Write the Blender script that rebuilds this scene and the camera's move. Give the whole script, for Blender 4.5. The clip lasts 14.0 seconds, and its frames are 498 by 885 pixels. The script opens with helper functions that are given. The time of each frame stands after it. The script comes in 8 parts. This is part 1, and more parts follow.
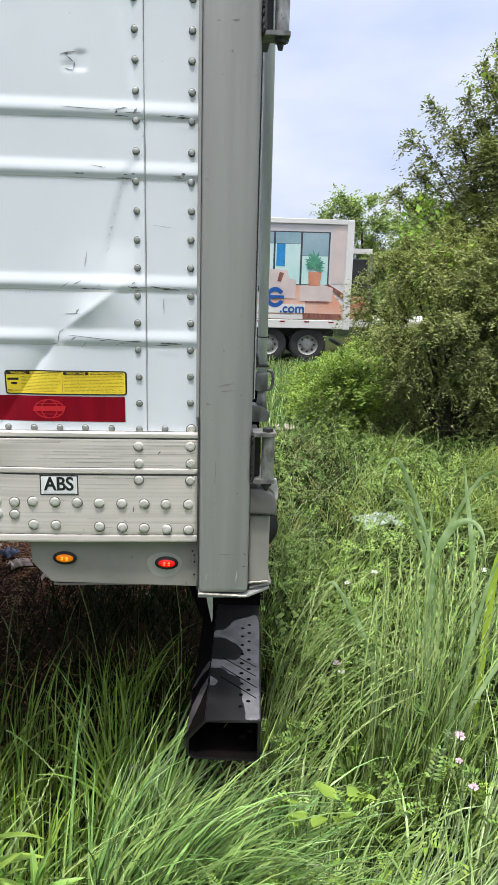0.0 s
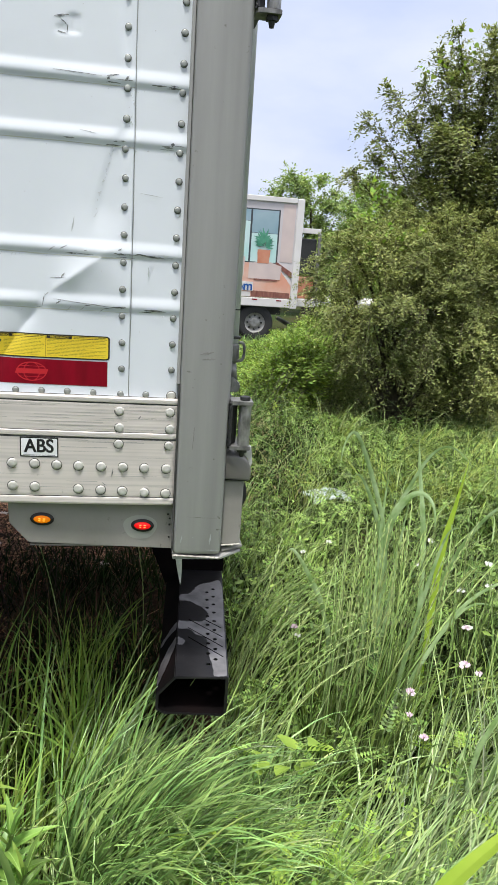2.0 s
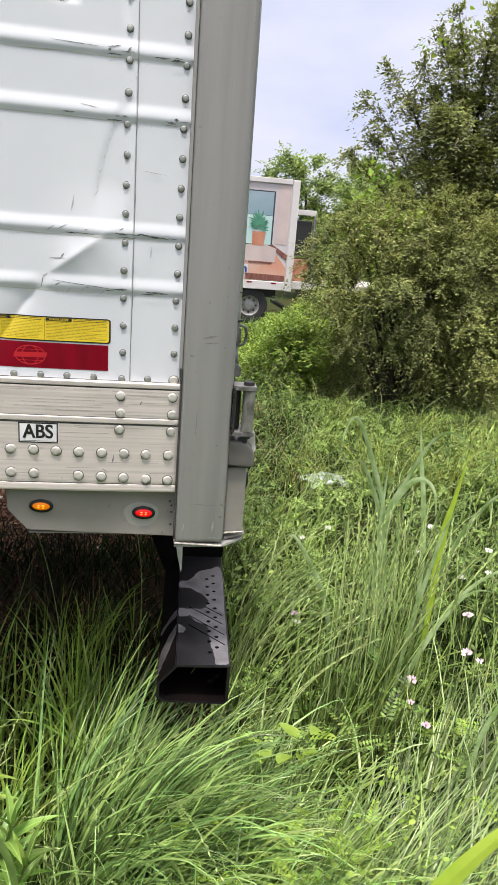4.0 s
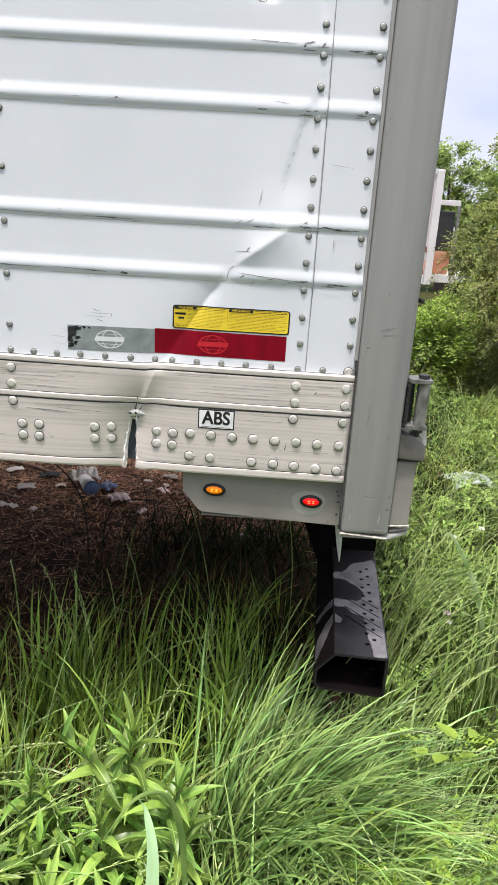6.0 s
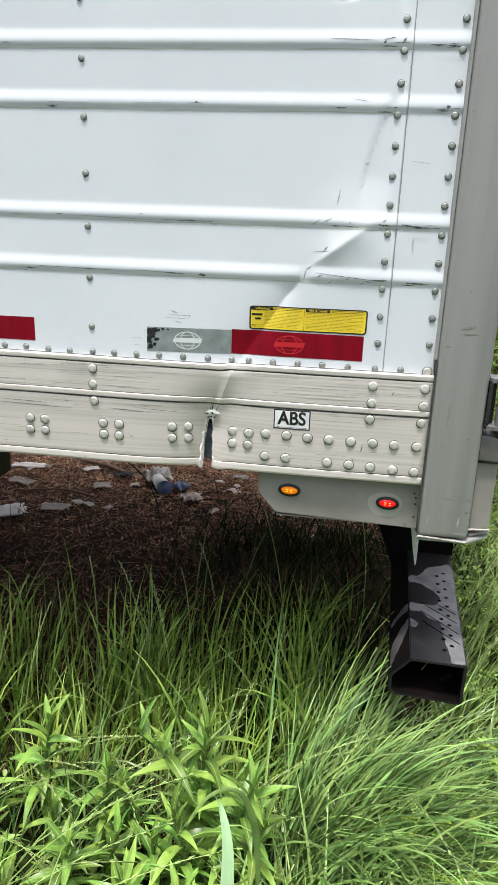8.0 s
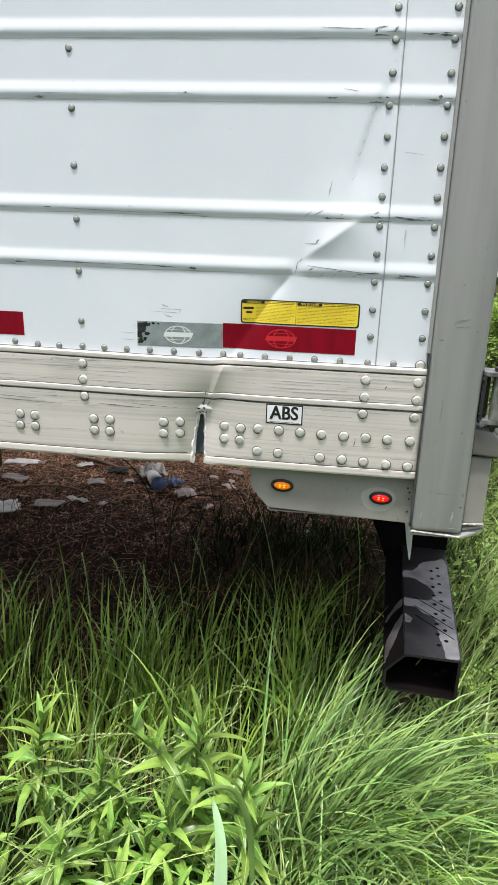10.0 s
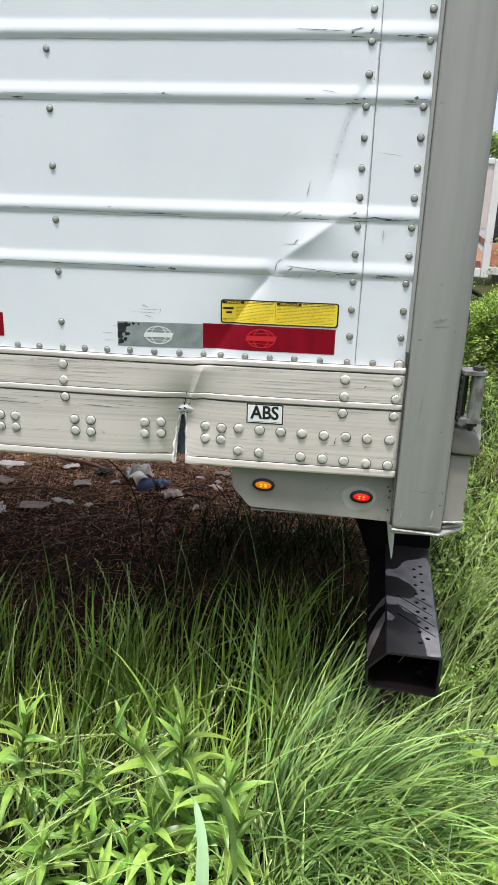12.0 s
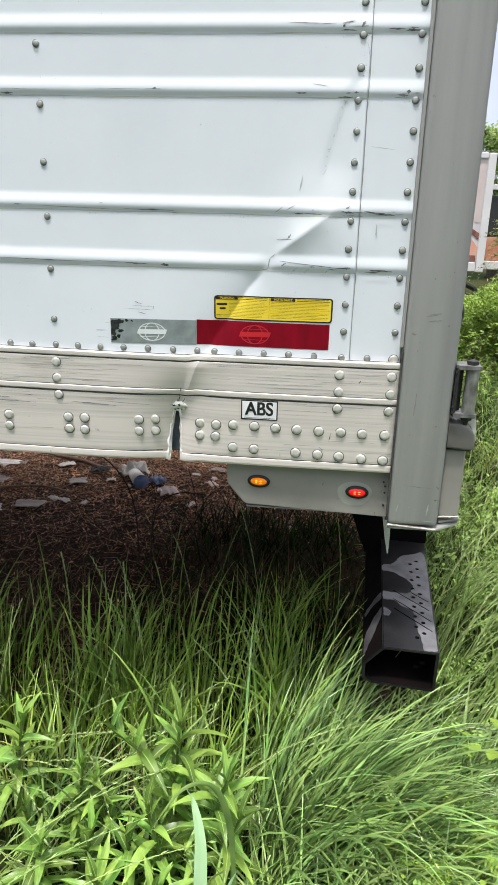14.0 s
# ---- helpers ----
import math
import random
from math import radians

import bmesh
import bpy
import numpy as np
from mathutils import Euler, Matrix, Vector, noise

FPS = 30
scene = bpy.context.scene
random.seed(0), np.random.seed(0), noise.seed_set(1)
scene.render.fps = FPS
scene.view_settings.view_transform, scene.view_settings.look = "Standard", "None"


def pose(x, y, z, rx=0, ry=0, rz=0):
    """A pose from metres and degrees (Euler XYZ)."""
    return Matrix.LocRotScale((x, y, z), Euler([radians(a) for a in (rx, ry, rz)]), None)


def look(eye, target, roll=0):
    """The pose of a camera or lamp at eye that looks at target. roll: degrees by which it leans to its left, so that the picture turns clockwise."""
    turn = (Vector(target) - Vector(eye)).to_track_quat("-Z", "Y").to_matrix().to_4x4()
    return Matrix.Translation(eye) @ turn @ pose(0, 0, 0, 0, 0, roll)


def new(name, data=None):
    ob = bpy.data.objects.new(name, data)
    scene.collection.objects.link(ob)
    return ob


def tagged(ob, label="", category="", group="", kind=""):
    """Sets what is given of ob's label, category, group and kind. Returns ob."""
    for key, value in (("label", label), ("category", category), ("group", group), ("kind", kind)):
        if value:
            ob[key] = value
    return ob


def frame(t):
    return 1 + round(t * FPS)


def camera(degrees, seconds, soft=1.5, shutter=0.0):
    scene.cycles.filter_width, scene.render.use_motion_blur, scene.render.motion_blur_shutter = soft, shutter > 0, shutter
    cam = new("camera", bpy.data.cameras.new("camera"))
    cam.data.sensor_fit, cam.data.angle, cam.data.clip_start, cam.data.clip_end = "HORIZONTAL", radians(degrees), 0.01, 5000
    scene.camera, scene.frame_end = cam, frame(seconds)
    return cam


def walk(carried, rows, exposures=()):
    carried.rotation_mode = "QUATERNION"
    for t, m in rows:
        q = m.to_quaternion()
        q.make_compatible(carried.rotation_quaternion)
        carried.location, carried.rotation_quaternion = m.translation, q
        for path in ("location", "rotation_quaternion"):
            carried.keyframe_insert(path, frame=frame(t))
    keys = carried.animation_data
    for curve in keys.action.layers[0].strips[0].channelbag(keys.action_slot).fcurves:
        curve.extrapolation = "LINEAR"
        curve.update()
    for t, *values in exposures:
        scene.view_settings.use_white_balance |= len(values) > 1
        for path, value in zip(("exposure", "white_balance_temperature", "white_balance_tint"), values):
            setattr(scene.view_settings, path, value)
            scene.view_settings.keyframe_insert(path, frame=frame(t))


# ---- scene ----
cam = camera(39.7, 14.0, soft=1.1)
PATH = [
    (0, (0.031, -1.388, 1.59), (0.156, 0.55, 1.11), 1.5),
    (0.5, (0.034, -1.387, 1.586), (0.155, 0.551, 1.105), 1.6),
    (1, (0.036, -1.386, 1.584), (0.173, 0.547, 1.091), 2.0),
    (1.5, (0.015, -1.396, 1.577), (0.212, 0.528, 1.067), 2.9),
    (2, (-0.048, -1.44, 1.58), (0.246, 0.465, 1.045), 4.2),
    (4.5, (-0.066, -1.398, 1.575), (0.249, 0.49, 0.993), 4.6),
    (5, (-0.068, -1.395, 1.573), (0.187, 0.5, 0.986), 4.5),
    (5.5, (-0.105, -1.403, 1.569), (0.019, 0.499, 0.965), 4.3),
    (6, (-0.161, -1.421, 1.569), (-0.209, 0.48, 0.947), 3.5),
    (6.5, (-0.178, -1.431, 1.569), (-0.356, 0.46, 0.944), 2.7),
    (7, (-0.181, -1.428, 1.568), (-0.417, 0.457, 0.943), 2.3),
    (9.5, (-0.167, -1.417, 1.562), (-0.41, 0.465, 0.929), 1.7),
    (10, (-0.17, -1.411, 1.561), (-0.402, 0.47, 0.923), 1.8),
    (10.5, (-0.164, -1.41, 1.562), (-0.387, 0.472, 0.923), 1.6),
    (11, (-0.161, -1.413, 1.563), (-0.379, 0.471, 0.928), 1.5),
    (11.5, (-0.155, -1.415, 1.563), (-0.364, 0.471, 0.929), 1.5),
    (12, (-0.151, -1.414, 1.56), (-0.353, 0.472, 0.926), 1.8),
    (12.5, (-0.151, -1.409, 1.561), (-0.349, 0.475, 0.92), 1.8),
    (13, (-0.152, -1.408, 1.559), (-0.342, 0.477, 0.917), 1.8),
    (13.5, (-0.149, -1.409, 1.56), (-0.339, 0.476, 0.917), 1.6),
    (14, (-0.148, -1.41, 1.559), (-0.339, 0.474, 0.915), 1.4),
]
walk(cam, [(t, look(eye, target, roll)) for t, eye, target, roll in PATH], [(0.0, 0.43, 6400, 9), (2.2, 0.44, 6450, 10), (4.4, 0.45, 6800, 15), (5.3, 0.48, 6800, 15), (6.2, 0.53, 6600, 13), (7.2, 0.52, 6500, 9), (14.0, 0.52, 6500, 9)])

# ---- light ----
scene.view_settings.exposure = 0.6
world = bpy.data.worlds.new("overcast_sky")
scene.world = world
world.use_nodes = True
wn, wl = world.node_tree.nodes, world.node_tree.links
wn.clear()
SUN_EL, SUN_AZ = radians(74), radians(200)
sky = wn.new("ShaderNodeTexSky")
sky.sky_type, sky.sun_disc = "NISHITA", False
sky.sun_elevation, sky.sun_rotation = SUN_EL, SUN_AZ
sky.dust_density, sky.ozone_density = 3.0, 1.5
w_co = wn.new("ShaderNodeTexCoord")
w_map = wn.new("ShaderNodeMapping")
w_map.inputs["Scale"].default_value = (1.5, 1.5, 4.0)
w_noise = wn.new("ShaderNodeTexNoise")
w_noise.inputs["Scale"].default_value, w_noise.inputs["Detail"].default_value = 2.2, 5.0
w_ramp = wn.new("ShaderNodeValToRGB")
w_ramp.color_ramp.elements[0].position, w_ramp.color_ramp.elements[0].color = 0.35, (7.0, 7.9, 10.6, 1)
w_ramp.color_ramp.elements[1].position, w_ramp.color_ramp.elements[1].color = 0.68, (9.6, 10.0, 11.3, 1)
w_mix = wn.new("ShaderNodeMix")
w_mix.data_type = "RGBA"
w_mix.inputs["Factor"].default_value = 0.86
w_bg = wn.new("ShaderNodeBackground")
w_bg.inputs["Strength"].default_value = 0.076
w_out = wn.new("ShaderNodeOutputWorld")
wl.new(w_co.outputs["Generated"], w_map.inputs["Vector"])
wl.new(w_map.outputs["Vector"], w_noise.inputs["Vector"])
wl.new(w_noise.outputs["Fac"], w_ramp.inputs["Fac"])
wl.new(sky.outputs["Color"], w_mix.inputs["A"])
wl.new(w_ramp.outputs["Color"], w_mix.inputs["B"])
# thin overcast, brighter towards the veiled high sun
w_sep = wn.new("ShaderNodeSeparateXYZ")
w_high = wn.new("ShaderNodeMapRange")
w_high.interpolation_type = "SMOOTHSTEP"
w_high.inputs["From Min"].default_value, w_high.inputs["From Max"].default_value = 0.40, 0.98
w_glow = wn.new("ShaderNodeMix")
w_glow.data_type = "RGBA"
w_glow.inputs["A"].default_value, w_glow.inputs["B"].default_value = (1, 1, 1, 1), (3.0, 2.75, 2.25, 1)
w_mul = wn.new("ShaderNodeVectorMath")
w_mul.operation = "MULTIPLY"
wl.new(w_co.outputs["Generated"], w_sep.inputs["Vector"])
wl.new(w_sep.outputs["Z"], w_high.inputs["Value"])
wl.new(w_high.outputs["Result"], w_glow.inputs["Factor"])
wl.new(w_mix.outputs["Result"], w_mul.inputs[0])
wl.new(w_glow.outputs["Result"], w_mul.inputs[1])
wl.new(w_mul.outputs["Vector"], w_bg.inputs["Color"])
wl.new(w_bg.outputs["Background"], w_out.inputs["Surface"])

sun = new("sun", bpy.data.lights.new("sun", "SUN"))
sun.data.energy, sun.data.angle, sun.data.color = 2.9, radians(7), (1.0, 0.97, 0.91)
sun_way = Vector((math.sin(SUN_AZ) * math.cos(SUN_EL), math.cos(SUN_AZ) * math.cos(SUN_EL), math.sin(SUN_EL)))
sun.matrix_world = look(sun_way * 50, (0, 0, 0))


# ---- materials ----
def material(name, color, rough=0.5, metal=0.0, color2=None, scale=8.0, detail=4.0, stretch=(1, 1, 1), rough2=None,
             bump=0.0, bump_scale=60.0, bump_stretch=None, spec=0.5, thin=0.0, island=None, single=False, emit=None, lo=0.35, hi=0.65, coat=0.0, specks=None):
    """A noise-driven surface: two colours at one scale, a finer grain, relief at another; thin: share of light let through;
    island: (dark, light) spread of value from piece to piece."""
    m = bpy.data.materials.new(name)
    m.use_nodes = True
    n, l = m.node_tree.nodes, m.node_tree.links
    b = n["Principled BSDF"]
    co = n.new("ShaderNodeTexCoord")

    def field(sc, st, det):
        mp = n.new("ShaderNodeMapping")
        mp.inputs["Scale"].default_value = st
        l.new(co.outputs["Object"], mp.inputs["Vector"])
        t = n.new("ShaderNodeTexNoise")
        t.inputs["Scale"].default_value, t.inputs["Detail"].default_value = sc, det
        l.new(mp.outputs["Vector"], t.inputs["Vector"])
        return t.outputs["Fac"]

    f = field(scale, stretch, detail)
    ramp = n.new("ShaderNodeValToRGB")
    c2 = color2 or tuple(c * 0.8 for c in color)
    ramp.color_ramp.elements[0].position, ramp.color_ramp.elements[0].color = lo, (*c2, 1)
    ramp.color_ramp.elements[1].position, ramp.color_ramp.elements[1].color = hi, (*color, 1)
    l.new(f, ramp.inputs["Fac"])
    col = ramp.outputs["Color"]
    if specks:  # (scale, share, dark colour): pits and stuck dirt, with broad stains at a tenth of the scale
        for sc, cut, amount in ((specks[0], 0.70 - specks[1], 0.75), (specks[0] * 0.07, 0.56, 0.28)):
            sr0 = n.new("ShaderNodeMapRange")
            sr0.inputs["From Min"].default_value, sr0.inputs["From Max"].default_value = cut, cut + 0.07 if amount > 0.5 else cut + 0.22
            sr0.inputs["To Max"].default_value = amount
            l.new(field(sc, (1, 1, 1), 5.0), sr0.inputs["Value"])
            mxs = n.new("ShaderNodeMix")
            mxs.data_type = "RGBA"
            mxs.inputs["B"].default_value = (*specks[2], 1)
            l.new(sr0.outputs["Result"], mxs.inputs["Factor"])
            l.new(col, mxs.inputs["A"])
            col = mxs.outputs["Result"]
    if island:
        g = n.new("ShaderNodeNewGeometry")
        r = n.new("ShaderNodeMapRange")
        r.inputs["To Min"].default_value, r.inputs["To Max"].default_value = island
        if single:
            g = n.new("ShaderNodeObjectInfo")
        pick = g.outputs["Random"] if single else g.outputs["Random Per Island"]
        l.new(pick, r.inputs["Value"])
        h = n.new("ShaderNodeHueSaturation")
        l.new(r.outputs["Result"], h.inputs["Value"])
        r2 = n.new("ShaderNodeMapRange")
        r2.inputs["To Min"].default_value, r2.inputs["To Max"].default_value = 0.475, 0.515
        w = n.new("ShaderNodeMath")
        w.operation = "FRACT"
        k = n.new("ShaderNodeMath")
        k.operation = "MULTIPLY"
        k.inputs[1].default_value = 7.31
        l.new(pick, k.inputs[0])
        l.new(k.outputs[0], w.inputs[0])
        l.new(w.outputs[0], r2.inputs["Value"])
        l.new(r2.outputs["Result"], h.inputs["Hue"])
        l.new(col, h.inputs["Color"])
        col = h.outputs["Color"]
    l.new(col, b.inputs["Base Color"])
    b.inputs["Metallic"].default_value = metal
    b.inputs["Specular IOR Level"].default_value = spec
    b.inputs["Coat Weight"].default_value = coat
    if rough2 is None:
        b.inputs["Roughness"].default_value = rough
    else:
        rr = n.new("ShaderNodeMapRange")
        rr.inputs["From Min"].default_value, rr.inputs["From Max"].default_value = lo, hi
        rr.inputs["To Min"].default_value, rr.inputs["To Max"].default_value = rough2, rough
        l.new(f, rr.inputs["Value"])
        l.new(rr.outputs["Result"], b.inputs["Roughness"])
    if bump:
        bf = field(bump_scale, bump_stretch or stretch, 3.0)
        bp = n.new("ShaderNodeBump")
        bp.inputs["Strength"].default_value, bp.inputs["Distance"].default_value = 1.0, bump
        l.new(bf, bp.inputs["Height"])
        l.new(bp.outputs["Normal"], b.inputs["Normal"])
    if emit:
        b.inputs["Emission Color"].default_value = (*emit[:3], 1)
        b.inputs["Emission Strength"].default_value = emit[3]
    if thin:
        tr = n.new("ShaderNodeBsdfTranslucent")
        mx = n.new("ShaderNodeMixShader")
        mx.inputs["Fac"].default_value = thin
        bright = n.new("ShaderNodeHueSaturation")
        bright.inputs["Saturation"].default_value, bright.inputs["Value"].default_value = 1.1, 1.5
        l.new(col, bright.inputs["Color"])
        l.new(bright.outputs["Color"], tr.inputs["Color"])
        l.new(b.outputs["BSDF"], mx.inputs[1])
        l.new(tr.outputs["BSDF"], mx.inputs[2])
        l.new(mx.outputs["Shader"], n["Material Output"].inputs["Surface"])
    return m


M_WHITE = material("white_enamel", (0.735, 0.772, 0.812), 0.44, color2=(0.678, 0.718, 0.760), scale=3.0, detail=8.0, bump=0.0008, bump_scale=4.0, rough2=0.52, spec=0.22)
M_ALU = material("mill_aluminium", (0.755, 0.695, 0.650), 0.50, 0.25, color2=(0.592, 0.555, 0.512), scale=11, stretch=(0.06, 1, 13), detail=9.0, lo=0.30, hi=0.55,
                 bump=0.00012, bump_scale=60, bump_stretch=(0.08, 1, 6), rough2=0.56, specks=(70, 0.0, (0.26, 0.25, 0.21)))
M_TORN = material("torn_bright_aluminium", (0.86, 0.86, 0.84), 0.45, 0.0, color2=(0.62, 0.62, 0.60), scale=90, bump=0.0006, bump_scale=160)
M_SCRAPE = material("grey_scratch", (0.32, 0.32, 0.29), 0.6, 0.2, color2=(0.38, 0.38, 0.35), scale=30, stretch=(0.3, 1, 1))
M_RIVET = material("rivet_aluminium", (0.36, 0.375, 0.35), 0.50, 0.5, color2=(0.20, 0.21, 0.195), scale=60, rough2=0.6)
M_BOLT = material("rail_rivet_aluminium", (0.68, 0.665, 0.62), 0.52, 0.35, color2=(0.46, 0.455, 0.41), scale=70, detail=6.0, bump=0.0004, bump_scale=120, specks=(120, 0.04, (0.20, 0.19, 0.16)))
M_POST = material("grey_galvanised_steel", (0.425, 0.422, 0.410), 0.46, 0.25, color2=(0.292, 0.292, 0.282), scale=8, stretch=(1.6, 1, 0.10), detail=9.0,
                  bump=0.0004, bump_scale=120, rough2=0.62, specks=(55, 0.02, (0.12, 0.11, 0.085)))
M_PLATE = material("grey_painted_steel", (0.335, 0.318, 0.295), 0.5, 0.1, color2=(0.248, 0.237, 0.216), scale=6, detail=8.0, bump=0.0003, bump_scale=150, specks=(60, 0.01, (0.13, 0.125, 0.10)))
M_WELD = material("bare_weld", (0.55, 0.53, 0.48), 0.55, 0.4, color2=(0.20, 0.19, 0.17), scale=70, bump=0.001, bump_scale=90, specks=(90, 0.08, (0.06, 0.055, 0.05)))
M_BLACK = material("black_gloss_paint", (0.011, 0.011, 0.013), 0.30, color2=(0.018, 0.017, 0.018), scale=14, rough2=0.42, bump=0.0003, bump_scale=70, spec=0.3, specks=(120, 0.0, (0.05, 0.05, 0.055)))
# guard dust greys, lightened to carry the sky's sheen
M_DUST_SHEEN = material("dust_sheen_film", (0.165, 0.162, 0.172), 0.55, color2=(0.075, 0.073, 0.078), scale=22, detail=8.0, lo=0.30, hi=0.56)
M_THIN_SHEEN = material("thin_dust_sheen", (0.085, 0.080, 0.085), 0.6, color2=(0.030, 0.026, 0.029), scale=26, detail=8.0, lo=0.32, hi=0.60, spec=0.2)
# flat black primer, taken darker to hold the shade inside the guard
M_FLATBLACK = material("primer_and_bore_shade", (0.0034, 0.0034, 0.0037), 0.85, color2=(0.0075, 0.0052, 0.0052), scale=9, spec=0.03)
M_RUBBER = material("black_rubber", (0.02, 0.02, 0.021), 0.7, scale=30, bump=0.0005)
M_DARK = material("dark_steel", (0.06, 0.06, 0.06), 0.5, 0.6, scale=30)
M_STEEL = material("zinc_steel", (0.30, 0.297, 0.288), 0.48, 0.45, color2=(0.10, 0.099, 0.096), scale=45, stretch=(1, 1, 0.4), detail=7.0, bump=0.0006, bump_scale=70, specks=(80, 0.05, (0.05, 0.047, 0.04)))
M_ROD = material("lock_rod_zinc", (0.76, 0.765, 0.78), 0.5, 0.0, color2=(0.50, 0.505, 0.515), scale=18, stretch=(1, 1, 0.15))
M_BARREL = material("worn_grey_barrel", (0.40, 0.395, 0.385), 0.42, 0.6, color2=(0.17, 0.167, 0.16), scale=60, stretch=(1, 1, 0.5), detail=6.0, specks=(80, 0.05, (0.07, 0.067, 0.06)))
M_CAP = material("dull_grey_cap", (0.20, 0.192, 0.178), 0.5, 0.1, color2=(0.14, 0.134, 0.122), scale=9, detail=8.0, bump=0.0004, bump_scale=120, specks=(60, 0.01, (0.07, 0.067, 0.055)))
M_GUSSET = material("pale_bare_steel", (0.74, 0.74, 0.72), 0.6, 0.1, color2=(0.55, 0.55, 0.52), scale=40)
M_RED = material("red_reflective_tape", (0.24, 0.002, 0.014), 0.40, color2=(0.17, 0.002, 0.010), scale=14, stretch=(3, 1, 0.5), bump=0.0002, bump_scale=300, spec=0.22)
M_RED_INK = material("bright_red_print", (0.55, 0.02, 0.03), 0.35)
M_SILVER = material("silver_reflective_tape", (0.33, 0.38, 0.38), 0.4, 0.3, color2=(0.24, 0.28, 0.28), scale=40, bump=0.0003, bump_scale=260)
M_PALE = material("pale_print", (0.72, 0.76, 0.76), 0.4)
M_GRIME = material("torn_dark_backing", (0.012, 0.014, 0.014), 0.8, color2=(0.035, 0.04, 0.04), scale=120, spec=0.2)
M_SCUFF = material("dark_scuff", (0.33, 0.34, 0.34), 0.6, 0.2, color2=(0.10, 0.105, 0.11), scale=110, lo=0.42, hi=0.58)
M_SCRATCH = material("pale_scratch", (0.50, 0.53, 0.53), 0.5, color2=(0.38, 0.40, 0.40), scale=80)
M_YELLOW = material("yellow_label_vinyl", (0.88, 0.68, 0.05), 0.4, color2=(0.82, 0.61, 0.04), scale=20)
M_INK = material("black_ink", (0.012, 0.012, 0.012), 0.5)
M_LABEL = material("white_label_vinyl", (0.90, 0.91, 0.92), 0.4)
M_AMBER = material("amber_lens", (0.65, 0.20, 0.006), 0.25, emit=(1.0, 0.22, 0.0, 0.28), coat=0.0, spec=0.3)
M_AMBER_HOT = material("amber_lit_core", (0.9, 0.5, 0.05), 0.2, emit=(1.0, 0.42, 0.03, 0.7))
M_LRED = material("red_lens", (0.45, 0.008, 0.008), 0.25, emit=(1.0, 0.008, 0.010, 0.42), coat=0.0, spec=0.3)
M_LRED_HOT = material("red_lit_core", (0.9, 0.1, 0.05), 0.2, emit=(1.0, 0.20, 0.05, 1.3), spec=0.2)
M_STAIN = material("chalky_stain", (0.41, 0.41, 0.37), 0.55, color2=(0.37, 0.37, 0.33), scale=20)
M_SEAM = material("dark_seam", (0.10, 0.10, 0.095), 0.8, color2=(0.035, 0.035, 0.032), scale=60, spec=0.2)
M_OLIVE = material("olive_shade", (0.66, 0.68, 0.60), 0.7, color2=(0.42, 0.43, 0.35), scale=14, stretch=(0.5, 1, 1), detail=8.0)
M_SMEAR = material("dull_smear", (0.30, 0.295, 0.28), 0.6, color2=(0.22, 0.215, 0.20), scale=50)
M_FOAM = material("blue_grey_foam", (0.16, 0.20, 0.23), 0.8, color2=(0.07, 0.09, 0.11), scale=40)



# ---- geometry helpers ----
def mesh_np(name, verts, quads, mat, smooth=False):
    """A mesh of quads (or triangles) from arrays."""
    verts, quads = np.asarray(verts, dtype=np.float32).reshape(-1, 3), np.asarray(quads, dtype=np.int32)
    k = quads.shape[1]
    me = bpy.data.meshes.new(name)
    me.vertices.add(len(verts))
    me.vertices.foreach_set("co", verts.ravel())
    me.loops.add(quads.size)
    me.loops.foreach_set("vertex_index", quads.ravel())
    me.polygons.add(len(quads))
    me.polygons.foreach_set("loop_start", np.arange(0, quads.size, k, dtype=np.int32))
    if smooth:
        me.polygons.foreach_set("use_smooth", np.ones(len(quads), dtype=bool))
    me.update(calc_edges=True)
    me.validate()
    me.materials.append(mat)
    return me


def link(name, me, parent=None, label="", m=None):
    ob = new(name, me)
    if parent is not None:
        ob.parent = parent
    if m is not None:
        ob.matrix_basis = m
    if label:
        tagged(ob, label)
    return ob


def part(name, bm, mat, parent=None, label="", smooth=False, m=None):
    """Link a bmesh as one mesh object under a thing or a part."""
    me = bpy.data.meshes.new(name)
    if smooth:
        for f in bm.faces:
            f.smooth = True
    bm.to_mesh(me)
    bm.free()
    me.materials.append(mat)
    return link(name, me, parent, label, m)


def thing(name, label, category, m=None, group="", kind=""):
    ob = new(name)
    ob.empty_display_size = 0.1
    if m is not None:
        ob.matrix_basis = m
    return tagged(ob, label, category, group, kind)


def box(x0, x1, y0, y1, z0, z1, bevel=0.0, seg=2, bm=None):
    """A bevelled box between the given limits, added to bm."""
    b = bmesh.new()
    bmesh.ops.create_cube(b, size=1.0, matrix=Matrix.Translation(((x0 + x1) / 2, (y0 + y1) / 2, (z0 + z1) / 2)) @ Matrix.Diagonal((x1 - x0, y1 - y0, z1 - z0, 1)))
    if bevel:
        bmesh.ops.bevel(b, geom=list(b.edges), offset=bevel, segments=seg, affect="EDGES", profile=0.5)
    return merge(bm, b)


def merge(bm, b):
    if bm is None:
        return b
    me = bpy.data.meshes.new("tmp")
    b.to_mesh(me)
    b.free()
    bm.from_mesh(me)
    bpy.data.meshes.remove(me)
    return bm


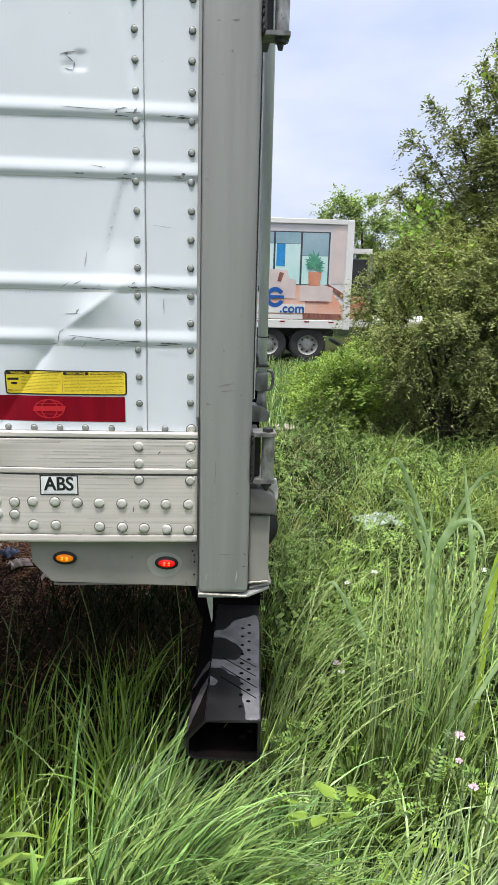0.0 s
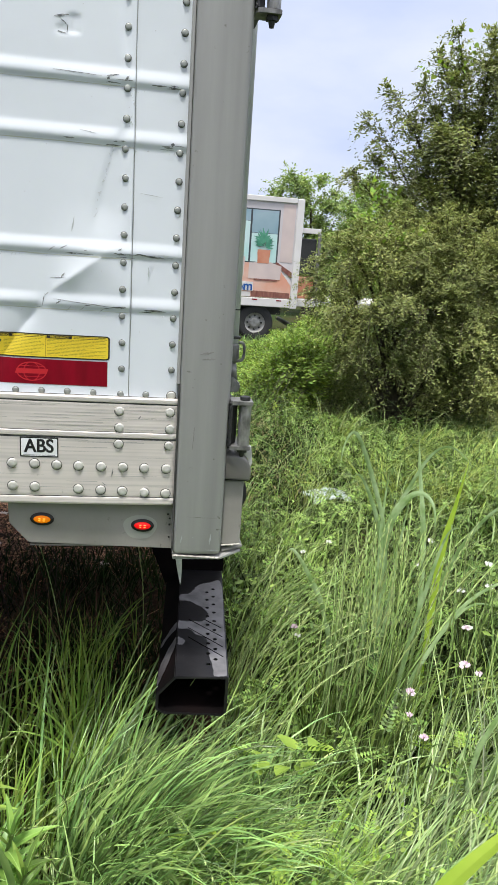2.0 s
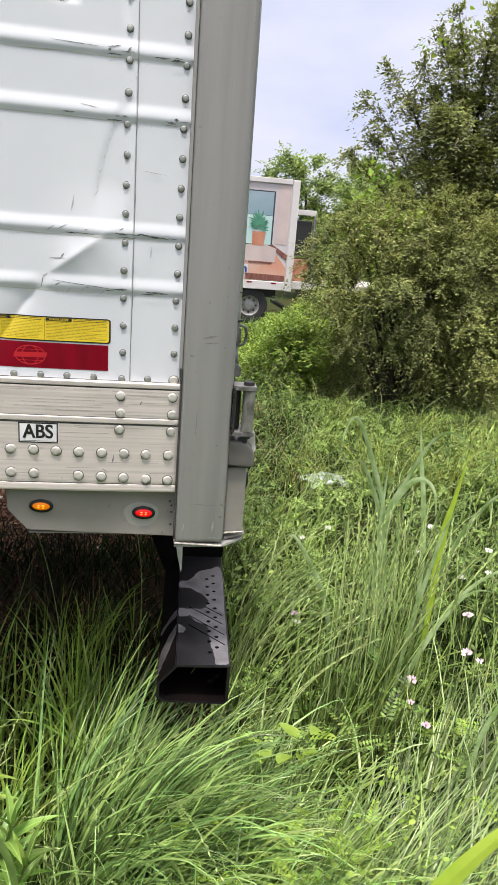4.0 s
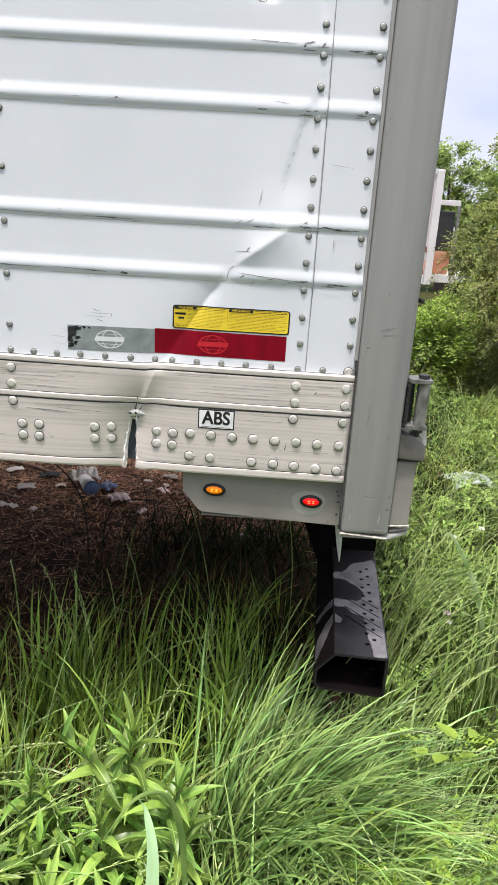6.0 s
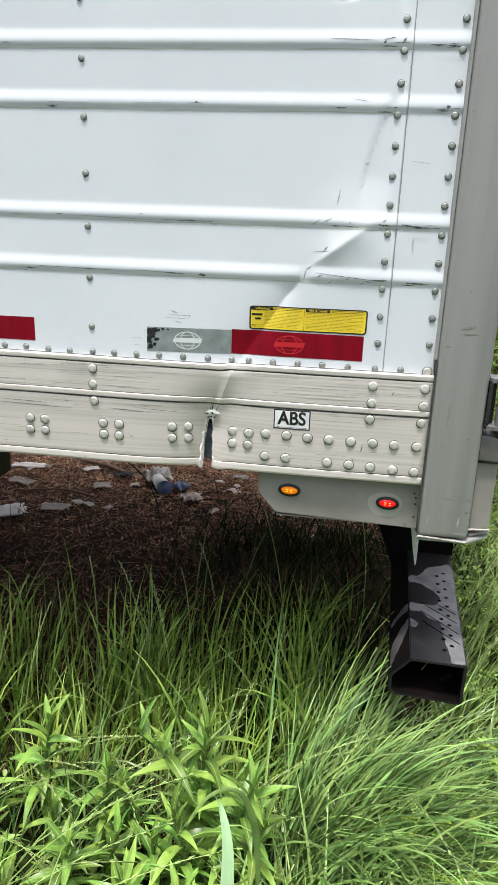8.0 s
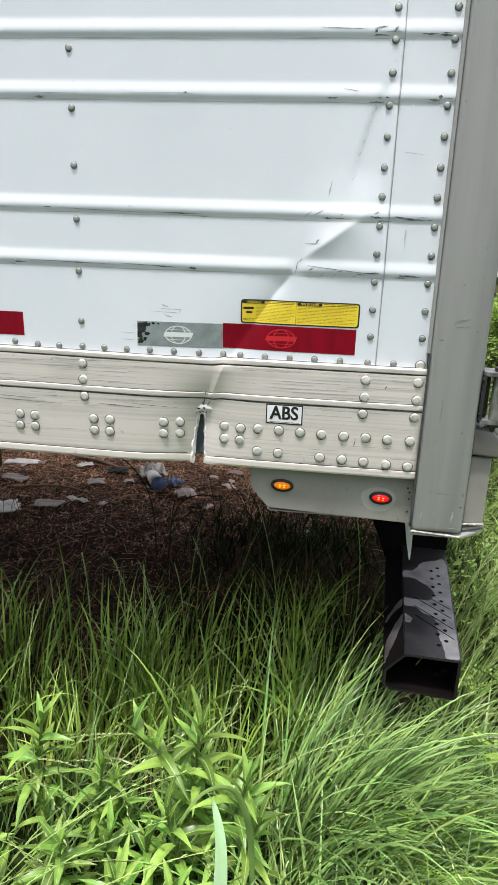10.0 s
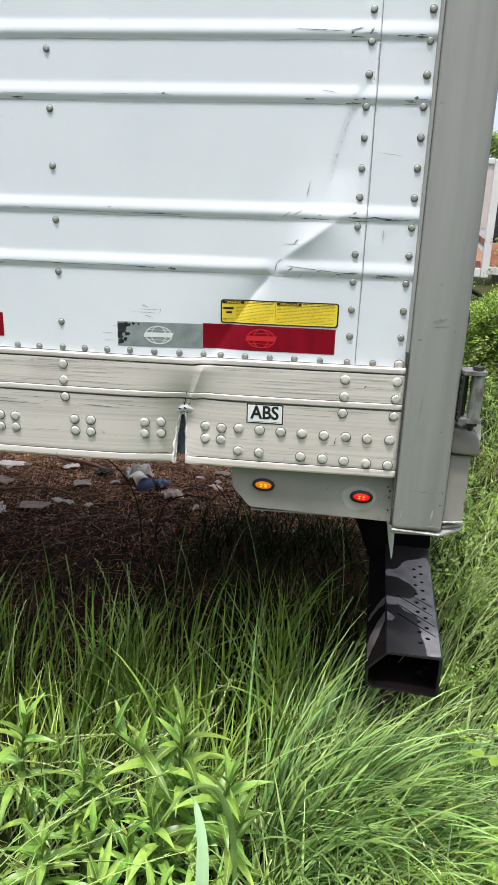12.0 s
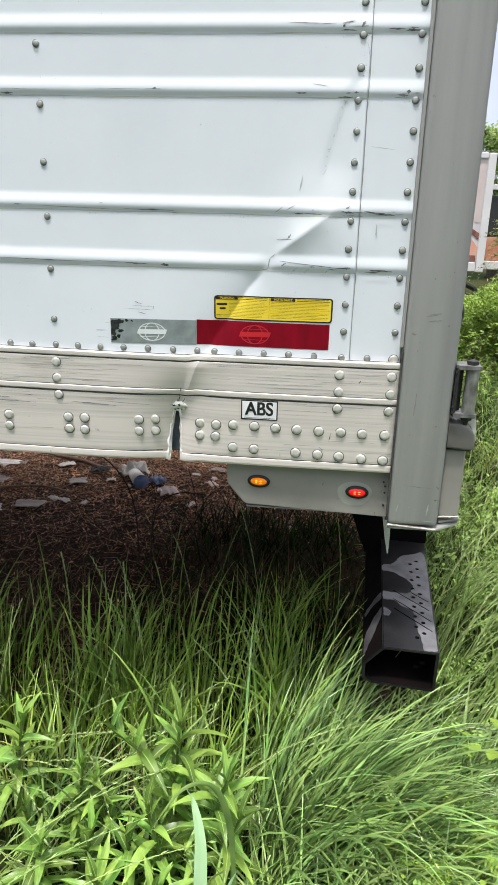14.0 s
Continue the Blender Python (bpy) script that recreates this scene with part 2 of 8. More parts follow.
def tube(p, q, r, n=16, r2=None, bm=None, bevel=0.0):
    """A capped cylinder from p to q."""
    p, q = Vector(p), Vector(q)
    b = bmesh.new()
    bmesh.ops.create_cone(b, cap_ends=True, segments=n, radius1=r, radius2=r if r2 is None else r2, depth=(q - p).length,
                          matrix=Matrix.Translation((p + q) / 2) @ (q - p).to_track_quat("Z", "Y").to_matrix().to_4x4())
    if bevel:
        bmesh.ops.bevel(b, geom=[e for e in b.edges if len(e.link_faces) == 2 and e.calc_face_angle(0) > 1.0], offset=bevel, segments=2, affect="EDGES")
    return merge(bm, b)


def prism(outline, a, b, axis="y", bevel=0.0, bm=None):
    """A flat outline, given in the two other axes, pushed from a to b along axis."""
    o = bmesh.new()
    put = {"x": lambda u, v, w: (w, u, v), "y": lambda u, v, w: (u, w, v), "z": lambda u, v, w: (u, v, w)}[axis]
    lo = [o.verts.new(put(u, v, a)) for u, v in outline]
    hi = [o.verts.new(put(u, v, b)) for u, v in outline]
    k = len(outline)
    o.faces.new(lo)
    o.faces.new(hi[::-1])
    for i in range(k):
        o.faces.new((lo[i], hi[i], hi[(i + 1) % k], lo[(i + 1) % k]))
    bmesh.ops.recalc_face_normals(o, faces=o.faces)
    if bevel:
        bmesh.ops.bevel(o, geom=list(o.edges), offset=bevel, segments=2, affect="EDGES")
    return merge(bm, o)


def bent_tube(points, r, n=8, bm=None):
    """A round bar along a run of points."""
    o = bmesh.new()
    pts = [Vector(p) for p in points]
    rings = []
    for i, p in enumerate(pts):
        d = (pts[min(i + 1, len(pts) - 1)] - pts[max(i - 1, 0)]).normalized()
        q = d.to_track_quat("Z", "Y").to_matrix()
        rings.append([o.verts.new(p + q @ Vector((r * math.cos(2 * math.pi * k / n), r * math.sin(2 * math.pi * k / n), 0))) for k in range(n)])
    for a, b in zip(rings, rings[1:]):
        for k in range(n):
            o.faces.new((a[k], a[(k + 1) % n], b[(k + 1) % n], b[k]))
    o.faces.new(rings[0][::-1])
    o.faces.new(rings[-1])
    return merge(bm, o)


def flow(points, n=4):
    """A smooth run through the given points."""
    p = [Vector(q) for q in points]
    p = [p[0] * 2 - p[1]] + p + [p[-1] * 2 - p[-2]]
    out = []
    for a, b, c, d in zip(p, p[1:], p[2:], p[3:]):
        for k in range(n):
            t = k / n
            out.append(0.5 * (2 * b + (c - a) * t + (2 * a - 5 * b + 4 * c - d) * t * t + (3 * b - a - 3 * c + d) * t ** 3))
    return out + [p[-2]]


def lettering(name, words, size, mat, parent, m, wide=1.0, bold=0.0):
    """Words in the built-in font, as a thin mesh."""
    cu = bpy.data.curves.new(name, "FONT")
    cu.body, cu.size, cu.align_x, cu.align_y, cu.extrude, cu.offset = words, size, "CENTER", "CENTER", 0.0001, bold
    tmp = bpy.data.objects.new(name, cu)
    scene.collection.objects.link(tmp)
    bpy.context.view_layer.update()
    me = bpy.data.meshes.new_from_object(tmp.evaluated_get(bpy.context.evaluated_depsgraph_get()))
    bpy.data.objects.remove(tmp)
    me.name = name
    me.materials.clear()
    me.materials.append(mat)
    me.transform(Matrix.Diagonal((wide, 1, 1, 1)))
    return link(name, me, parent, "", m)


def smooth01(v):
    v = np.clip(v, 0, 1)
    return v * v * (3 - 2 * v)


FRONT = pose(0, 0, 0, 90, 0, 0)  # turns a flat drawing up, to face -y


# ---- ground ----
def ground_z(x, y):
    """Level by the trailer, falling away to the yard behind."""
    x, y = np.asarray(x, float), np.asarray(y, float)
    fall = -0.78 * smooth01((y - 2.5) / 14.0)
    return fall + 0.02 * np.sin(1.7 * x + 0.6) * np.cos(1.3 * y) + 0.012 * np.sin(4.1 * x + 2.2 * y)


def ground_material():
    m = bpy.data.materials.new("soil_and_straw")
    m.use_nodes = True
    n, l = m.node_tree.nodes, m.node_tree.links
    b = n["Principled BSDF"]
    b.inputs["Roughness"].default_value = 0.95
    b.inputs["Specular IOR Level"].default_value = 0.08
    co = n.new("ShaderNodeTexCoord")
    out = []
    for sc, det in ((2.2, 6.0), (45.0, 8.0), (0.5, 3.0)):
        t = n.new("ShaderNodeTexNoise")
        t.inputs["Scale"].default_value, t.inputs["Detail"].default_value = sc, det
        l.new(co.outputs["Object"], t.inputs["Vector"])
        out.append(t.outputs["Fac"])
    r = n.new("ShaderNodeValToRGB")
    e = r.color_ramp.elements
    e[0].position, e[0].color = 0.30, (0.015, 0.009, 0.007, 1)
    e[1].position, e[1].color = 0.72, (0.125, 0.066, 0.040, 1)
    e.new(0.5).color = (0.040, 0.023, 0.015, 1)
    mx = n.new("ShaderNodeMath")
    mx.operation = "MULTIPLY_ADD"
    mx.inputs[1].default_value = 0.6
    hf = n.new("ShaderNodeMath")
    hf.operation = "MULTIPLY"
    hf.inputs[1].default_value = 0.4
    l.new(out[0], hf.inputs[0])
    l.new(out[1], mx.inputs[0])
    l.new(hf.outputs[0], mx.inputs[2])
    l.new(mx.outputs[0], r.inputs["Fac"])
    # far ground turns to rough green
    sep = n.new("ShaderNodeSeparateXYZ")
    l.new(co.outputs["Object"], sep.inputs["Vector"])
    mr = n.new("ShaderNodeMapRange")
    mr.inputs["From Min"].default_value, mr.inputs["From Max"].default_value = 5.6, 8.2
    l.new(sep.outputs["Y"], mr.inputs["Value"])
    # so does the open ground before and beside the trailer
    grass = mr.outputs["Result"]
    for axis, lo, hi in (("Y", 0.35, -0.15), ("X", 0.22, 0.50)):
        m2 = n.new("ShaderNodeMapRange")
        m2.inputs["From Min"].default_value, m2.inputs["From Max"].default_value = lo, hi
        l.new(sep.outputs[axis], m2.inputs["Value"])
        mo = n.new("ShaderNodeMath")
        mo.operation = "MAXIMUM"
        l.new(grass, mo.inputs[0])
        l.new(m2.outputs["Result"], mo.inputs[1])
        grass = mo.outputs[0]
    g = n.new("ShaderNodeValToRGB")
    g.color_ramp.elements[0].position, g.color_ramp.elements[0].color = 0.4, (0.028, 0.048, 0.012, 1)
    g.color_ramp.elements[1].position, g.color_ramp.elements[1].color = 0.66, (0.055, 0.048, 0.020, 1)
    l.new(out[2], g.inputs["Fac"])
    mix = n.new("ShaderNodeMix")
    mix.data_type = "RGBA"
    l.new(grass, mix.inputs["Factor"])
    l.new(r.outputs["Color"], mix.inputs["A"])
    l.new(g.outputs["Color"], mix.inputs["B"])
    l.new(mix.outputs["Result"], b.inputs["Base Color"])
    bp = n.new("ShaderNodeBump")
    bp.inputs["Distance"].default_value = 0.02
    l.new(out[1], bp.inputs["Height"])
    l.new(bp.outputs["Normal"], b.inputs["Normal"])
    return m


def grid(us, vs, fn):
    """A sheet of quads over us x vs; fn gives the points."""
    U, V = np.meshgrid(np.asarray(us, float), np.asarray(vs, float), indexing="ij")
    P = fn(U, V)
    nu, nv = U.shape
    i = np.arange(nu * nv).reshape(nu, nv)
    q = np.stack([i[:-1, :-1], i[1:, :-1], i[1:, 1:], i[:-1, 1:]], -1).reshape(-1, 4)
    return np.stack(P, -1).reshape(-1, 3), q


gx = np.concatenate([[-900, -300, -100, -40, -20, -10], np.arange(-6, 8.01, 0.2), [12, 20, 40, 100, 300, 900]])
gy = np.concatenate([[-900, -300, -100, -40, -15, -7], np.arange(-4, 24.01, 0.25), [30, 40, 60, 120, 300, 900]])
v, q = grid(gx, gy, lambda x, y: (x, y, ground_z(x, y)))
ground = link("ground", mesh_np("ground", v, q, ground_material(), True))
tagged(ground, "brown soil under straw litter, falling towards the yard", "ground", kind="structure")

# ---- the near trailer ----
RIDGES = [1.456, 1.562, 1.768, 1.872] + [2.078, 2.184, 2.39, 2.496, 2.702, 2.808, 3.014, 3.12, 3.326, 3.432, 3.638, 3.744]
SHEET_TOP, SHEET_LOW = 3.92, 1.255
REAR = 0.125  # x of the rear face of the corner post


def sheet_y(x, z):
    """Surface of the side sheet: pressed ridges and the dents of a knock near the rear."""
    x, z = np.asarray(x, float), np.asarray(z, float)
    y = np.zeros(np.broadcast(x, z).shape)
    # crease standing proud from the crushed ridge up and rearwards, and a valley running on from it down to the torn rail
    px, pz = x + 0.262, z - 1.462
    along, side = px * 0.80 + pz * 0.60, px * 0.60 - pz * 0.80
    win = smooth01((along + 0.004) / 0.09) * smooth01((0.21 - along) / 0.10)
    fan = 0.010 + 0.30 * np.clip(along, 0, 0.2)
    dent = -win * 0.0120 * np.where(side < 0, np.exp(side / (fan * 0.9)), np.exp(-side / fan)) * smooth01((0.13 - np.abs(side)) / 0.06)
    low, off = -(px * 0.55 + pz * 0.835), px * 0.835 - pz * 0.55
    win2 = smooth01((low - 0.002) / 0.05) * smooth01((0.34 - low) / 0.16)
    wide = 0.012 + 0.16 * np.clip(low, 0, 0.3)
    dent = dent + win2 * 0.0085 * np.where(off < 0, np.exp(off / (wide * 1.15)), np.exp(-off / (wide * 0.62)))
    crush = 0.30 + 0.70 * (1 - np.exp(-(px / 0.016) ** 2 - (pz / 0.05) ** 2))
    for zr in RIDGES:
        d = z - zr + 0.003
        u = np.clip(np.where(d > 0, d / 0.0225, -d / 0.0125), 0, 1)
        y = y - 0.0042 * (0.5 + 0.5 * np.cos(np.pi * u)) ** 0.85 * (crush if abs(zr - 1.456) < 0.01 else 1)
    y = y + dent
    # oil-canned edges beside the rear rivet row
    for z0, z1 in ((1.585, 1.79), (1.885, 2.09)):
        k = np.clip((z - z0) / (z1 - z0), 0, 1)
        xc = -0.165 + 0.05 * k ** 1.6 if z0 < 1.8 else -0.108 - 0.035 * k ** 1.2
        e = 1 / (1 + np.exp(-np.clip((x - xc) / 0.0026, -40, 40)))
        y = y + 0.0031 * e * smooth01((-0.094 - x) / 0.02) * smooth01(k / 0.32) * smooth01((1 - k) / 0.1)
    # a hooked knock
    y = y + 0.0024 * smooth01((x + 0.2145) / 0.005) * smooth01((-0.184 - x) / 0.016) * smooth01((z - 1.932) / 0.008) * smooth01((1.972 - z) / 0.010)
    y = y + 0.0020 * np.exp(-((x + 0.224) / 0.010) ** 2 - ((z - 1.942) / 0.008) ** 2)
    # shallow waves of thin sheet
    y = y + 0.0012 * np.sin(5.1 * x + 1.0) * np.sin(7.3 * z + 0.4)
    return y


def rail_bend(x, z):
    """How far the bottom rail is driven in round its torn place."""
    x, z = np.asarray(x, float), np.asarray(z, float)
    low = smooth01((1.262 - z) / 0.14)
    d = x + 0.446
    d = d + 0.25 * (1.145 - z)
    side = np.where(d < 0, 0.060, 0.042)
    line = x - (-0.447 + 0.42 * (z - 1.145))
    ridge = np.exp(-np.sqrt(line * line + 0.00002) / np.where(line < 0, 0.014, 0.030)) * smooth01((z - 1.10) / 0.05) * smooth01((1.27 - z) / 0.03)
    return low * 0.030 * np.exp(-(np.abs(d) / side) ** 1.3) - 0.0075 * ridge + 0.0015 * np.sin(9 * x)


def dense(a, b, step, lo=-14.0, hi=None):
    far = np.arange(lo, a, 0.25)
    mid = np.arange(a, b, step)
    return np.concatenate([far, mid, [b]] if hi is None else [far, mid, np.linspace(b, hi, 3)])


trailer = thing("semi_trailer", "white riveted refrigerated semi-trailer with dented side and torn aluminium rail", "trailer")

zs = [SHEET_LOW]
while zs[-1] < SHEET_TOP - 0.01:
    zs.append(zs[-1] + (0.0035 if zs[-1] < 2.12 else 0.009))
xs = dense(-1.05, -0.089, 0.0045)
v, q = grid(xs, zs, lambda x, z: (x, sheet_y(x, z) - 0.0015, z))
ob = link("side_panel", mesh_np("side_panel", v, q, M_WHITE, True), trailer, "white enamelled side sheet with pressed ridges and a creased dent")
sol = ob.modifiers.new("thickness", "SOLIDIFY")
sol.thickness, sol.offset = 0.0022, 0.0
v, q = grid(np.linspace(-0.115, 0.014, 27), zs, lambda x, z: (x, sheet_y(x, z) * 0.9 + 0.001, z))
ob = link("end_panel", mesh_np("end_panel", v, q, M_WHITE, True), trailer, "narrow white end sheet beside the corner post")
sol = ob.modifiers.new("thickness", "SOLIDIFY")
sol.thickness, sol.offset = 0.0018, 0.0

# olive strip below each ridge: the underside's shade put into the colour
for k, zr in enumerate(RIDGES[:8]):
    rs = np.random.default_rng(60 + k)
    xx = np.concatenate([np.linspace(-1.7, -0.0895, 200)])
    w = np.interp(xx, np.linspace(-1.7, -0.05, 60), rs.uniform(0.0006, 0.0026, 60))
    zc = zr - 0.0150 + np.interp(xx, np.linspace(-1.7, -0.05, 30), rs.uniform(-0.0012, 0.0012, 30))
    top, low = zc + w / 2, zc - w / 2
    v = np.stack([np.stack([xx, sheet_y(xx, top) - 0.0030, top], -1), np.stack([xx, sheet_y(xx, low) - 0.0030, low], -1)], 1).reshape(-1, 3)
    i = 2 * np.arange(len(xx) - 1)
    link("ridge_grime", mesh_np("ridge_grime", v, np.stack([i, i + 1, i + 3, i + 2], -1), M_OLIVE, True), trailer)

# bottom rail: profile of (depth, height), top to bottom
PROFILE = [(0.004, 1.2665), (-0.0085, 1.2662), (-0.0100, 1.2645), (-0.0102, 1.2590), (-0.0098, 1.2572), (-0.0082, 1.2562), (-0.0080, 1.2525), (-0.0088, 1.2518)]
PROFILE += [(-0.0088 + 0.0001 * math.sin(900 * zz), zz) for zz in np.linspace(1.250, 1.195, 28)]
PROFILE += [(-0.0086, 1.1910), (-0.0098, 1.1895), (-0.0102, 1.1850), (-0.0098, 1.1812), (-0.0080, 1.1796), (-0.0078, 1.1757), (-0.0082, 1.1748)]
PROFILE += [(-0.0080, zz) for zz in np.linspace(1.168, 1.050, 25)]
PROFILE += [(-0.0074, 1.0478), (-0.0074, 1.0452), (-0.0092, 1.0442), (-0.0098, 1.0400), (-0.0098, 1.0330), (-0.0088, 1.0300), (0.004, 1.0295), (0.030, 1.0295)]
TEAR_TOP, TEAR_X = 1.143, -0.452


def rail():
    px, pz = np.array([p[0] for p in PROFILE]), np.array([p[1] for p in PROFILE])
    lefts = np.concatenate([np.arange(-14, -1.05, 0.4), np.arange(-1.05, -0.56, 0.02), np.arange(-0.56, TEAR_X - 0.001, 0.002), [TEAR_X]])
    rights = np.concatenate([np.arange(TEAR_X, -0.34, 0.002), np.arange(-0.34, 0.0165, 0.02), [0.0165]])
    verts, quads, base = [], [], 0
    rnd = random.Random(4)
    for side, cols in ((-1, lefts), (1, rights)):
        X, K = np.meshgrid(cols, np.arange(len(PROFILE)), indexing="ij")
        Z, Y = pz[K], px[K]
        gap = np.clip((TEAR_TOP - Z) / (TEAR_TOP - 1.03), 0, 1)
        jag = np.interp(np.arange(len(PROFILE)), np.arange(0, len(PROFILE) + 4, 3), [rnd.uniform(-0.0024, 0.0024) for _ in range(0, len(PROFILE) + 4, 3)])[K]
        jag = jag + np.array([rnd.uniform(-0.0006, 0.0006) for _ in PROFILE])[K]
        near = np.exp(-np.abs(X - TEAR_X) / 0.022)
        open_w = (0.0035 + 0.0085 * gap ** 0.6) * (gap > 0)
        X2 = X + near * (side * open_w + jag * (gap > 0) - 0.006 * gap)
        sag = -0.006 * np.exp(-((X - TEAR_X) / 0.05) ** 2) * smooth01((1.12 - Z) / 0.09) * (1 if side < 0 else 0.3)
        lip = 0.0035 * smooth01((-0.40 - X) / 0.03) * smooth01((X + 0.9) / 0.4)
        verts.append(np.stack([X2, Y + rail_bend(X, Z), Z + sag - lip], -1).reshape(-1, 3))
        i = np.arange(X.size).reshape(X.shape) + base
        quads.append(np.stack([i[:-1, 1:], i[1:, 1:], i[1:, :-1], i[:-1, :-1]], -1).reshape(-1, 4))
        base += X.size
    me = mesh_np("bottom_rail", np.concatenate(verts), np.concatenate(quads), M_ALU, True)
    bm = bmesh.new()
    bm.from_mesh(me)
    bmesh.ops.remove_doubles(bm, verts=bm.verts, dist=0.00005)
    bm.to_mesh(me)
    bm.free()
    me.set_sharp_from_angle(angle=radians(17))
    return me


def rail_lip(x):
    """How far the rail sags in front of its torn place."""
    x = np.asarray(x, float)
    return 0.0035 * smooth01((-0.40 - x) / 0.03) * smooth01((x + 0.9) / 0.4)


ob = link("bottom_rail", rail(), trailer, "ribbed mill-finish aluminium bottom rail, buckled and torn")
sol = ob.modifiers.new("thickness", "SOLIDIFY")
sol.thickness, sol.offset = 0.0025, 0.0


def dark_line(z, w, depth, x0, x1, seed):
    """A thin uneven dark line in a groove of the rail."""
    rs = np.random.default_rng(seed)
    xx = np.linspace(x0, x1, int((x1 - x0) / 0.006) + 2)
    hw = w * (0.55 + 0.45 * np.interp(xx, np.linspace(x0, x1, 40), rs.uniform(0, 1, 40))) / 2
    yy = -depth + rail_bend(xx, z) - 0.0016
    zc = z - rail_lip(xx)
    v = np.stack([np.stack([xx, yy, zc + hw], -1), np.stack([xx, yy - 0.0001, zc - hw], -1)], 1).reshape(-1, 3)
    i = 2 * np.arange(len(xx) - 1)
    link("grime_line", mesh_np("grime_line", v, np.stack([i, i + 1, i + 3, i + 2], -1), M_SEAM), trailer)


dark_line(1.2544, 0.0038, 0.0082, -1.7, 0.0165, 1)
dark_line(1.1776, 0.0040, 0.0081, -1.7, 0.0165, 2)
dark_line(1.1925, 0.0013, 0.0086, -1.7, 0.0165, 5)
dark_line(1.0464, 0.0024, 0.0076, -1.7, -0.485, 3)
dark_line(1.0464, 0.0020, 0.0076, -0.42, 0.0165, 4)

# torn edges: bright curled strips on either side and a crumpled knot above
def torn_edge(side, seed):
    rs = random.Random(seed)
    o = bmesh.new()
    prev = None
    for k in range(20):
        z = 1.140 - k * 0.0056
        gap = min(1, max(0, (1.143 - z) / 0.113))
        xx = TEAR_X + (side * (0.0035 + 0.0085 * gap ** 0.6)) - 0.006 * gap + side * rs.uniform(-0.0008, 0.0014)
        yy = float(rail_bend(TEAR_X, z)) - 0.0108
        w = (0.0062 if side < 0 else 0.0050) * rs.uniform(0.45, 1.2)
        cur = [o.verts.new((xx + side * w, yy + 0.0004, z)), o.verts.new((xx + side * w * 0.4, yy - rs.uniform(0.001, 0.0035), z + rs.uniform(-0.001, 0.001))), o.verts.new((xx - side * 0.0012, yy + 0.006, z))]
        if prev:
            o.faces.new((prev[0], cur[0], cur[1], prev[1]))
            o.faces.new((prev[1], cur[1], cur[2], prev[2]))
        prev = cur
    part("folded_edge", o, M_TORN, trailer, "bright curled edge of the torn rail")


torn_edge(-1, 3)
torn_edge(1, 8)


def torn_knot():
    """A crumpled bright knot of metal at the head of the tear."""
    rs = random.Random(14)

    def fn(u, v):
        X, Y, Z = np.zeros(u.shape), np.zeros(u.shape), np.zeros(u.shape)
        for i in np.ndindex(u.shape):
            e = 1 + rs.uniform(-0.30, 0.30)
            X[i] = -0.4475 + u[i] * 0.0190 * e + v[i] * 0.003
            Z[i] = 1.1480 + v[i] * 0.0115 * e + 0.002 * u[i]
            r = min(1.0, u[i] ** 2 + v[i] ** 2)
            Y[i] = float(rail_bend(X[i], Z[i])) - 0.0094 - (1 - r) * rs.uniform(0.0008, 0.0095)
        return X, Y, Z
    v, q = grid(np.linspace(-1, 1, 8), np.linspace(-1, 1, 6), fn)
    link("torn_knot", mesh_np("torn_knot", v, q, M_TORN), trailer, "crumpled bright metal at the head of the tear")


torn_knot()
for pts in ([(-0.460, 1.1520), (-0.455, 1.1535), (-0.452, 1.1505), (-0.457, 1.1490)], [(-0.4475, 1.1545), (-0.4440, 1.1560), (-0.4415, 1.1515), (-0.4455, 1.1495)], [(-0.4430, 1.1440), (-0.4390, 1.1455), (-0.4370, 1.1420), (-0.4405, 1.1425)],
            [(-0.4545, 1.1445), (-0.4515, 1.1430), (-0.4525, 1.1405), (-0.4555, 1.1420)]):
    o = bmesh.new()
    o.faces.new([o.verts.new((x, float(rail_bend(x, z)) - 0.0200, z)) for x, z in pts])
    part("torn_hole", o, M_INK, trailer)
for run in ([(-0.4470, 1.158), (-0.4462, 1.165), (-0.4440, 1.170), (-0.4445, 1.177), (-0.4418, 1.183), (-0.4405, 1.192)], [(-0.4405, 1.156), (-0.4350, 1.163), (-0.4325, 1.168)]):
    o = bmesh.new()
    prev = None
    for k, (x, z) in enumerate(run):
        w = 0.0011 * (1 - 0.6 * k / len(run))
        y = float(rail_bend(x, z)) - (0.0122 if z > 1.179 else 0.0106)
        cur = [o.verts.new((x - w, y, z)), o.verts.new((x + w, y, z))]
        if prev:
            o.faces.new((prev[0], prev[1], cur[1], cur[0]))
        prev = cur
    part("crack", o, M_INK, trailer)
part("foam_behind_tear", box(-0.50, -0.40, 0.036, 0.07, 1.035, 1.17, 0.004), M_FOAM, trailer, "blue-grey foam showing through the tear")
bm = box(-14, 0.09, 0.075, 2.595, 1.20, 3.95, 0.01)
part("body_core", bm, M_WHITE, trailer, "white closed box body of the trailer")
part("floor_underside", box(-14, 0.0, 0.075, 2.52, 1.035, 1.197), M_DARK, trailer, "dark underside of the floor")
part("far_rail", box(-14, 0.02, 2.56, 2.60, 1.03, 1.196, 0.004), M_ALU, trailer)
part("roof", box(-14.0, 0.12, 0.0, 2.60, 3.955, 3.99, 0.008), M_WHITE, trailer, "white roof sheet")
part("top_rail", box(-14.0, 0.0165, -0.012, 0.03, 3.88, 3.952, 0.006), M_ALU, trailer)

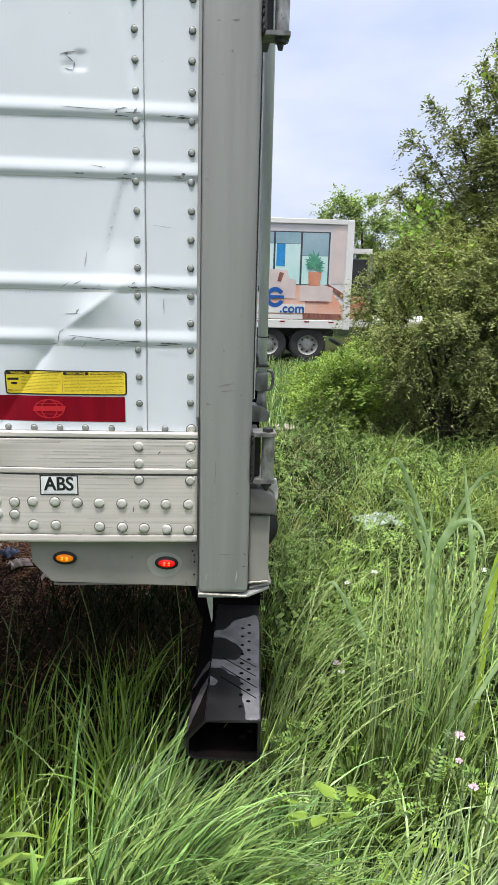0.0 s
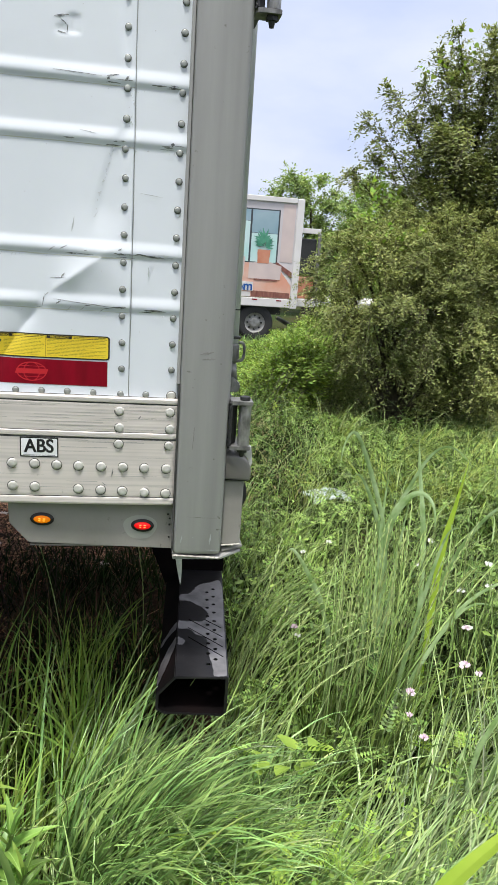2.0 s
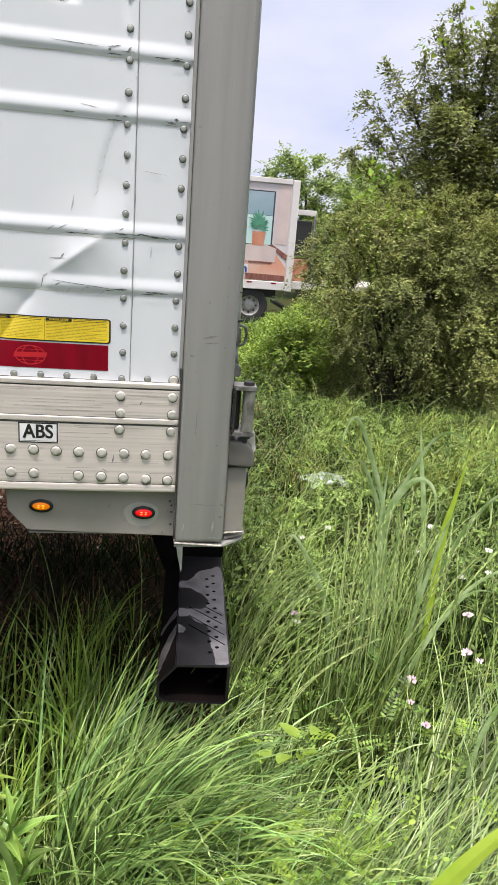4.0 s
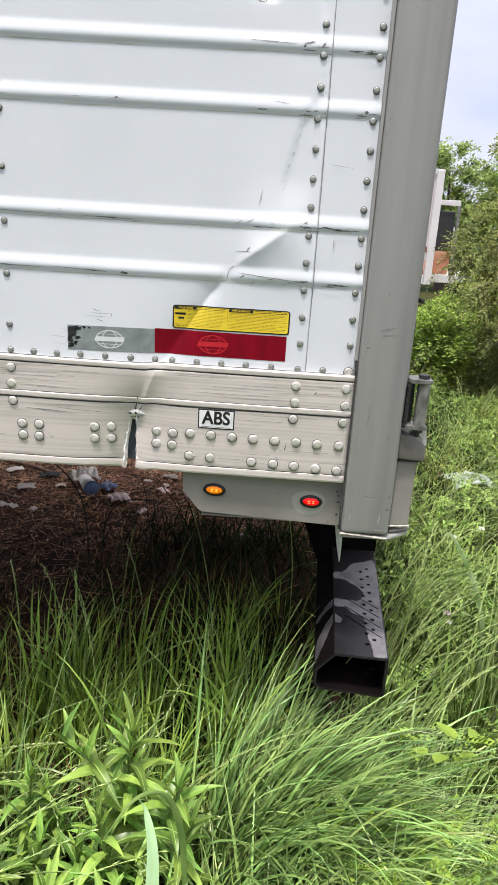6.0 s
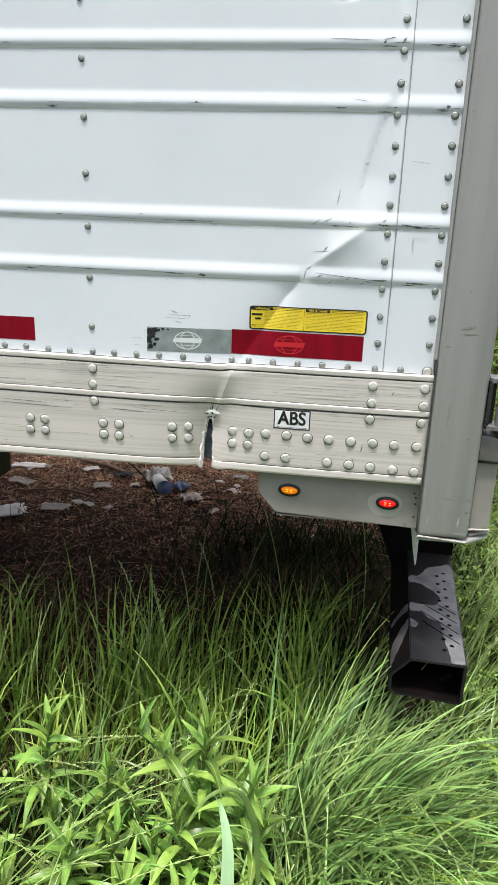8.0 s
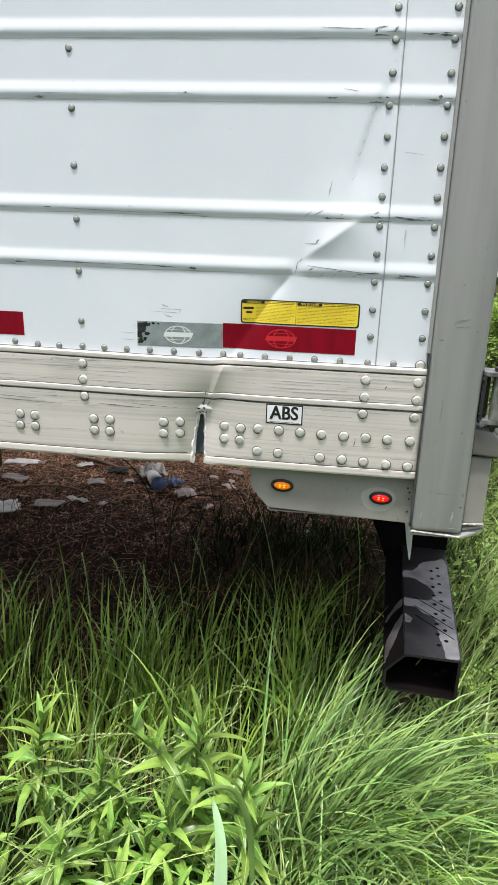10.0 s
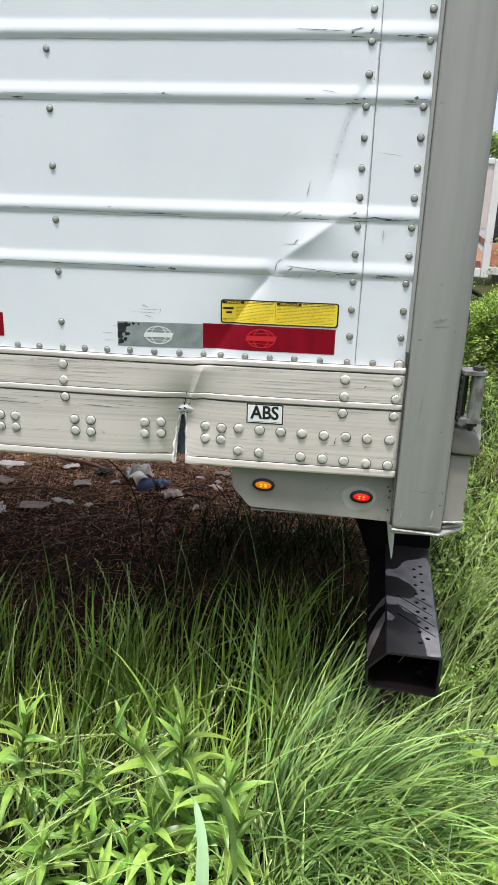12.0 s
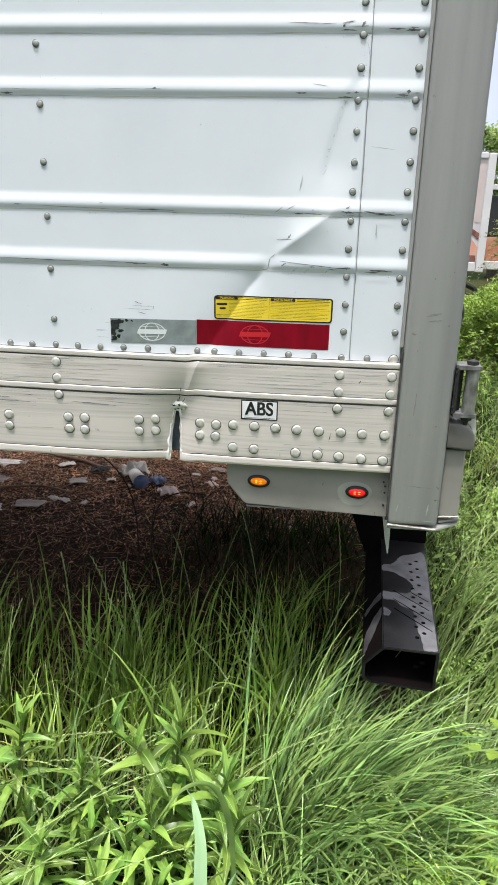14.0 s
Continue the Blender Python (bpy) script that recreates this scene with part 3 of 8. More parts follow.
# corner post, its flange and weld
bm = box(0.0175, REAR, -0.016, 0.10, 0.912, 3.93, 0.011, 4)
part("corner_post", bm, M_POST, trailer, "dull grey steel corner post with vertical smears", True)
part("post_flange", box(0.0105, 0.0172, -0.011, 0.03, 1.300, 3.9, 0.0015), M_POST, trailer)
rnd = random.Random(9)


def weld(p, q, r, label=""):
    """A run of weld: an uneven round seam."""
    p, q = Vector(p), Vector(q)
    n = max(6, int((q - p).length / 0.003))
    o = bmesh.new()
    rings = []
    for k in range(n + 1):
        rad = r * rnd.uniform(0.7, 1.15)
        c = p.lerp(q, k / n) + Vector((0, rnd.uniform(-0.0006, 0.0006), rnd.uniform(-0.0008, 0.0008)))
        rings.append([o.verts.new(c + Vector((0, rad * 1.3 * math.cos(a), rad * math.sin(a)))) for a in (0, 0.8, 1.6, 2.4, 3.1, 3.9, 4.7, 5.5)])
    for a, b in zip(rings, rings[1:]):
        for k in range(8):
            o.faces.new((a[k], a[(k + 1) % 8], b[(k + 1) % 8], b[k]))
    part("weld_bead", o, M_WELD, trailer, label, True)


weld((0.018, -0.013, 0.911), (REAR, -0.013, 0.905), 0.0030, "bare metal weld along the post foot")
weld((0.128, 0.008, 0.927), (0.172, 0.012, 0.929), 0.0028)
part("post_foot", prism([(0.0175, -0.014), (REAR, -0.014), (0.176, 0.028), (0.176, 0.12), (0.0175, 0.12)], 0.902, 0.908, "z", 0.001), M_POST, trailer)
# rear sill end beside the post, with its curved cap
part("sill_end", box(0.1265, 0.171, 0.010, 0.20, 0.928, 1.084, 0.004), M_PLATE, trailer, "grey steel end of the rear sill")
cap = [(0.1265, 1.090), (0.178, 1.087), (0.183, 1.090)] + [(0.145 + 0.0385 * math.cos(a * math.pi / 16), 1.108 + 0.038 * math.sin(a * math.pi / 16)) for a in range(9)] + [(0.1265, 1.1465)]
bm = prism(cap, -0.004, 0.20, "y")
bmesh.ops.bevel(bm, geom=[e for e in bm.edges if all(w.co.y < 0 for w in e.verts) and max(w.co.x for w in e.verts) > 0.13], offset=0.0055, segments=3, profile=0.5, affect="EDGES")
part("sill_cap", bm, M_CAP, trailer, "curved grey steel sill cap", True)
part("pale_gusset", prism([(0.150, 1.1475), (0.150, 1.160), (0.1835, 1.160), (0.1885, 1.122), (0.1838, 1.110), (0.178, 1.131), (0.168, 1.142)], 0.022, 0.034, "y", 0.0008), M_GUSSET, trailer, "pale steel gusset")
part("cap_seam", box(0.1268, 0.178, 0.004, 0.19, 1.0842, 1.0868), M_SEAM, trailer)
part("sill_skirt", prism([(0.130, 0.006), (0.180, 0.030), (0.180, 0.14), (0.130, 0.14)], 0.912, 0.918, "z", 0.001), M_PLATE, trailer)
part("rear_door", box(0.092, 0.1225, 0.105, 2.50, 1.17, 3.88, 0.004), M_WHITE, trailer, "white rear door, closed")
part("rear_sill", box(0.02, 0.125, 0.205, 2.40, 0.93, 1.16, 0.006), M_PLATE, trailer)
bm = tube((0.1505, 0.23, 0.970), (0.1505, 0.31, 0.970), 0.064, 28, bevel=0.008)
part("dock_bumper", bm, M_RUBBER, trailer, "round black rubber dock bumper", True)
part("bumper_bracket", box(0.1255, 0.150, 0.235, 0.305, 0.98, 1.03, 0.002), M_DARK, trailer)

# hinges
def hinge(z0):
    plate = [(0.127, -0.010), (0.131, -0.016), (0.137, -0.018), (0.1735, -0.018), (0.1755, -0.015), (0.1755, 0.030), (0.127, 0.030)]
    h = part("door_hinge", box(0.127, 0.1455, 0.010, 0.030, z0 + 0.0087, z0 + 0.0993, 0.002), M_DARK, trailer, "zinc-plated steel door hinge with bolt")
    part("hinge_plate", prism(plate, z0, z0 + 0.0085, "z", 0.0008), M_STEEL, h)
    part("hinge_plate", prism(plate, z0 + 0.0995, z0 + 0.108, "z", 0.0008), M_STEEL, h)
    part("hinge_web", box(0.127, 0.1325, -0.015, 0.0095, z0 + 0.0087, z0 + 0.0993, 0.0015), M_DARK, h)
    wj = random.Random(int(z0 * 100))
    part("weld_bead", bent_tube([(0.1265 + wj.uniform(-0.0008, 0.0008), -0.0135 + wj.uniform(-0.001, 0.001), z0 + 0.004 + 0.0042 * k) for k in range(25)], 0.0024, 7), M_DARK, h, "rough dark weld bead", True)
    part("hinge_barrel", tube((0.1605, -0.003, z0 + 0.0095), (0.1605, -0.003, z0 + 0.0985), 0.0132, 48), M_BARREL, h, "worn cylindrical hinge barrel")
    bm = tube((0.1590, 0.000, z0 + 0.1082), (0.1590, 0.000, z0 + 0.116), 0.0125, 6, bevel=0.001)
    part("bolt_head", bm, M_DARK, h)
    bm = tube((0.1590, 0.000, z0 - 0.008), (0.1590, 0.000, z0 - 0.0003), 0.012, 6)
    tube((0.1590, 0.000, z0 - 0.019), (0.1590, 0.000, z0 - 0.008), 0.0045, 10, 0.007, bm=bm)
    part("nut", bm, M_DARK, h)
    bm = box(0.1185, 0.148, 0.031, 0.16, z0 + 0.02, z0 + 0.088, 0.003)
    part("hinge_strap", bm, M_DARK, h)


for z0 in (1.162, 2.003, 2.85, 3.6):
    hinge(z0)

# lock rod with its guide and keeper
RX, RY = 0.178, 0.42
rod = part("lock_rod", tube((RX - 0.001, RY, 1.330), (RX - 0.014, RY, 3.80), 0.0128, 28), M_ROD, trailer, "upright zinc lock rod", True)
bm = box(RX - 0.018, RX + 0.014, RY - 0.018, RY + 0.018, 1.285, 1.335, 0.005)
tube((RX, RY, 1.235), (RX, RY, 1.286), 0.0150, 14, 0.0100, bm=bm)
bent_tube(flow([(RX + 0.010, RY - 0.020, 1.342), (RX + 0.023, RY - 0.021, 1.338), (RX + 0.027, RY - 0.021, 1.318), (RX + 0.023, RY - 0.021, 1.296), (RX + 0.010, RY - 0.020, 1.290)]), 0.0042, bm=bm)
part("rod_guide", bm, M_STEEL, rod, "worn steel rod guide", True)
part("cam_keeper", prism([(0.135, 1.205), (RX + 0.018, 1.205), (RX + 0.022, 1.228), (RX, 1.246), (0.135, 1.252)], RY - 0.025, RY + 0.025, "y", 0.003), M_STEEL, rod)
part("guide_bracket", box(0.1235, RX - 0.010, RY - 0.012, RY + 0.012, 1.29, 1.33, 0.002), M_DARK, rod)
bent_tube_latch = bent_tube(flow([(0.150, RY - 0.05, 1.40), (0.158, RY - 0.055, 1.385), (0.160, RY - 0.055, 1.362), (0.152, RY - 0.05, 1.350)]), 0.004)
part("latch_loop", bent_tube_latch, M_DARK, rod, "", True)
part("rod_guide", box(RX - 0.018, RX + 0.016, RY - 0.016, RY + 0.016, 2.62, 2.66, 0.004), M_STEEL, rod)
part("rod_guide", box(RX - 0.020, RX + 0.016, RY - 0.017, RY + 0.017, 1.349, 1.356, 0.002), M_DARK, rod)
part("rod_seam", tube((RX - 0.0016, RY, 1.425), (RX - 0.0016, RY, 1.428), 0.0132, 28), M_DARK, rod)
rod_two = part("lock_rod", tube((0.214, 1.05, 1.545), (0.204, 1.05, 3.80), 0.0125, 20), M_ROD, trailer, "second upright zinc lock rod", True)
part("rod_collar", tube((0.214, 1.05, 1.525), (0.214, 1.05, 1.545), 0.0100, 16), M_DARK, rod_two)
part("rod_bracket", box(0.1228, 0.205, 1.04, 1.06, 1.60, 1.62, 0.002), M_DARK, rod_two)
part("door_gasket", box(0.1228, 0.1490, 0.300, 0.345, 1.28, 3.88, 0.002), M_RUBBER, trailer, "black rubber door gasket")
part("gasket_lip", box(0.1492, 0.1530, 0.318, 0.336, 1.28, 3.88, 0.001), M_GUSSET, trailer)
part("door_gasket", box(0.1262, 0.1300, 0.075, 0.104, 1.28, 3.88, 0.001), M_RUBBER, trailer, "black rubber door gasket")


def decal(name, outline, mat, lift, parent, surface=sheet_y, base=-0.0026, label=""):
    """A small flat patch with its own outline, lying on a surface."""
    bm = bmesh.new()
    vs = [bm.verts.new((x, float(surface(x, z)) + base - lift, z)) for x, z in outline]
    bm.faces.new(vs)
    bmesh.ops.triangulate(bm, faces=bm.faces)
    return part(name, bm, mat, parent, label)


# lamp plate under the rail
PLATE_Y = 0.012
part("lamp_plate", prism([(-0.341, 1.0285), (-0.338, 0.974), (-0.300, 0.930), (-0.293, 0.9275), (0.0165, 0.9165), (0.0165, 1.0285)], PLATE_Y, PLATE_Y + 0.004, "y", 0.001), M_PLATE, trailer,
     "grey painted lamp plate with cut corner")
part("plate_lip", box(-0.296, 0.0165, PLATE_Y + 0.0045, PLATE_Y + 0.05, 0.9185, 0.9215), M_PLATE, trailer)
part("lamp_frame", box(-0.33, 0.015, 0.06, 0.066, 0.95, 1.03), M_DARK, trailer)


def ellipse(a, b, n=28):
    return [(a * math.cos(2 * math.pi * k / n), b * math.sin(2 * math.pi * k / n)) for k in range(n)]


def marker_lamp(x, z, lens, hot, colour):
    at = Matrix.Translation((x, PLATE_Y, z)) @ pose(0, 0, 0, 0, 2.2, 0)
    bm = prism(ellipse(0.0255, 0.0150), -0.006, -0.0005, "y", 0.0015)
    lamp = part("marker_lamp", bm, M_RUBBER, trailer, colour + " oval marker lamp, lit, in black rubber grommet", True, at)
    bm = bmesh.new()
    bmesh.ops.create_uvsphere(bm, u_segments=24, v_segments=12, radius=1.0, matrix=Matrix.Translation((0, -0.0055, 0)) @ Matrix.Diagonal((0.0185, 0.0055, 0.0090, 1)))
    part("lens", bm, lens, lamp, colour + " lens", True)
    for kx, kz in ((-1, -1), (-1, 1), (1, -1), (1, 1)):
        bm = bmesh.new()
        bmesh.ops.create_uvsphere(bm, u_segments=10, v_segments=6, radius=1.0, matrix=Matrix.Translation((kx * 0.0046, -0.0099, kz * 0.0021 + 0.0004)) @ Matrix.Diagonal((0.0033, 0.0014, 0.0016, 1)))
        part("lit_core", bm, hot, lamp, "", True)


out = [(-0.056 + 0.037 * math.cos(a * 0.1745) * (1 + 0.06 * math.sin(3 * a * 0.1745)), 0.968 + 0.030 * math.sin(a * 0.1745) * (1 + 0.05 * math.cos(2 * a * 0.1745))) for a in range(36)]
decal("pale_stain", out, M_STAIN, 0.0004, trailer, surface=lambda x, z: PLATE_Y, base=0.0, label="chalky pale stain round the lamp")
marker_lamp(-0.268, 0.985, M_AMBER, M_AMBER_HOT, "amber")
marker_lamp(-0.051, 0.973, M_LRED, M_LRED_HOT, "red")
for x, z in ((0.009, 0.99), (0.009, 0.975), (0.0085, 0.945), (0.005, 1.00)):
    part("plate_screw", tube((x, PLATE_Y - 0.002, z), (x, PLATE_Y, z), 0.0022, 8), M_DARK, trailer)

# ---- rivets ----
def rivet_mesh(name, r, h, mat, flat=0.62):
    """A low pan head on a thin dark ring."""
    bm = bmesh.new()
    prof = [(r, 0.0), (r * 0.98, -h * 0.50), (r * 0.88, -h * 0.84), (r * flat, -h * 0.98)]
    n = 14
    rows = [[bm.verts.new((a * math.cos(2 * math.pi * k / n), b, a * math.sin(2 * math.pi * k / n))) for k in range(n)] for a, b in prof]
    top = bm.verts.new((0, -h, 0))
    for s, t in zip(rows, rows[1:]):
        for k in range(n):
            bm.faces.new((s[k], s[(k + 1) % n], t[(k + 1) % n], t[k]))
    for k in range(n):
        bm.faces.new((rows[-1][k], rows[-1][(k + 1) % n], top))
    ring = [bm.verts.new((r * 1.13 * math.cos(2 * math.pi * k / n), -0.0005, r * 1.13 * math.sin(2 * math.pi * k / n))) for k in range(n)]
    inner = [bm.verts.new((r * 0.97 * math.cos(2 * math.pi * k / n), -0.0007, r * 0.97 * math.sin(2 * math.pi * k / n))) for k in range(n)]
    for k in range(n):
        bm.faces.new((ring[k], ring[(k + 1) % n], inner[(k + 1) % n], inner[k])).material_index = 1
    bmesh.ops.recalc_face_normals(bm, faces=bm.faces)
    for f in bm.faces:
        f.smooth = True
    me = bpy.data.meshes.new(name)
    bm.to_mesh(me)
    bm.free()
    me.materials.append(mat)
    me.materials.append(M_SEAM)
    return me


R_SMALL = rivet_mesh("rivet", 0.0062, 0.0036, M_RIVET)
R_BIG = rivet_mesh("rivet_large", 0.0096, 0.0038, M_BOLT)
R_RAIL = rivet_mesh("rail_rivet", 0.0102, 0.0044, M_BOLT, 0.55)
rr = random.Random(12)


def rivet(me, x, z, y):
    link("rivet", me, trailer, "", pose(x + rr.uniform(-0.0008, 0.0008), y, z + rr.uniform(-0.0008, 0.0008), rr.uniform(-5, 5), rr.uniform(0, 360), rr.uniform(-5, 5)))


for k in range(24):
    z = 1.274 + 0.0537 * k if k < 4 else 1.274 + 0.1611 + (min(k, 11) - 3) * 0.0527 + max(0, k - 11) * 0.0508
    rivet(R_SMALL, -0.0012, z, float(sheet_y(-0.001, z)))
    rivet(R_SMALL, -0.1045, z - 0.001, float(sheet_y(-0.104, z)) - 0.0025)
for k in range(9):
    rivet(R_SMALL, -0.7095, 1.328 + 0.1025 * k, float(sheet_y(-0.71, 1.328 + 0.1025 * k)) - 0.0025)
    rivet(R_SMALL, -1.31, 1.328 + 0.1025 * k, float(sheet_y(-1.31, 1.328 + 0.1025 * k)) - 0.0025)
for x in (-0.811, -0.762, -0.710, -0.662, -0.612, -0.562, -0.509, -0.456, -0.406, -0.368, -0.317, -0.265, -0.213, -0.161, -0.053):
    rivet(R_SMALL, x, 1.2735, float(sheet_y(x, 1.2735)) - 0.0025)
for k in range(1, 12):
    rivet(R_SMALL, -0.811 - 0.05 * k, 1.2765, float(sheet_y(-0.9, 1.2735)) - 0.0025)
rivet(R_BIG, 0.0005, 1.2735, -0.001)
RAIL_RIVETS = [(x, z) for x in (-0.7085, -0.1065, -0.0005) for z in (1.239, 1.2025, 1.166)]
RAIL_RIVETS += [(x, z) for x in (-0.689, -0.6535, -0.534, -0.499, -0.3985, -0.3625) for z in (1.116, 1.0895)]
RAIL_RIVETS += [(x, 1.1185 - (x + 0.325) * 0.018) for x in (-0.325, -0.28, -0.234, -0.189, -0.142, -0.0965, -0.0505, -0.004)]
RAIL_RIVETS += [(x, 1.0675 - (x + 0.325) * 0.032) for x in (-0.325, -0.279, -0.189, -0.142, -0.096, -0.050, -0.004)]
RAIL_RIVETS += [(x, z) for x in (-0.86, -0.825, -1.02, -0.985, -1.31) for z in (1.116, 1.0895)]
for x, z in RAIL_RIVETS:
    rivet(R_BIG if z > 1.15 else R_RAIL, x, z, -0.0094 + float(rail_bend(x, z)))

# ---- tapes and labels ----
def skin(name, x0, x1, z0, z1, mat, lift, parent, label="", tilt=0.0, nx=24, nz=8, surface=sheet_y, base=-0.0026, curve=0.0):
    """A thin film lying on a surface; curve: the radius of its corners."""
    def fn(x, z):
        if curve:
            d = np.clip(curve - np.minimum(z - z0, z1 - z), 0, curve)
            cut = curve - np.sqrt(curve ** 2 - d ** 2)
            x = np.clip(x, x0 + cut, x1 - cut)
        return x, surface(x, z + tilt * (x - x0)) + base - lift, z + tilt * (x - x0)
    v, q = grid(np.linspace(x0, x1, nx), np.linspace(z0, z1, nz), fn)
    return link(name, mesh_np(name, v, q, mat, True), parent, label)


def globe_mark(parent, cx, cz, s, mat, lift):
    """An oval mark of curved lines with a bar across, without lettering."""
    def ring(a, b, w, x0=0.0):
        n = 28
        bm = bmesh.new()
        o = [bm.verts.new((cx + x0 + a * math.cos(2 * math.pi * k / n), 0, cz + b * math.sin(2 * math.pi * k / n))) for k in range(n)]
        i = [bm.verts.new((cx + x0 + max(a - w, 0.0004) * math.cos(2 * math.pi * k / n), 0, cz + (b - w) * math.sin(2 * math.pi * k / n))) for k in range(n)]
        for k in range(n):
            bm.faces.new((o[k], o[(k + 1) % n], i[(k + 1) % n], i[k]))
        return bm
    bm = ring(s, s * 0.66, s * 0.07)
    merge(bm, ring(s * 0.55, s * 0.66, s * 0.06))
    for d in (-0.36, 0.36):
        w = s * 0.85
        merge(bm, prism([(cx - w, cz + d * s - 0.0005), (cx + w, cz + d * s - 0.0005), (cx + w, cz + d * s + 0.0005), (cx - w, cz + d * s + 0.0005)], 0, 0.00005))
    merge(bm, prism([(cx - s * 1.1, cz - s * 0.17), (cx + s * 1.0, cz - s * 0.14), (cx + s * 1.1, cz + s * 0.20), (cx - s * 1.0, cz + s * 0.16)], -0.0001, 0.0))
    for w in bm.verts:
        w.co.y += float(sheet_y(w.co.x, w.co.z)) - 0.0026 - lift
    return part("oval_mark", bm, mat, parent)


tape = skin("reflective_tape", -0.588, -0.4065, 1.2835, 1.3345, M_SILVER, 0.0006, trailer, "silver reflective tape with torn end", 0.012)
globe_mark(tape, -0.500, 1.3095, 0.029, M_PALE, 0.0010)
tr = random.Random(5)
for x, z, s in ((-0.580, 1.322, 0.012), (-0.583, 1.309, 0.009), (-0.570, 1.330, 0.008), (-0.566, 1.309, 0.006), (-0.579, 1.294, 0.008), (-0.583, 1.327, 0.007), (-0.576, 1.316, 0.009), (-0.583, 1.303, 0.007), (-0.572, 1.298, 0.006), (-0.584, 1.290, 0.004), (-0.563, 1.328, 0.006), (-0.553, 1.331, 0.004), (-0.542, 1.3305, 0.003)):
    out = []
    for k in range(11):
        r = s * tr.uniform(0.5, 1.15)
        out.append((max(-0.5878, x + r * math.cos(k * 0.571)), min(1.3343, max(1.2838, z + r * 0.75 * math.sin(k * 0.571)))))
    decal("torn_patch", out, M_GRIME, 0.0011 + 0.00002 * x, tape)
tape = skin("reflective_tape", -0.406, -0.1325, 1.2870, 1.3385, M_RED, 0.0006, trailer, "dark red reflective tape", 0.0, 60, 12)
globe_mark(tape, -0.284, 1.3125, 0.030, M_RED_INK, 0.0010)
skin("reflective_tape", -1.117, -0.8385, 1.291, 1.341, M_RED, 0.0006, trailer, "dark red reflective tape", 0.002)

label = skin("warning_label", -0.3695, -0.1285, 1.3405, 1.3895, M_INK, 0.0009, trailer, "yellow bilingual warning label with black border", 0.006, 90, 33, curve=0.006)
skin("label_face", -0.3665, -0.1315, 1.3430, 1.3870, M_YELLOW, 0.0012, label, "yellow face", 0.006, 90, 33, curve=0.004)


def bar(parent, x0, x1, z0, z1, mat=M_INK, lift=0.0015, surface=sheet_y, base=-0.0026, tilt=0.006, ref=-0.3695):
    v, q = grid(np.linspace(x0, x1, max(2, int((x1 - x0) / 0.008))), [z0, z1], lambda x, z: (x, surface(x, z) + base - lift, z + tilt * (x - ref)))
    return v, q


def bars(name, parent, rows, mat, **kw):
    vs, qs, n = [], [], 0
    for r in rows:
        v, q = bar(parent, *r, **kw)
        vs.append(v)
        qs.append(q + n)
        n += len(v)
    return link(name, mesh_np(name, np.concatenate(vs), np.concatenate(qs), mat), parent)


for strip in ((-0.3660, -0.3215, 1.3810, 1.3868), (-0.2540, -0.2040, 1.3810, 1.3868), (-0.2565, -0.2560, 1.3435, 1.3868)):
    bars("heading_strip", label, [strip], M_INK)
for words, x, w in (("WARNING", -0.3425, 1.05), ("MISE EN GARDE", -0.2285, 0.90)):
    y = float(np.min(sheet_y(np.linspace(x - 0.024, x + 0.024, 9), 1.384))) - 0.0026 - 0.0019
    lettering("heading", words, 0.0058, M_YELLOW, label, Matrix.Translation((x, y, 1.3838 + 0.006 * (x + 0.3695))) @ FRONT, w)
tr = random.Random(7)
rows = []
for k in range(12):
    z = 1.3788 - k * 0.0029
    rows.append((-0.3270 if k < 1 else (-0.3385 if k < 10 else -0.3640), -0.2590 - tr.uniform(0, 0.012), z, z + 0.00042))
    rows.append((-0.2530 if k not in (5, 7) else -0.238, -0.1345 - (tr.uniform(0.0, 0.05) if k in (3, 6, 9) else tr.uniform(0, 0.004)), z, z + 0.00045))
rows += [(-0.3255, -0.262, 1.3818, 1.3829), (-0.3255, -0.259, 1.3850, 1.3860), (-0.201, -0.1345, 1.3818, 1.3829), (-0.201, -0.1345, 1.3850, 1.3860), (-0.365, -0.352, 1.3465, 1.3475), (-0.365, -0.354, 1.3495, 1.3503)]
words = []
for x0, x1, z0, z1 in rows:
    x = x0
    while x < x1 - 0.002:
        e = min(x1, x + tr.uniform(0.003, 0.011))
        words.append((x, e, z0 + 0.0001, z1 + 0.0001))
        x = e + tr.uniform(0.0008, 0.0016)
tagged(bars("small_print", label, words, M_INK), kind="stuff")
bars("maker_mark", label, [(-0.3645, -0.3430, 1.3695, 1.3740), (-0.3580, -0.3460, 1.3612, 1.3652)], M_INK)


def rail_y(x, z):
    return -0.0080 + rail_bend(x, z)


abs_label = skin("abs_label", -0.3085, -0.2305, 1.1325, 1.1755, M_INK, 0.0019, trailer, "white label with black border and black letters", 0.0, 4, 4, rail_y, 0.0)
skin("label_face", -0.3060, -0.2330, 1.1350, 1.1730, M_LABEL, 0.0022, abs_label, "white face", 0.0, 4, 4, rail_y, 0.0)
for k, dx in enumerate((-0.0004, 0.0004)):
    lettering("letters", "ABS", 0.0405, M_INK, abs_label, Matrix.Translation((-0.2695 + dx, float(rail_y(-0.27, 1.155)) - 0.0026 - 0.00006 * k, 1.1558)) @ FRONT, 0.87, 0.0007)
bars("small_print", abs_label, [(-0.303, -0.237, 1.1366, 1.1374)], M_INK, surface=rail_y, base=0.0, lift=0.0025, tilt=0.0)

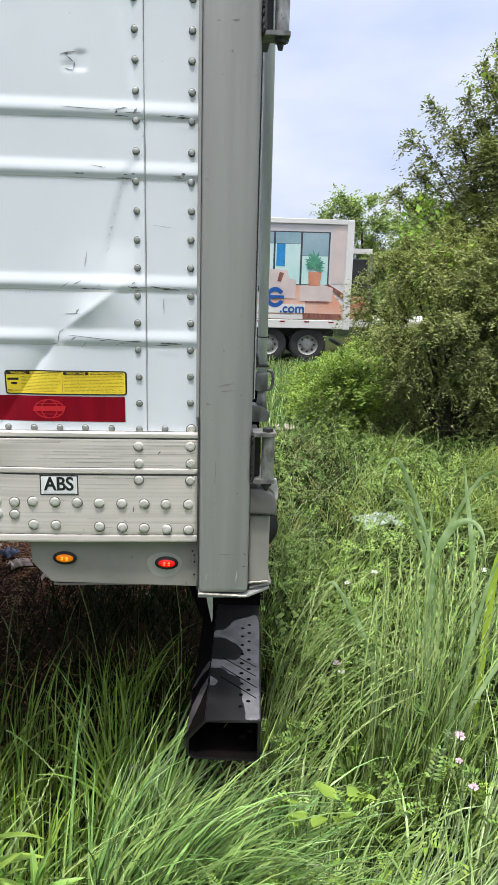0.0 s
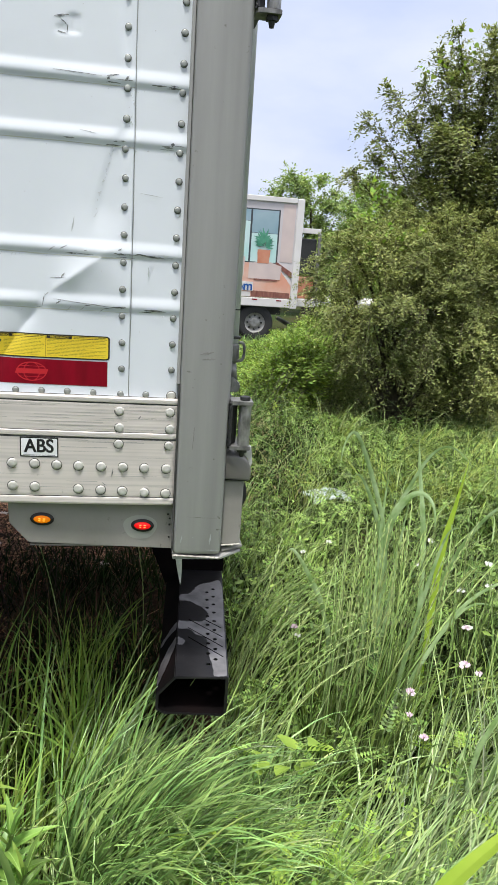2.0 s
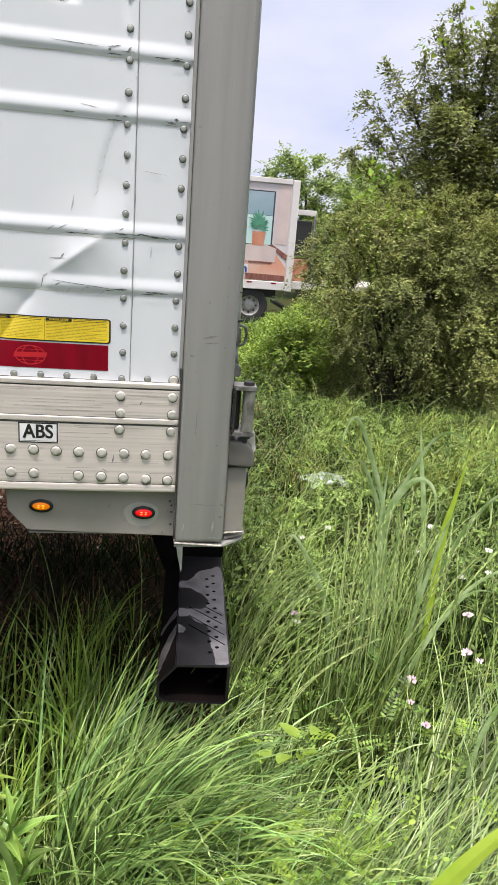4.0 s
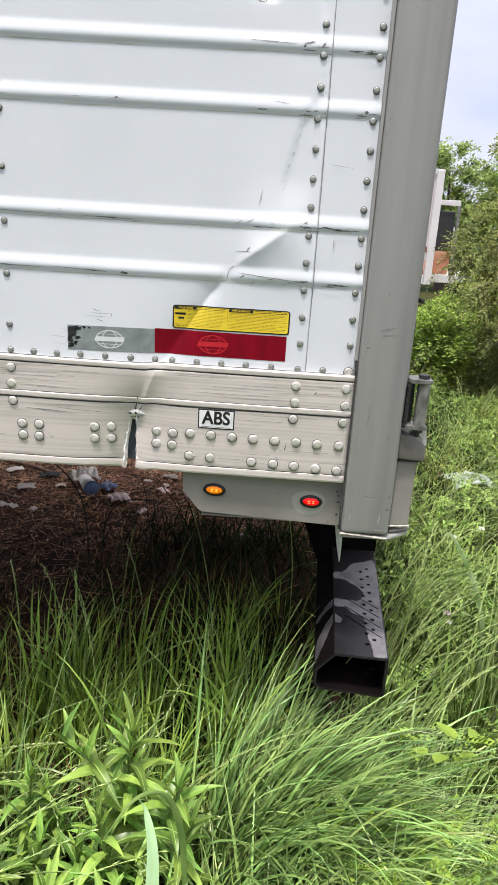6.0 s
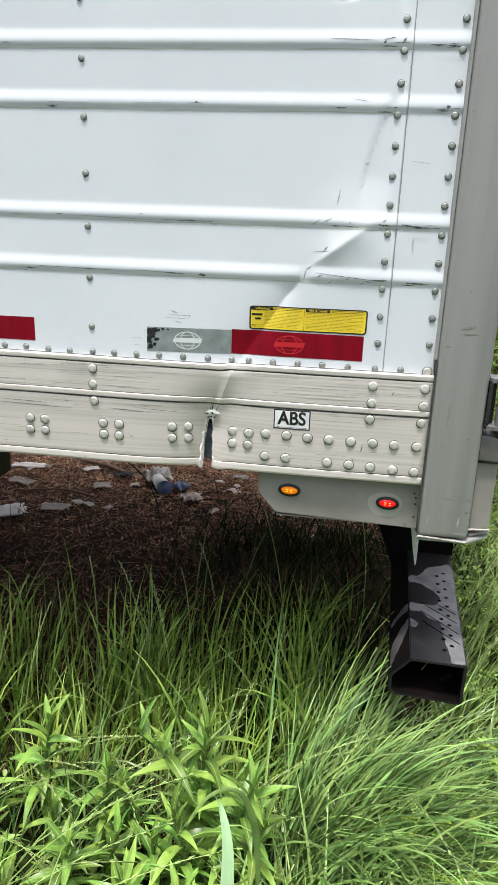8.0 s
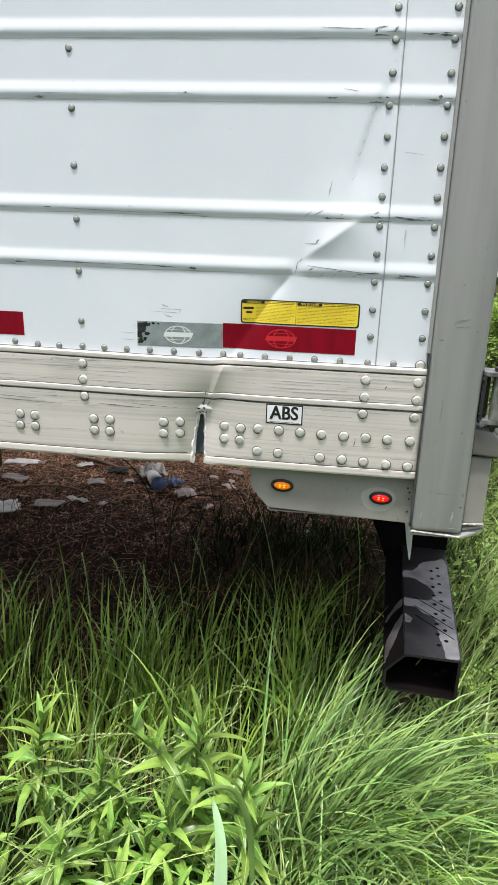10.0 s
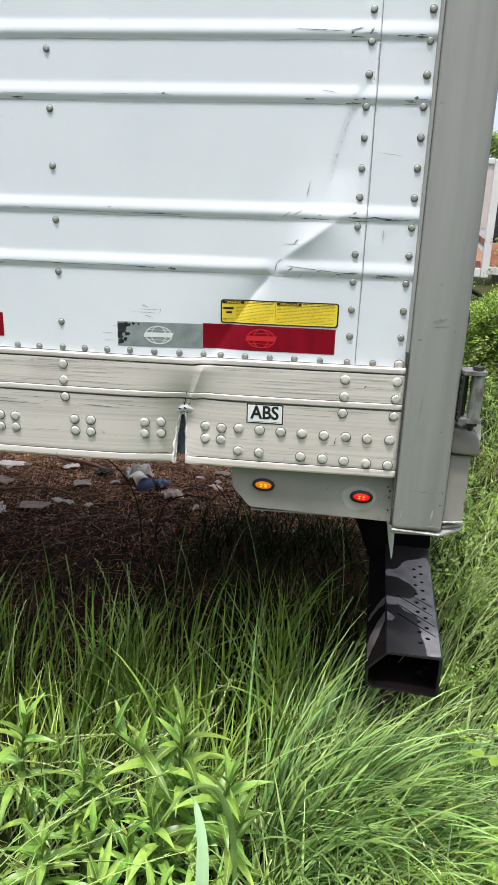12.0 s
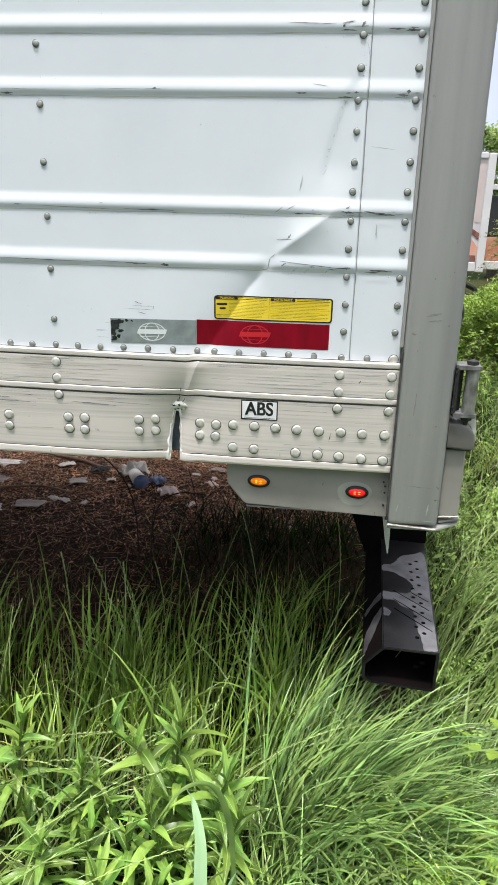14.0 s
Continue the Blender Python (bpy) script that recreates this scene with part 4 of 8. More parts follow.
# seams, dark and grey
zz = np.linspace(1.268, 2.9, 120)
wob = 0.0012 * np.sin(9 * zz) + 0.0008 * np.sin(31 * zz + 1) + 0.003 * np.exp(-((zz - 1.79) / 0.03) ** 2)
edge = sheet_y(-0.0885 + 0 * zz, zz)
v = np.stack([np.stack([-0.0885 + wob * 0.4, edge - 0.0029, zz], -1), np.stack([-0.0874 + wob * 0.4, edge - 0.0006, zz], -1)], 1).reshape(-1, 3)
i = 2 * np.arange(len(zz) - 1)
link("sheet_seam", mesh_np("sheet_seam", v, np.stack([i, i + 1, i + 3, i + 2], -1), M_SCRAPE), trailer, "thin grey seam between the sheets")
xx = np.linspace(-1.6, 0.0165, 120)
lip = -0.0035 * smooth01((-0.40 - xx) / 0.03) * smooth01((xx + 0.9) / 0.4)
v = np.stack([np.stack([xx, 0 * xx - 0.0042, 1.2667 + lip], -1), np.stack([xx, 0 * xx - 0.0034, 1.2686 + lip], -1)], 1).reshape(-1, 3)
i = 2 * np.arange(len(xx) - 1)
link("rail_seam", mesh_np("rail_seam", v, np.stack([i, i + 2, i + 3, i + 1], -1), M_SEAM), trailer, "dark seam above the rail")
part("post_seam", box(0.0142, 0.0172, -0.0125, -0.004, 0.92, 1.298), M_SEAM, trailer)

# ---- scuffs and scratches on the side ----
sr = random.Random(21)


def scuff(x0, z0, x1, z1, w, n=9, mat=M_SCUFF, surface=sheet_y, base=-0.0026):
    """A ragged streak from one place to another."""
    dx, dz = x1 - x0, z1 - z0
    k = math.hypot(dx, dz)
    nx, nz = -dz / k, dx / k
    top, low = [], []
    for i in range(n + 1):
        t = i / n
        h = w * (0.25 + 0.75 * math.sin(math.pi * min(1, max(0, t)))) * sr.uniform(0.25, 1.0)
        g = w * (0.25 + 0.75 * math.sin(math.pi * t)) * sr.uniform(0.25, 1.0)
        x, z = x0 + dx * t, z0 + dz * t
        top.append((x + nx * h, z + nz * h))
        low.append((x - nx * g, z - nz * g))
    bm = bmesh.new()
    a = [bm.verts.new((x, float(surface(x, z)) + base - 0.0006, z)) for x, z in top]
    b = [bm.verts.new((x, float(surface(x, z)) + base - 0.0006, z)) for x, z in low]
    for i in range(n):
        bm.faces.new((a[i], b[i], b[i + 1], a[i + 1]))
    part("scuff_mark", bm, mat, trailer)


for row in ((-0.142, 1.872, -0.120, 1.876, 0.0022), (-0.141, 1.866, -0.137, 1.871, 0.003), (-0.108, 1.866, -0.101, 1.876, 0.003), (-0.24, 1.874, -0.15, 1.871, 0.0010),
            (-0.020, 1.764, -0.012, 1.764, 0.0038), (-0.012, 1.762, 0.006, 1.762, 0.0010), (-0.19, 1.776, -0.16, 1.772, 0.0008),
            (-0.123, 1.556, -0.100, 1.554, 0.0030), (-0.115, 1.562, -0.108, 1.566, 0.002), (-0.070, 1.555, -0.022, 1.552, 0.0030), (-0.08, 1.557, -0.06, 1.556, 0.002),
            (-0.060, 1.449, -0.018, 1.447, 0.0022), (-0.118, 1.450, -0.098, 1.452, 0.0032), (-0.24, 1.461, -0.12, 1.450, 0.0012), (-0.235, 1.452, -0.225, 1.458, 0.002),
            (-0.215, 1.438, -0.205, 1.448, 0.0005), (-0.19, 1.440, -0.178, 1.449, 0.0004), (-0.150, 1.440, -0.138, 1.449, 0.0005),
            (-0.246, 1.502, -0.215, 1.503, 0.0010), (-0.224, 1.504, -0.218, 1.512, 0.0022), (-0.23, 1.556, -0.212, 1.566, 0.0010), (-0.25, 1.552, -0.236, 1.562, 0.0010), (-0.20, 1.552, -0.16, 1.550, 0.0008),
            (-0.275, 1.442, -0.262, 1.444, 0.0009), (-0.262, 1.444, -0.257, 1.470, 0.0009), (-0.258, 1.466, -0.248, 1.474, 0.0012),
            (-0.236, 1.961, -0.211, 1.966, 0.0030), (-0.226, 1.959, -0.214, 1.949, 0.0013), (-0.214, 1.936, -0.2125, 1.950, 0.0012), (-0.230, 1.938, -0.216, 1.935, 0.0020),
            (-0.505, 1.766, -0.470, 1.765, 0.0006), (-0.487, 1.766, -0.481, 1.767, 0.0020), (-0.80, 1.764, -0.69, 1.763, 0.0005), (-0.61, 1.764, -0.50, 1.766, 0.0004),
            (-0.75, 1.555, -0.55, 1.550, 0.0005), (-0.55, 1.552, -0.45, 1.551, 0.0011), (-0.455, 1.547, -0.44, 1.546, 0.0010), (-0.60, 1.562, -0.592, 1.562, 0.0009),
            (-0.86, 1.452, -0.62, 1.448, 0.0007), (-0.555, 1.449, -0.505, 1.447, 0.0018), (-0.478, 1.447, -0.462, 1.446, 0.0042), (-0.62, 1.451, -0.55, 1.449, 0.0008),
            (-0.540, 1.362, -0.495, 1.362, 0.0006), (-0.560, 1.356, -0.495, 1.355, 0.0005), (-0.535, 1.371, -0.520, 1.366, 0.0010), (-0.497, 1.356, -0.495, 1.364, 0.0008), (-0.53, 1.350, -0.512, 1.346, 0.0009)):
    scuff(*row)
for zr in (1.456, 1.562, 1.768, 1.872):
    for k in range(13):
        x = sr.choice((sr.uniform(-0.25, -0.02), sr.uniform(-0.15, -0.02), sr.uniform(-0.14, -0.02), sr.uniform(-1.05, -0.45)))
        if abs(x + 0.088) < 0.012:
            continue
        z = zr - sr.uniform(0.004, 0.014)
        L = sr.uniform(0.006, 0.035)
        scuff(x, z, min(x + L, -0.005), z + sr.uniform(-0.002, 0.001), sr.uniform(0.0006, 0.0022), 7)
for row in ((-0.205, 1.592, -0.200, 1.62, 0.002), (-0.075, 1.672, -0.03, 1.667, 0.0009), (-0.055, 1.515, -0.054, 1.535, 0.0018),
            (-0.60, 1.325, -0.59, 1.325, 0.0006), (-0.625, 1.310, -0.592, 1.309, 0.0006), (-0.62, 1.295, -0.592, 1.294, 0.0005)):
    scuff(*row, mat=M_SCRATCH)
for row in ((-0.92, 1.150, -0.76, 1.146, 0.0012), (-0.95, 1.158, -0.80, 1.155, 0.0009), (-0.68, 1.152, -0.58, 1.147, 0.0016), (-0.62, 1.157, -0.50, 1.150, 0.0008), (-0.066, 1.222, -0.062, 1.228, 0.0022), (-0.12, 1.092, -0.117, 1.112, 0.0014),
            (-0.80, 1.163, -0.75, 1.162, 0.0007), (-0.55, 1.034, -0.53, 1.033, 0.0012), (-0.14, 1.08, -0.13, 1.072, 0.0008)):
    scuff(*row, surface=rail_y, base=-0.0016)

for row in ((-0.4525, 1.147, -0.449, 1.166, 0.0010), (-0.449, 1.166, -0.4465, 1.186, 0.0006), (-0.466, 1.149, -0.456, 1.151, 0.0014), (-0.448, 1.150, -0.436, 1.155, 0.0012), (-0.457, 1.144, -0.446, 1.141, 0.0018)):
    scuff(*row, n=6, mat=M_INK, surface=rail_y, base=-0.0022)
# fine dark drag lines along the rail
dr = random.Random(33)
rows = []
for k in range(110):
    up = dr.random() < 0.62
    z = dr.uniform(1.196, 1.251) if up else dr.choice((dr.uniform(1.145, 1.172), dr.uniform(1.06, 1.165)))
    x0 = dr.uniform(-1.05, -0.03) if up else dr.uniform(-1.05, -0.50) if dr.random() < 0.7 else dr.uniform(-0.42, -0.03)
    L = dr.uniform(0.03, 0.20) if up else dr.uniform(0.02, 0.12)
    x1 = min(0.012, x0 + L)
    if x0 < -0.50 < x1 or (-0.50 <= x0 < -0.42):
        continue
    rows.append((x0, x1, z, z + dr.uniform(0.0003, 0.0009)))
tagged(bars("drag_scratch", trailer, rows, M_SCRAPE, lift=0.0011, surface=rail_y, base=-0.0014, tilt=0.004, ref=-0.5), kind="stuff")
# old smears and chips on the post
for row in ((0.034, 0.942, 0.037, 0.962, 0.0020), (0.098, 0.938, 0.101, 0.965, 0.0030), (0.060, 0.955, 0.062, 0.958, 0.0012), (0.09, 0.926, 0.12, 0.925, 0.0012), (0.075, 0.985, 0.0755, 0.988, 0.001)):
    scuff(*row, mat=M_SCRATCH, surface=lambda x, z: -0.016, base=0.0)
for row in ((0.055, 1.365, 0.085, 1.372, 0.0030), (0.060, 1.355, 0.090, 1.358, 0.0026), (0.045, 1.005, 0.112, 1.002, 0.0012), (0.030, 1.330, 0.040, 1.328, 0.0025), (0.05, 1.16, 0.052, 1.21, 0.002), (0.07, 2.025, 0.085, 2.028, 0.0016)):
    scuff(*row, mat=M_SMEAR, surface=lambda x, z: -0.016, base=0.0)

# ---- rear underride guard ----
def cutters():
    """Two rows of holes and four slanting slots."""
    cut = bmesh.new()
    for k in range(9):
        tube((0.1330, 0.410 - k * 0.0455, 0.570), (0.1330, 0.410 - k * 0.0455, 0.62), 0.0056, 12, bm=cut)
        tube((0.1148, 0.390 - k * 0.0455, 0.570), (0.1148, 0.390 - k * 0.0455, 0.62), 0.0056, 12, bm=cut)
    for x0, y0, x1, y1 in ((0.110, 0.232, 0.152, 0.193), (0.063, 0.235, 0.1525, 0.150), (0.063, 0.192, 0.153, 0.102), (0.063, 0.147, 0.1525, 0.058)):
        a, b = Vector((x0, y0)), Vector((x1, y1))
        n = Vector((-(b - a).y, (b - a).x)).normalized() * 0.0016
        prism([tuple(a + n), tuple(b + n), tuple(b - n), tuple(a - n)], 0.570, 0.62, "z", bm=cut)
    return cut


def pierced(bm, name):
    """The bmesh with the holes and slots cut through, as a mesh."""
    cut = cutters()
    me_c = bpy.data.meshes.new("cut")
    cut.to_mesh(me_c)
    cut.free()
    me_b = bpy.data.meshes.new(name)
    bm.to_mesh(me_b)
    bm.free()
    oc, obm = new("cut", me_c), new("raw", me_b)
    mod = obm.modifiers.new("holes", "BOOLEAN")
    mod.operation, mod.object, mod.solver = "DIFFERENCE", oc, "EXACT"
    mod.use_self = True
    bpy.context.view_layer.update()
    me = bpy.data.meshes.new_from_object(obm.evaluated_get(bpy.context.evaluated_depsgraph_get()))
    me.name = name
    bpy.data.objects.remove(obm)
    bpy.data.objects.remove(oc)
    return me


def beam():
    out = [(0.035, 0.602), (0.163, 0.602), (0.163, 0.494), (0.012, 0.498), (-0.008, 0.510), (-0.008, 0.552)]
    inn = [(0.038, 0.595), (0.156, 0.596), (0.156, 0.500), (0.015, 0.504), (-0.001, 0.513), (-0.001, 0.549)]
    bm = bmesh.new()
    loops = [[bm.verts.new((x, y, z)) for x, z in o] for y, o in ((-0.028, out), (2.60, out), (2.60, inn), (-0.028, inn))]
    for a, b in ((0, 1), (1, 2), (2, 3), (3, 0)):
        for k in range(6):
            bm.faces.new((loops[a][k], loops[a][(k + 1) % 6], loops[b][(k + 1) % 6], loops[b][k]))
    bmesh.ops.recalc_face_normals(bm, faces=bm.faces)
    bmesh.ops.bevel(bm, geom=[e for e in bm.edges if e.calc_face_angle(0) > 0.3], offset=0.0015, segments=2, affect="EDGES")
    me = pierced(bm, "beam")
    me.materials.clear()
    me.materials.append(M_BLACK)
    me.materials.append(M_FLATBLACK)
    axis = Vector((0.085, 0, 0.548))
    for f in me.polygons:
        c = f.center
        # faces of the bore: inner shade put into a near-black colour
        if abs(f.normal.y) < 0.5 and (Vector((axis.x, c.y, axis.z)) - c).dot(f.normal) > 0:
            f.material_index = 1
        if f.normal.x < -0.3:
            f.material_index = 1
    return me


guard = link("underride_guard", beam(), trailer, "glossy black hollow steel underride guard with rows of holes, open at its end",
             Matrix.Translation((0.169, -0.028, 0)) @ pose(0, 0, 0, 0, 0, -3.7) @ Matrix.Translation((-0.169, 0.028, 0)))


def ragged(outline, seed, amp=0.0014):
    rd = random.Random(seed)
    return [(p.x + rd.uniform(-amp, amp), p.y + 1.6 * rd.uniform(-amp, amp)) for p in flow([(x, y, 0) for x, y in outline] + [(*outline[0], 0)], 5)[:-1]]


# grey dust over the guard with sky sheen put into its colour, bays left black
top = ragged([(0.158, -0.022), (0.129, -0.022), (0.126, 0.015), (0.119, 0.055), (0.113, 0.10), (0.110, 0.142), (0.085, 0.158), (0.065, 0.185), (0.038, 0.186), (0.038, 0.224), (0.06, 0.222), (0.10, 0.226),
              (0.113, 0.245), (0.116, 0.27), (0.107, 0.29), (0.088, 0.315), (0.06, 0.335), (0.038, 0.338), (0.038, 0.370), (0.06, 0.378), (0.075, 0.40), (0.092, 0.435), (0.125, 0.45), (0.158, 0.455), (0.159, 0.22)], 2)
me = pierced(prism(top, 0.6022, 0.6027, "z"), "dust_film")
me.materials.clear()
me.materials.append(M_DUST_SHEEN)
link("dust_film", me, guard, "grey dust film with bare bays, sky sheen put into its colour")
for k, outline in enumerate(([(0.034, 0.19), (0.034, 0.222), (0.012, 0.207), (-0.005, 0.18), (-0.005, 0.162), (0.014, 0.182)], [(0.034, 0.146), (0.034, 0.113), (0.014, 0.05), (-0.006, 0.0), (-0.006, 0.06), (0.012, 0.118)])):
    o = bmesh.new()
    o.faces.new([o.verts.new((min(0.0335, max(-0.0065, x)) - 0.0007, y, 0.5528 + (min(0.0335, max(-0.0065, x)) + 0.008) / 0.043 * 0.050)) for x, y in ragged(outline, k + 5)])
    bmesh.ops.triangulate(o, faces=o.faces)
    part("dust_patch", o, M_THIN_SHEEN, guard)
part("dust_patch", prism(ragged([(0.038, 0.148), (0.052, 0.134), (0.056, 0.122), (0.048, 0.108), (0.038, 0.113)], 9), 0.6022, 0.6027, "z"), M_DUST_SHEEN, guard)
part("hanger", prism([(-0.012, 0.555), (0.034, 0.604), (0.166, 0.604), (0.166, 1.03), (-0.195, 1.03)], 0.530, 0.542, "y", 0.001), M_FLATBLACK, guard)
part("hanger_web", box(0.096, 0.104, 0.543, 0.72, 0.604, 1.03, 0.001), M_FLATBLACK, guard)
part("hanger", prism([(0.028, 0.603), (0.166, 0.603), (0.166, 1.03), (-0.22, 1.03)], 1.95, 1.962, "y", 0.001), M_FLATBLACK, guard)
bm = prism([(0.0190, 0.901), (0.0500, 0.901), (0.0530, 0.770), (0.0526, 0.735), (0.0505, 0.728), (0.0405, 0.775)], 0.199, 0.2012, "y")
part("bent_tab", bm, M_GUSSET, trailer, "bent bare-metal tab under the post")

# tandem wheels and flap further forward
M_TYRE = material("worn_tyre_rubber", (0.03, 0.03, 0.031), 0.75, scale=20, bump=0.002, bump_scale=40)
M_RIM = material("white_steel_rim", (0.38, 0.38, 0.37), 0.55, color2=(0.28, 0.27, 0.25), scale=12)


def wheel(parent, x, y, z, r, w, hub=True):
    """A tyre with a dished rim, its axle along y."""
    prof = [(r * 0.55, -w * 0.46), (r * 0.80, -w * 0.52), (r * 0.94, -w * 0.47), (r, -w * 0.36), (r, w * 0.36), (r * 0.94, w * 0.47), (r * 0.80, w * 0.52), (r * 0.55, w * 0.46)]

    def lathe(pr, n=40):
        bm = bmesh.new()
        rows = [[bm.verts.new((a * math.cos(2 * math.pi * k / n), b, a * math.sin(2 * math.pi * k / n))) for k in range(n)] for a, b in pr]
        for s, t in zip(rows, rows[1:]):
            for k in range(n):
                bm.faces.new((s[k], s[(k + 1) % n], t[(k + 1) % n], t[k]))
        bmesh.ops.recalc_face_normals(bm, faces=bm.faces)
        return bm
    bm = lathe(prof)
    wh = part("wheel", bm, M_TYRE, parent, "black truck wheel with pale steel rim", True, Matrix.Translation((x, y, z)))
    part("rim", lathe([(r * 0.56, -w * 0.47), (r * 0.53, -w * 0.40), (r * 0.47, -w * 0.16), (r * 0.30, -w * 0.10), (r * 0.27, -w * 0.30), (r * 0.20, -w * 0.34), (0.004, -w * 0.34)]), M_RIM, wh, "", True)
    for k in range(8):
        a = 2 * math.pi * k / 8
        part("hand_hole", tube((r * 0.385 * math.cos(a), -w * 0.17, r * 0.385 * math.sin(a)), (r * 0.385 * math.cos(a), -w * 0.10, r * 0.385 * math.sin(a)), r * 0.055, 10), M_DARK, wh)
    return wh


for x in (-3.3, -4.55):
    for y in (0.20, 0.52, 2.08, 2.40):
        wheel(trailer, x, y, 0.50, 0.51, 0.26)
part("mud_flap", box(-1.62, -1.605, 0.10, 0.72, 0.42, 1.03, 0.002), M_RUBBER, trailer, "black rubber mud flap")
part("underframe_arm", box(-1.60, -1.075, 0.22, 0.30, 0.86, 1.03, 0.004), M_DARK, trailer, "dark steel arm under the floor")


# ---- the parked trailer behind ----
TY = 18.0
M_TWHITE = material("chalky_white_paint", (0.72, 0.70, 0.69), 0.45, color2=(0.64, 0.62, 0.61), scale=1.5)
M_WRAP = material("printed_pale_wall", (0.66, 0.62, 0.63), 0.45, color2=(0.54, 0.51, 0.53), scale=0.8)
M_GLASSP = material("printed_window_blue", (0.20, 0.33, 0.40), 0.4, color2=(0.33, 0.44, 0.50), scale=0.9)
M_SEAP = material("printed_window_teal", (0.40, 0.68, 0.64), 0.4, color2=(0.60, 0.74, 0.74), scale=1.2)
M_BLUEP = material("printed_blue", (0.03, 0.28, 0.62), 0.4)
M_DBLUE = material("deep_blue_print", (0.015, 0.10, 0.38), 0.4)
M_TERRA = material("printed_terracotta", (0.50, 0.17, 0.09), 0.45, color2=(0.62, 0.30, 0.20), scale=2.0)
M_PEACH = material("printed_peach_floor", (0.68, 0.33, 0.23), 0.45, color2=(0.70, 0.48, 0.40), scale=1.6)
M_MAROON = material("printed_maroon_rug", (0.17, 0.06, 0.05), 0.5, color2=(0.28, 0.12, 0.09), scale=3.0, stretch=(5, 1, 1))
M_SOFA = material("printed_pale_sofa", (0.66, 0.55, 0.52), 0.45, color2=(0.55, 0.46, 0.45), scale=1.4)
M_PLANTP = material("printed_plant_green", (0.05, 0.22, 0.14), 0.5, color2=(0.10, 0.34, 0.22), scale=6)
M_FRAMEP = material("printed_dark_frame", (0.05, 0.06, 0.07), 0.5)

far = thing("box_trailer", "white box trailer printed with a living room scene", "trailer", pose(0.09, -0.7, 0.64) @ Matrix.Diagonal((1, 1, 0.972, 1)))
X1 = 3.74  # rear corner
part("box_body", box(-9.0, X1, TY, TY + 2.55, -0.26, 2.38, 0.02), M_WRAP, far, "box body wrapped in a printed scene")
part("corner_post", box(X1 - 0.16, X1 + 0.03, TY - 0.05, TY + 0.15, -0.52, 2.39, 0.02), M_TWHITE, far, "pale silver rear corner post")
part("top_rail", box(-9.0, X1 - 0.17, TY - 0.045, TY + 0.02, 2.27, 2.40, 0.01), M_TWHITE, far)
part("bottom_rail", box(-9.0, X1 - 0.17, TY - 0.045, TY + 0.06, -0.50, -0.27, 0.015), M_TWHITE, far, "white bottom rail with red marks")
for k in range(9):
    x = X1 - 0.40 - k * 0.66
    part("red_mark", box(x - 0.14, x, TY - 0.051, TY - 0.046, -0.335, -0.302), M_RED, far)


def panel(name, pts, mat, k, label=""):
    """One flat printed shape of the wrap, k layers up."""
    part(name, prism(pts, TY - 0.004 * k - 0.003, TY - 0.004 * k), mat, far, label)


def rect(x0, x1, z0, z1):
    return [(x0, z0), (x1, z0), (x1, z1), (x0, z1)]


# window wall
panel("printed_window", rect(-1.6, 3.15, 0.66, 2.07), M_FRAMEP, 1)
for a, b, c in ((-1.5, -0.52, 1.6), (-0.46, 0.28, 1.5), (0.34, 1.00, 1.6), (1.04, 1.66, 1.74), (1.71, 2.37, 1.74), (2.42, 3.11, 1.44)):
    panel("printed_pane", rect(a, b, c + 0.01, 2.04), M_GLASSP, 2)
    panel("printed_pane", rect(a, b, 0.69, c), M_SEAP, 2)
panel("printed_curtain", rect(1.74, 1.97, 1.16, 1.74), M_BLUEP, 3)
panel("printed_curtain", rect(1.28, 1.50, 1.16, 1.74), M_BLUEP, 3)
panel("printed_side_wall", rect(3.22, 3.55, 0.72, 2.24), M_SOFA, 1)
# floor, rug, table, sofa, pot and plant
panel("printed_floor", [(-3.0, -0.25), (3.57, -0.25), (3.57, 0.10), (3.12, 0.66), (-3.0, 0.66)], M_PEACH, 3)
panel("printed_wall_base", [(3.10, 0.66), (3.57, 0.30), (3.57, 0.46), (3.14, 0.72)], M_MAROON, 4)
panel("printed_rug", [(2.50, -0.245), (3.56, -0.245), (3.54, -0.10), (2.50, -0.08)], M_MAROON, 4)
panel("printed_table", [(2.40, 0.24), (3.26, 0.24), (3.28, 0.60), (2.98, 0.70), (2.40, 0.66)], M_SOFA, 5)
panel("printed_table_shade", rect(2.55, 3.18, 0.20, 0.245), M_MAROON, 6)
panel("printed_sofa", [(0.2, 0.30), (2.27, 0.30), (2.29, 0.80), (2.10, 0.84), (2.04, 1.06), (0.2, 1.10)], M_SOFA, 5)
panel("printed_cushion", [(1.78, 0.76), (1.88, 0.74), (1.96, 0.98), (1.84, 1.00)], M_MAROON, 6)
panel("printed_pot", [(2.62, 0.66), (2.92, 0.66), (2.95, 1.02), (2.60, 1.02)], M_TERRA, 6)
pr = random.Random(3)
bm = bmesh.new()
for k in range(46):
    a, r = pr.uniform(-0.2, math.pi + 0.2), pr.uniform(0.2, 0.42)
    c = Vector((2.77 + 0.05 * pr.uniform(-1, 1), 1.08 + 0.2 * pr.random()))
    e = c + Vector((math.cos(a) * r * 0.75, math.sin(a) * r * 0.9))
    d = (e - c).normalized()
    n = Vector((-d.y, d.x)) * 0.03
    y = TY - 0.030 - 0.0002 * k
    m = (c + e) / 2
    bm.faces.new([bm.verts.new((p.x, y, p.y)) for p in (c, m + n, e, m - n)])
part("printed_plant", bm, M_PLANTP, far)
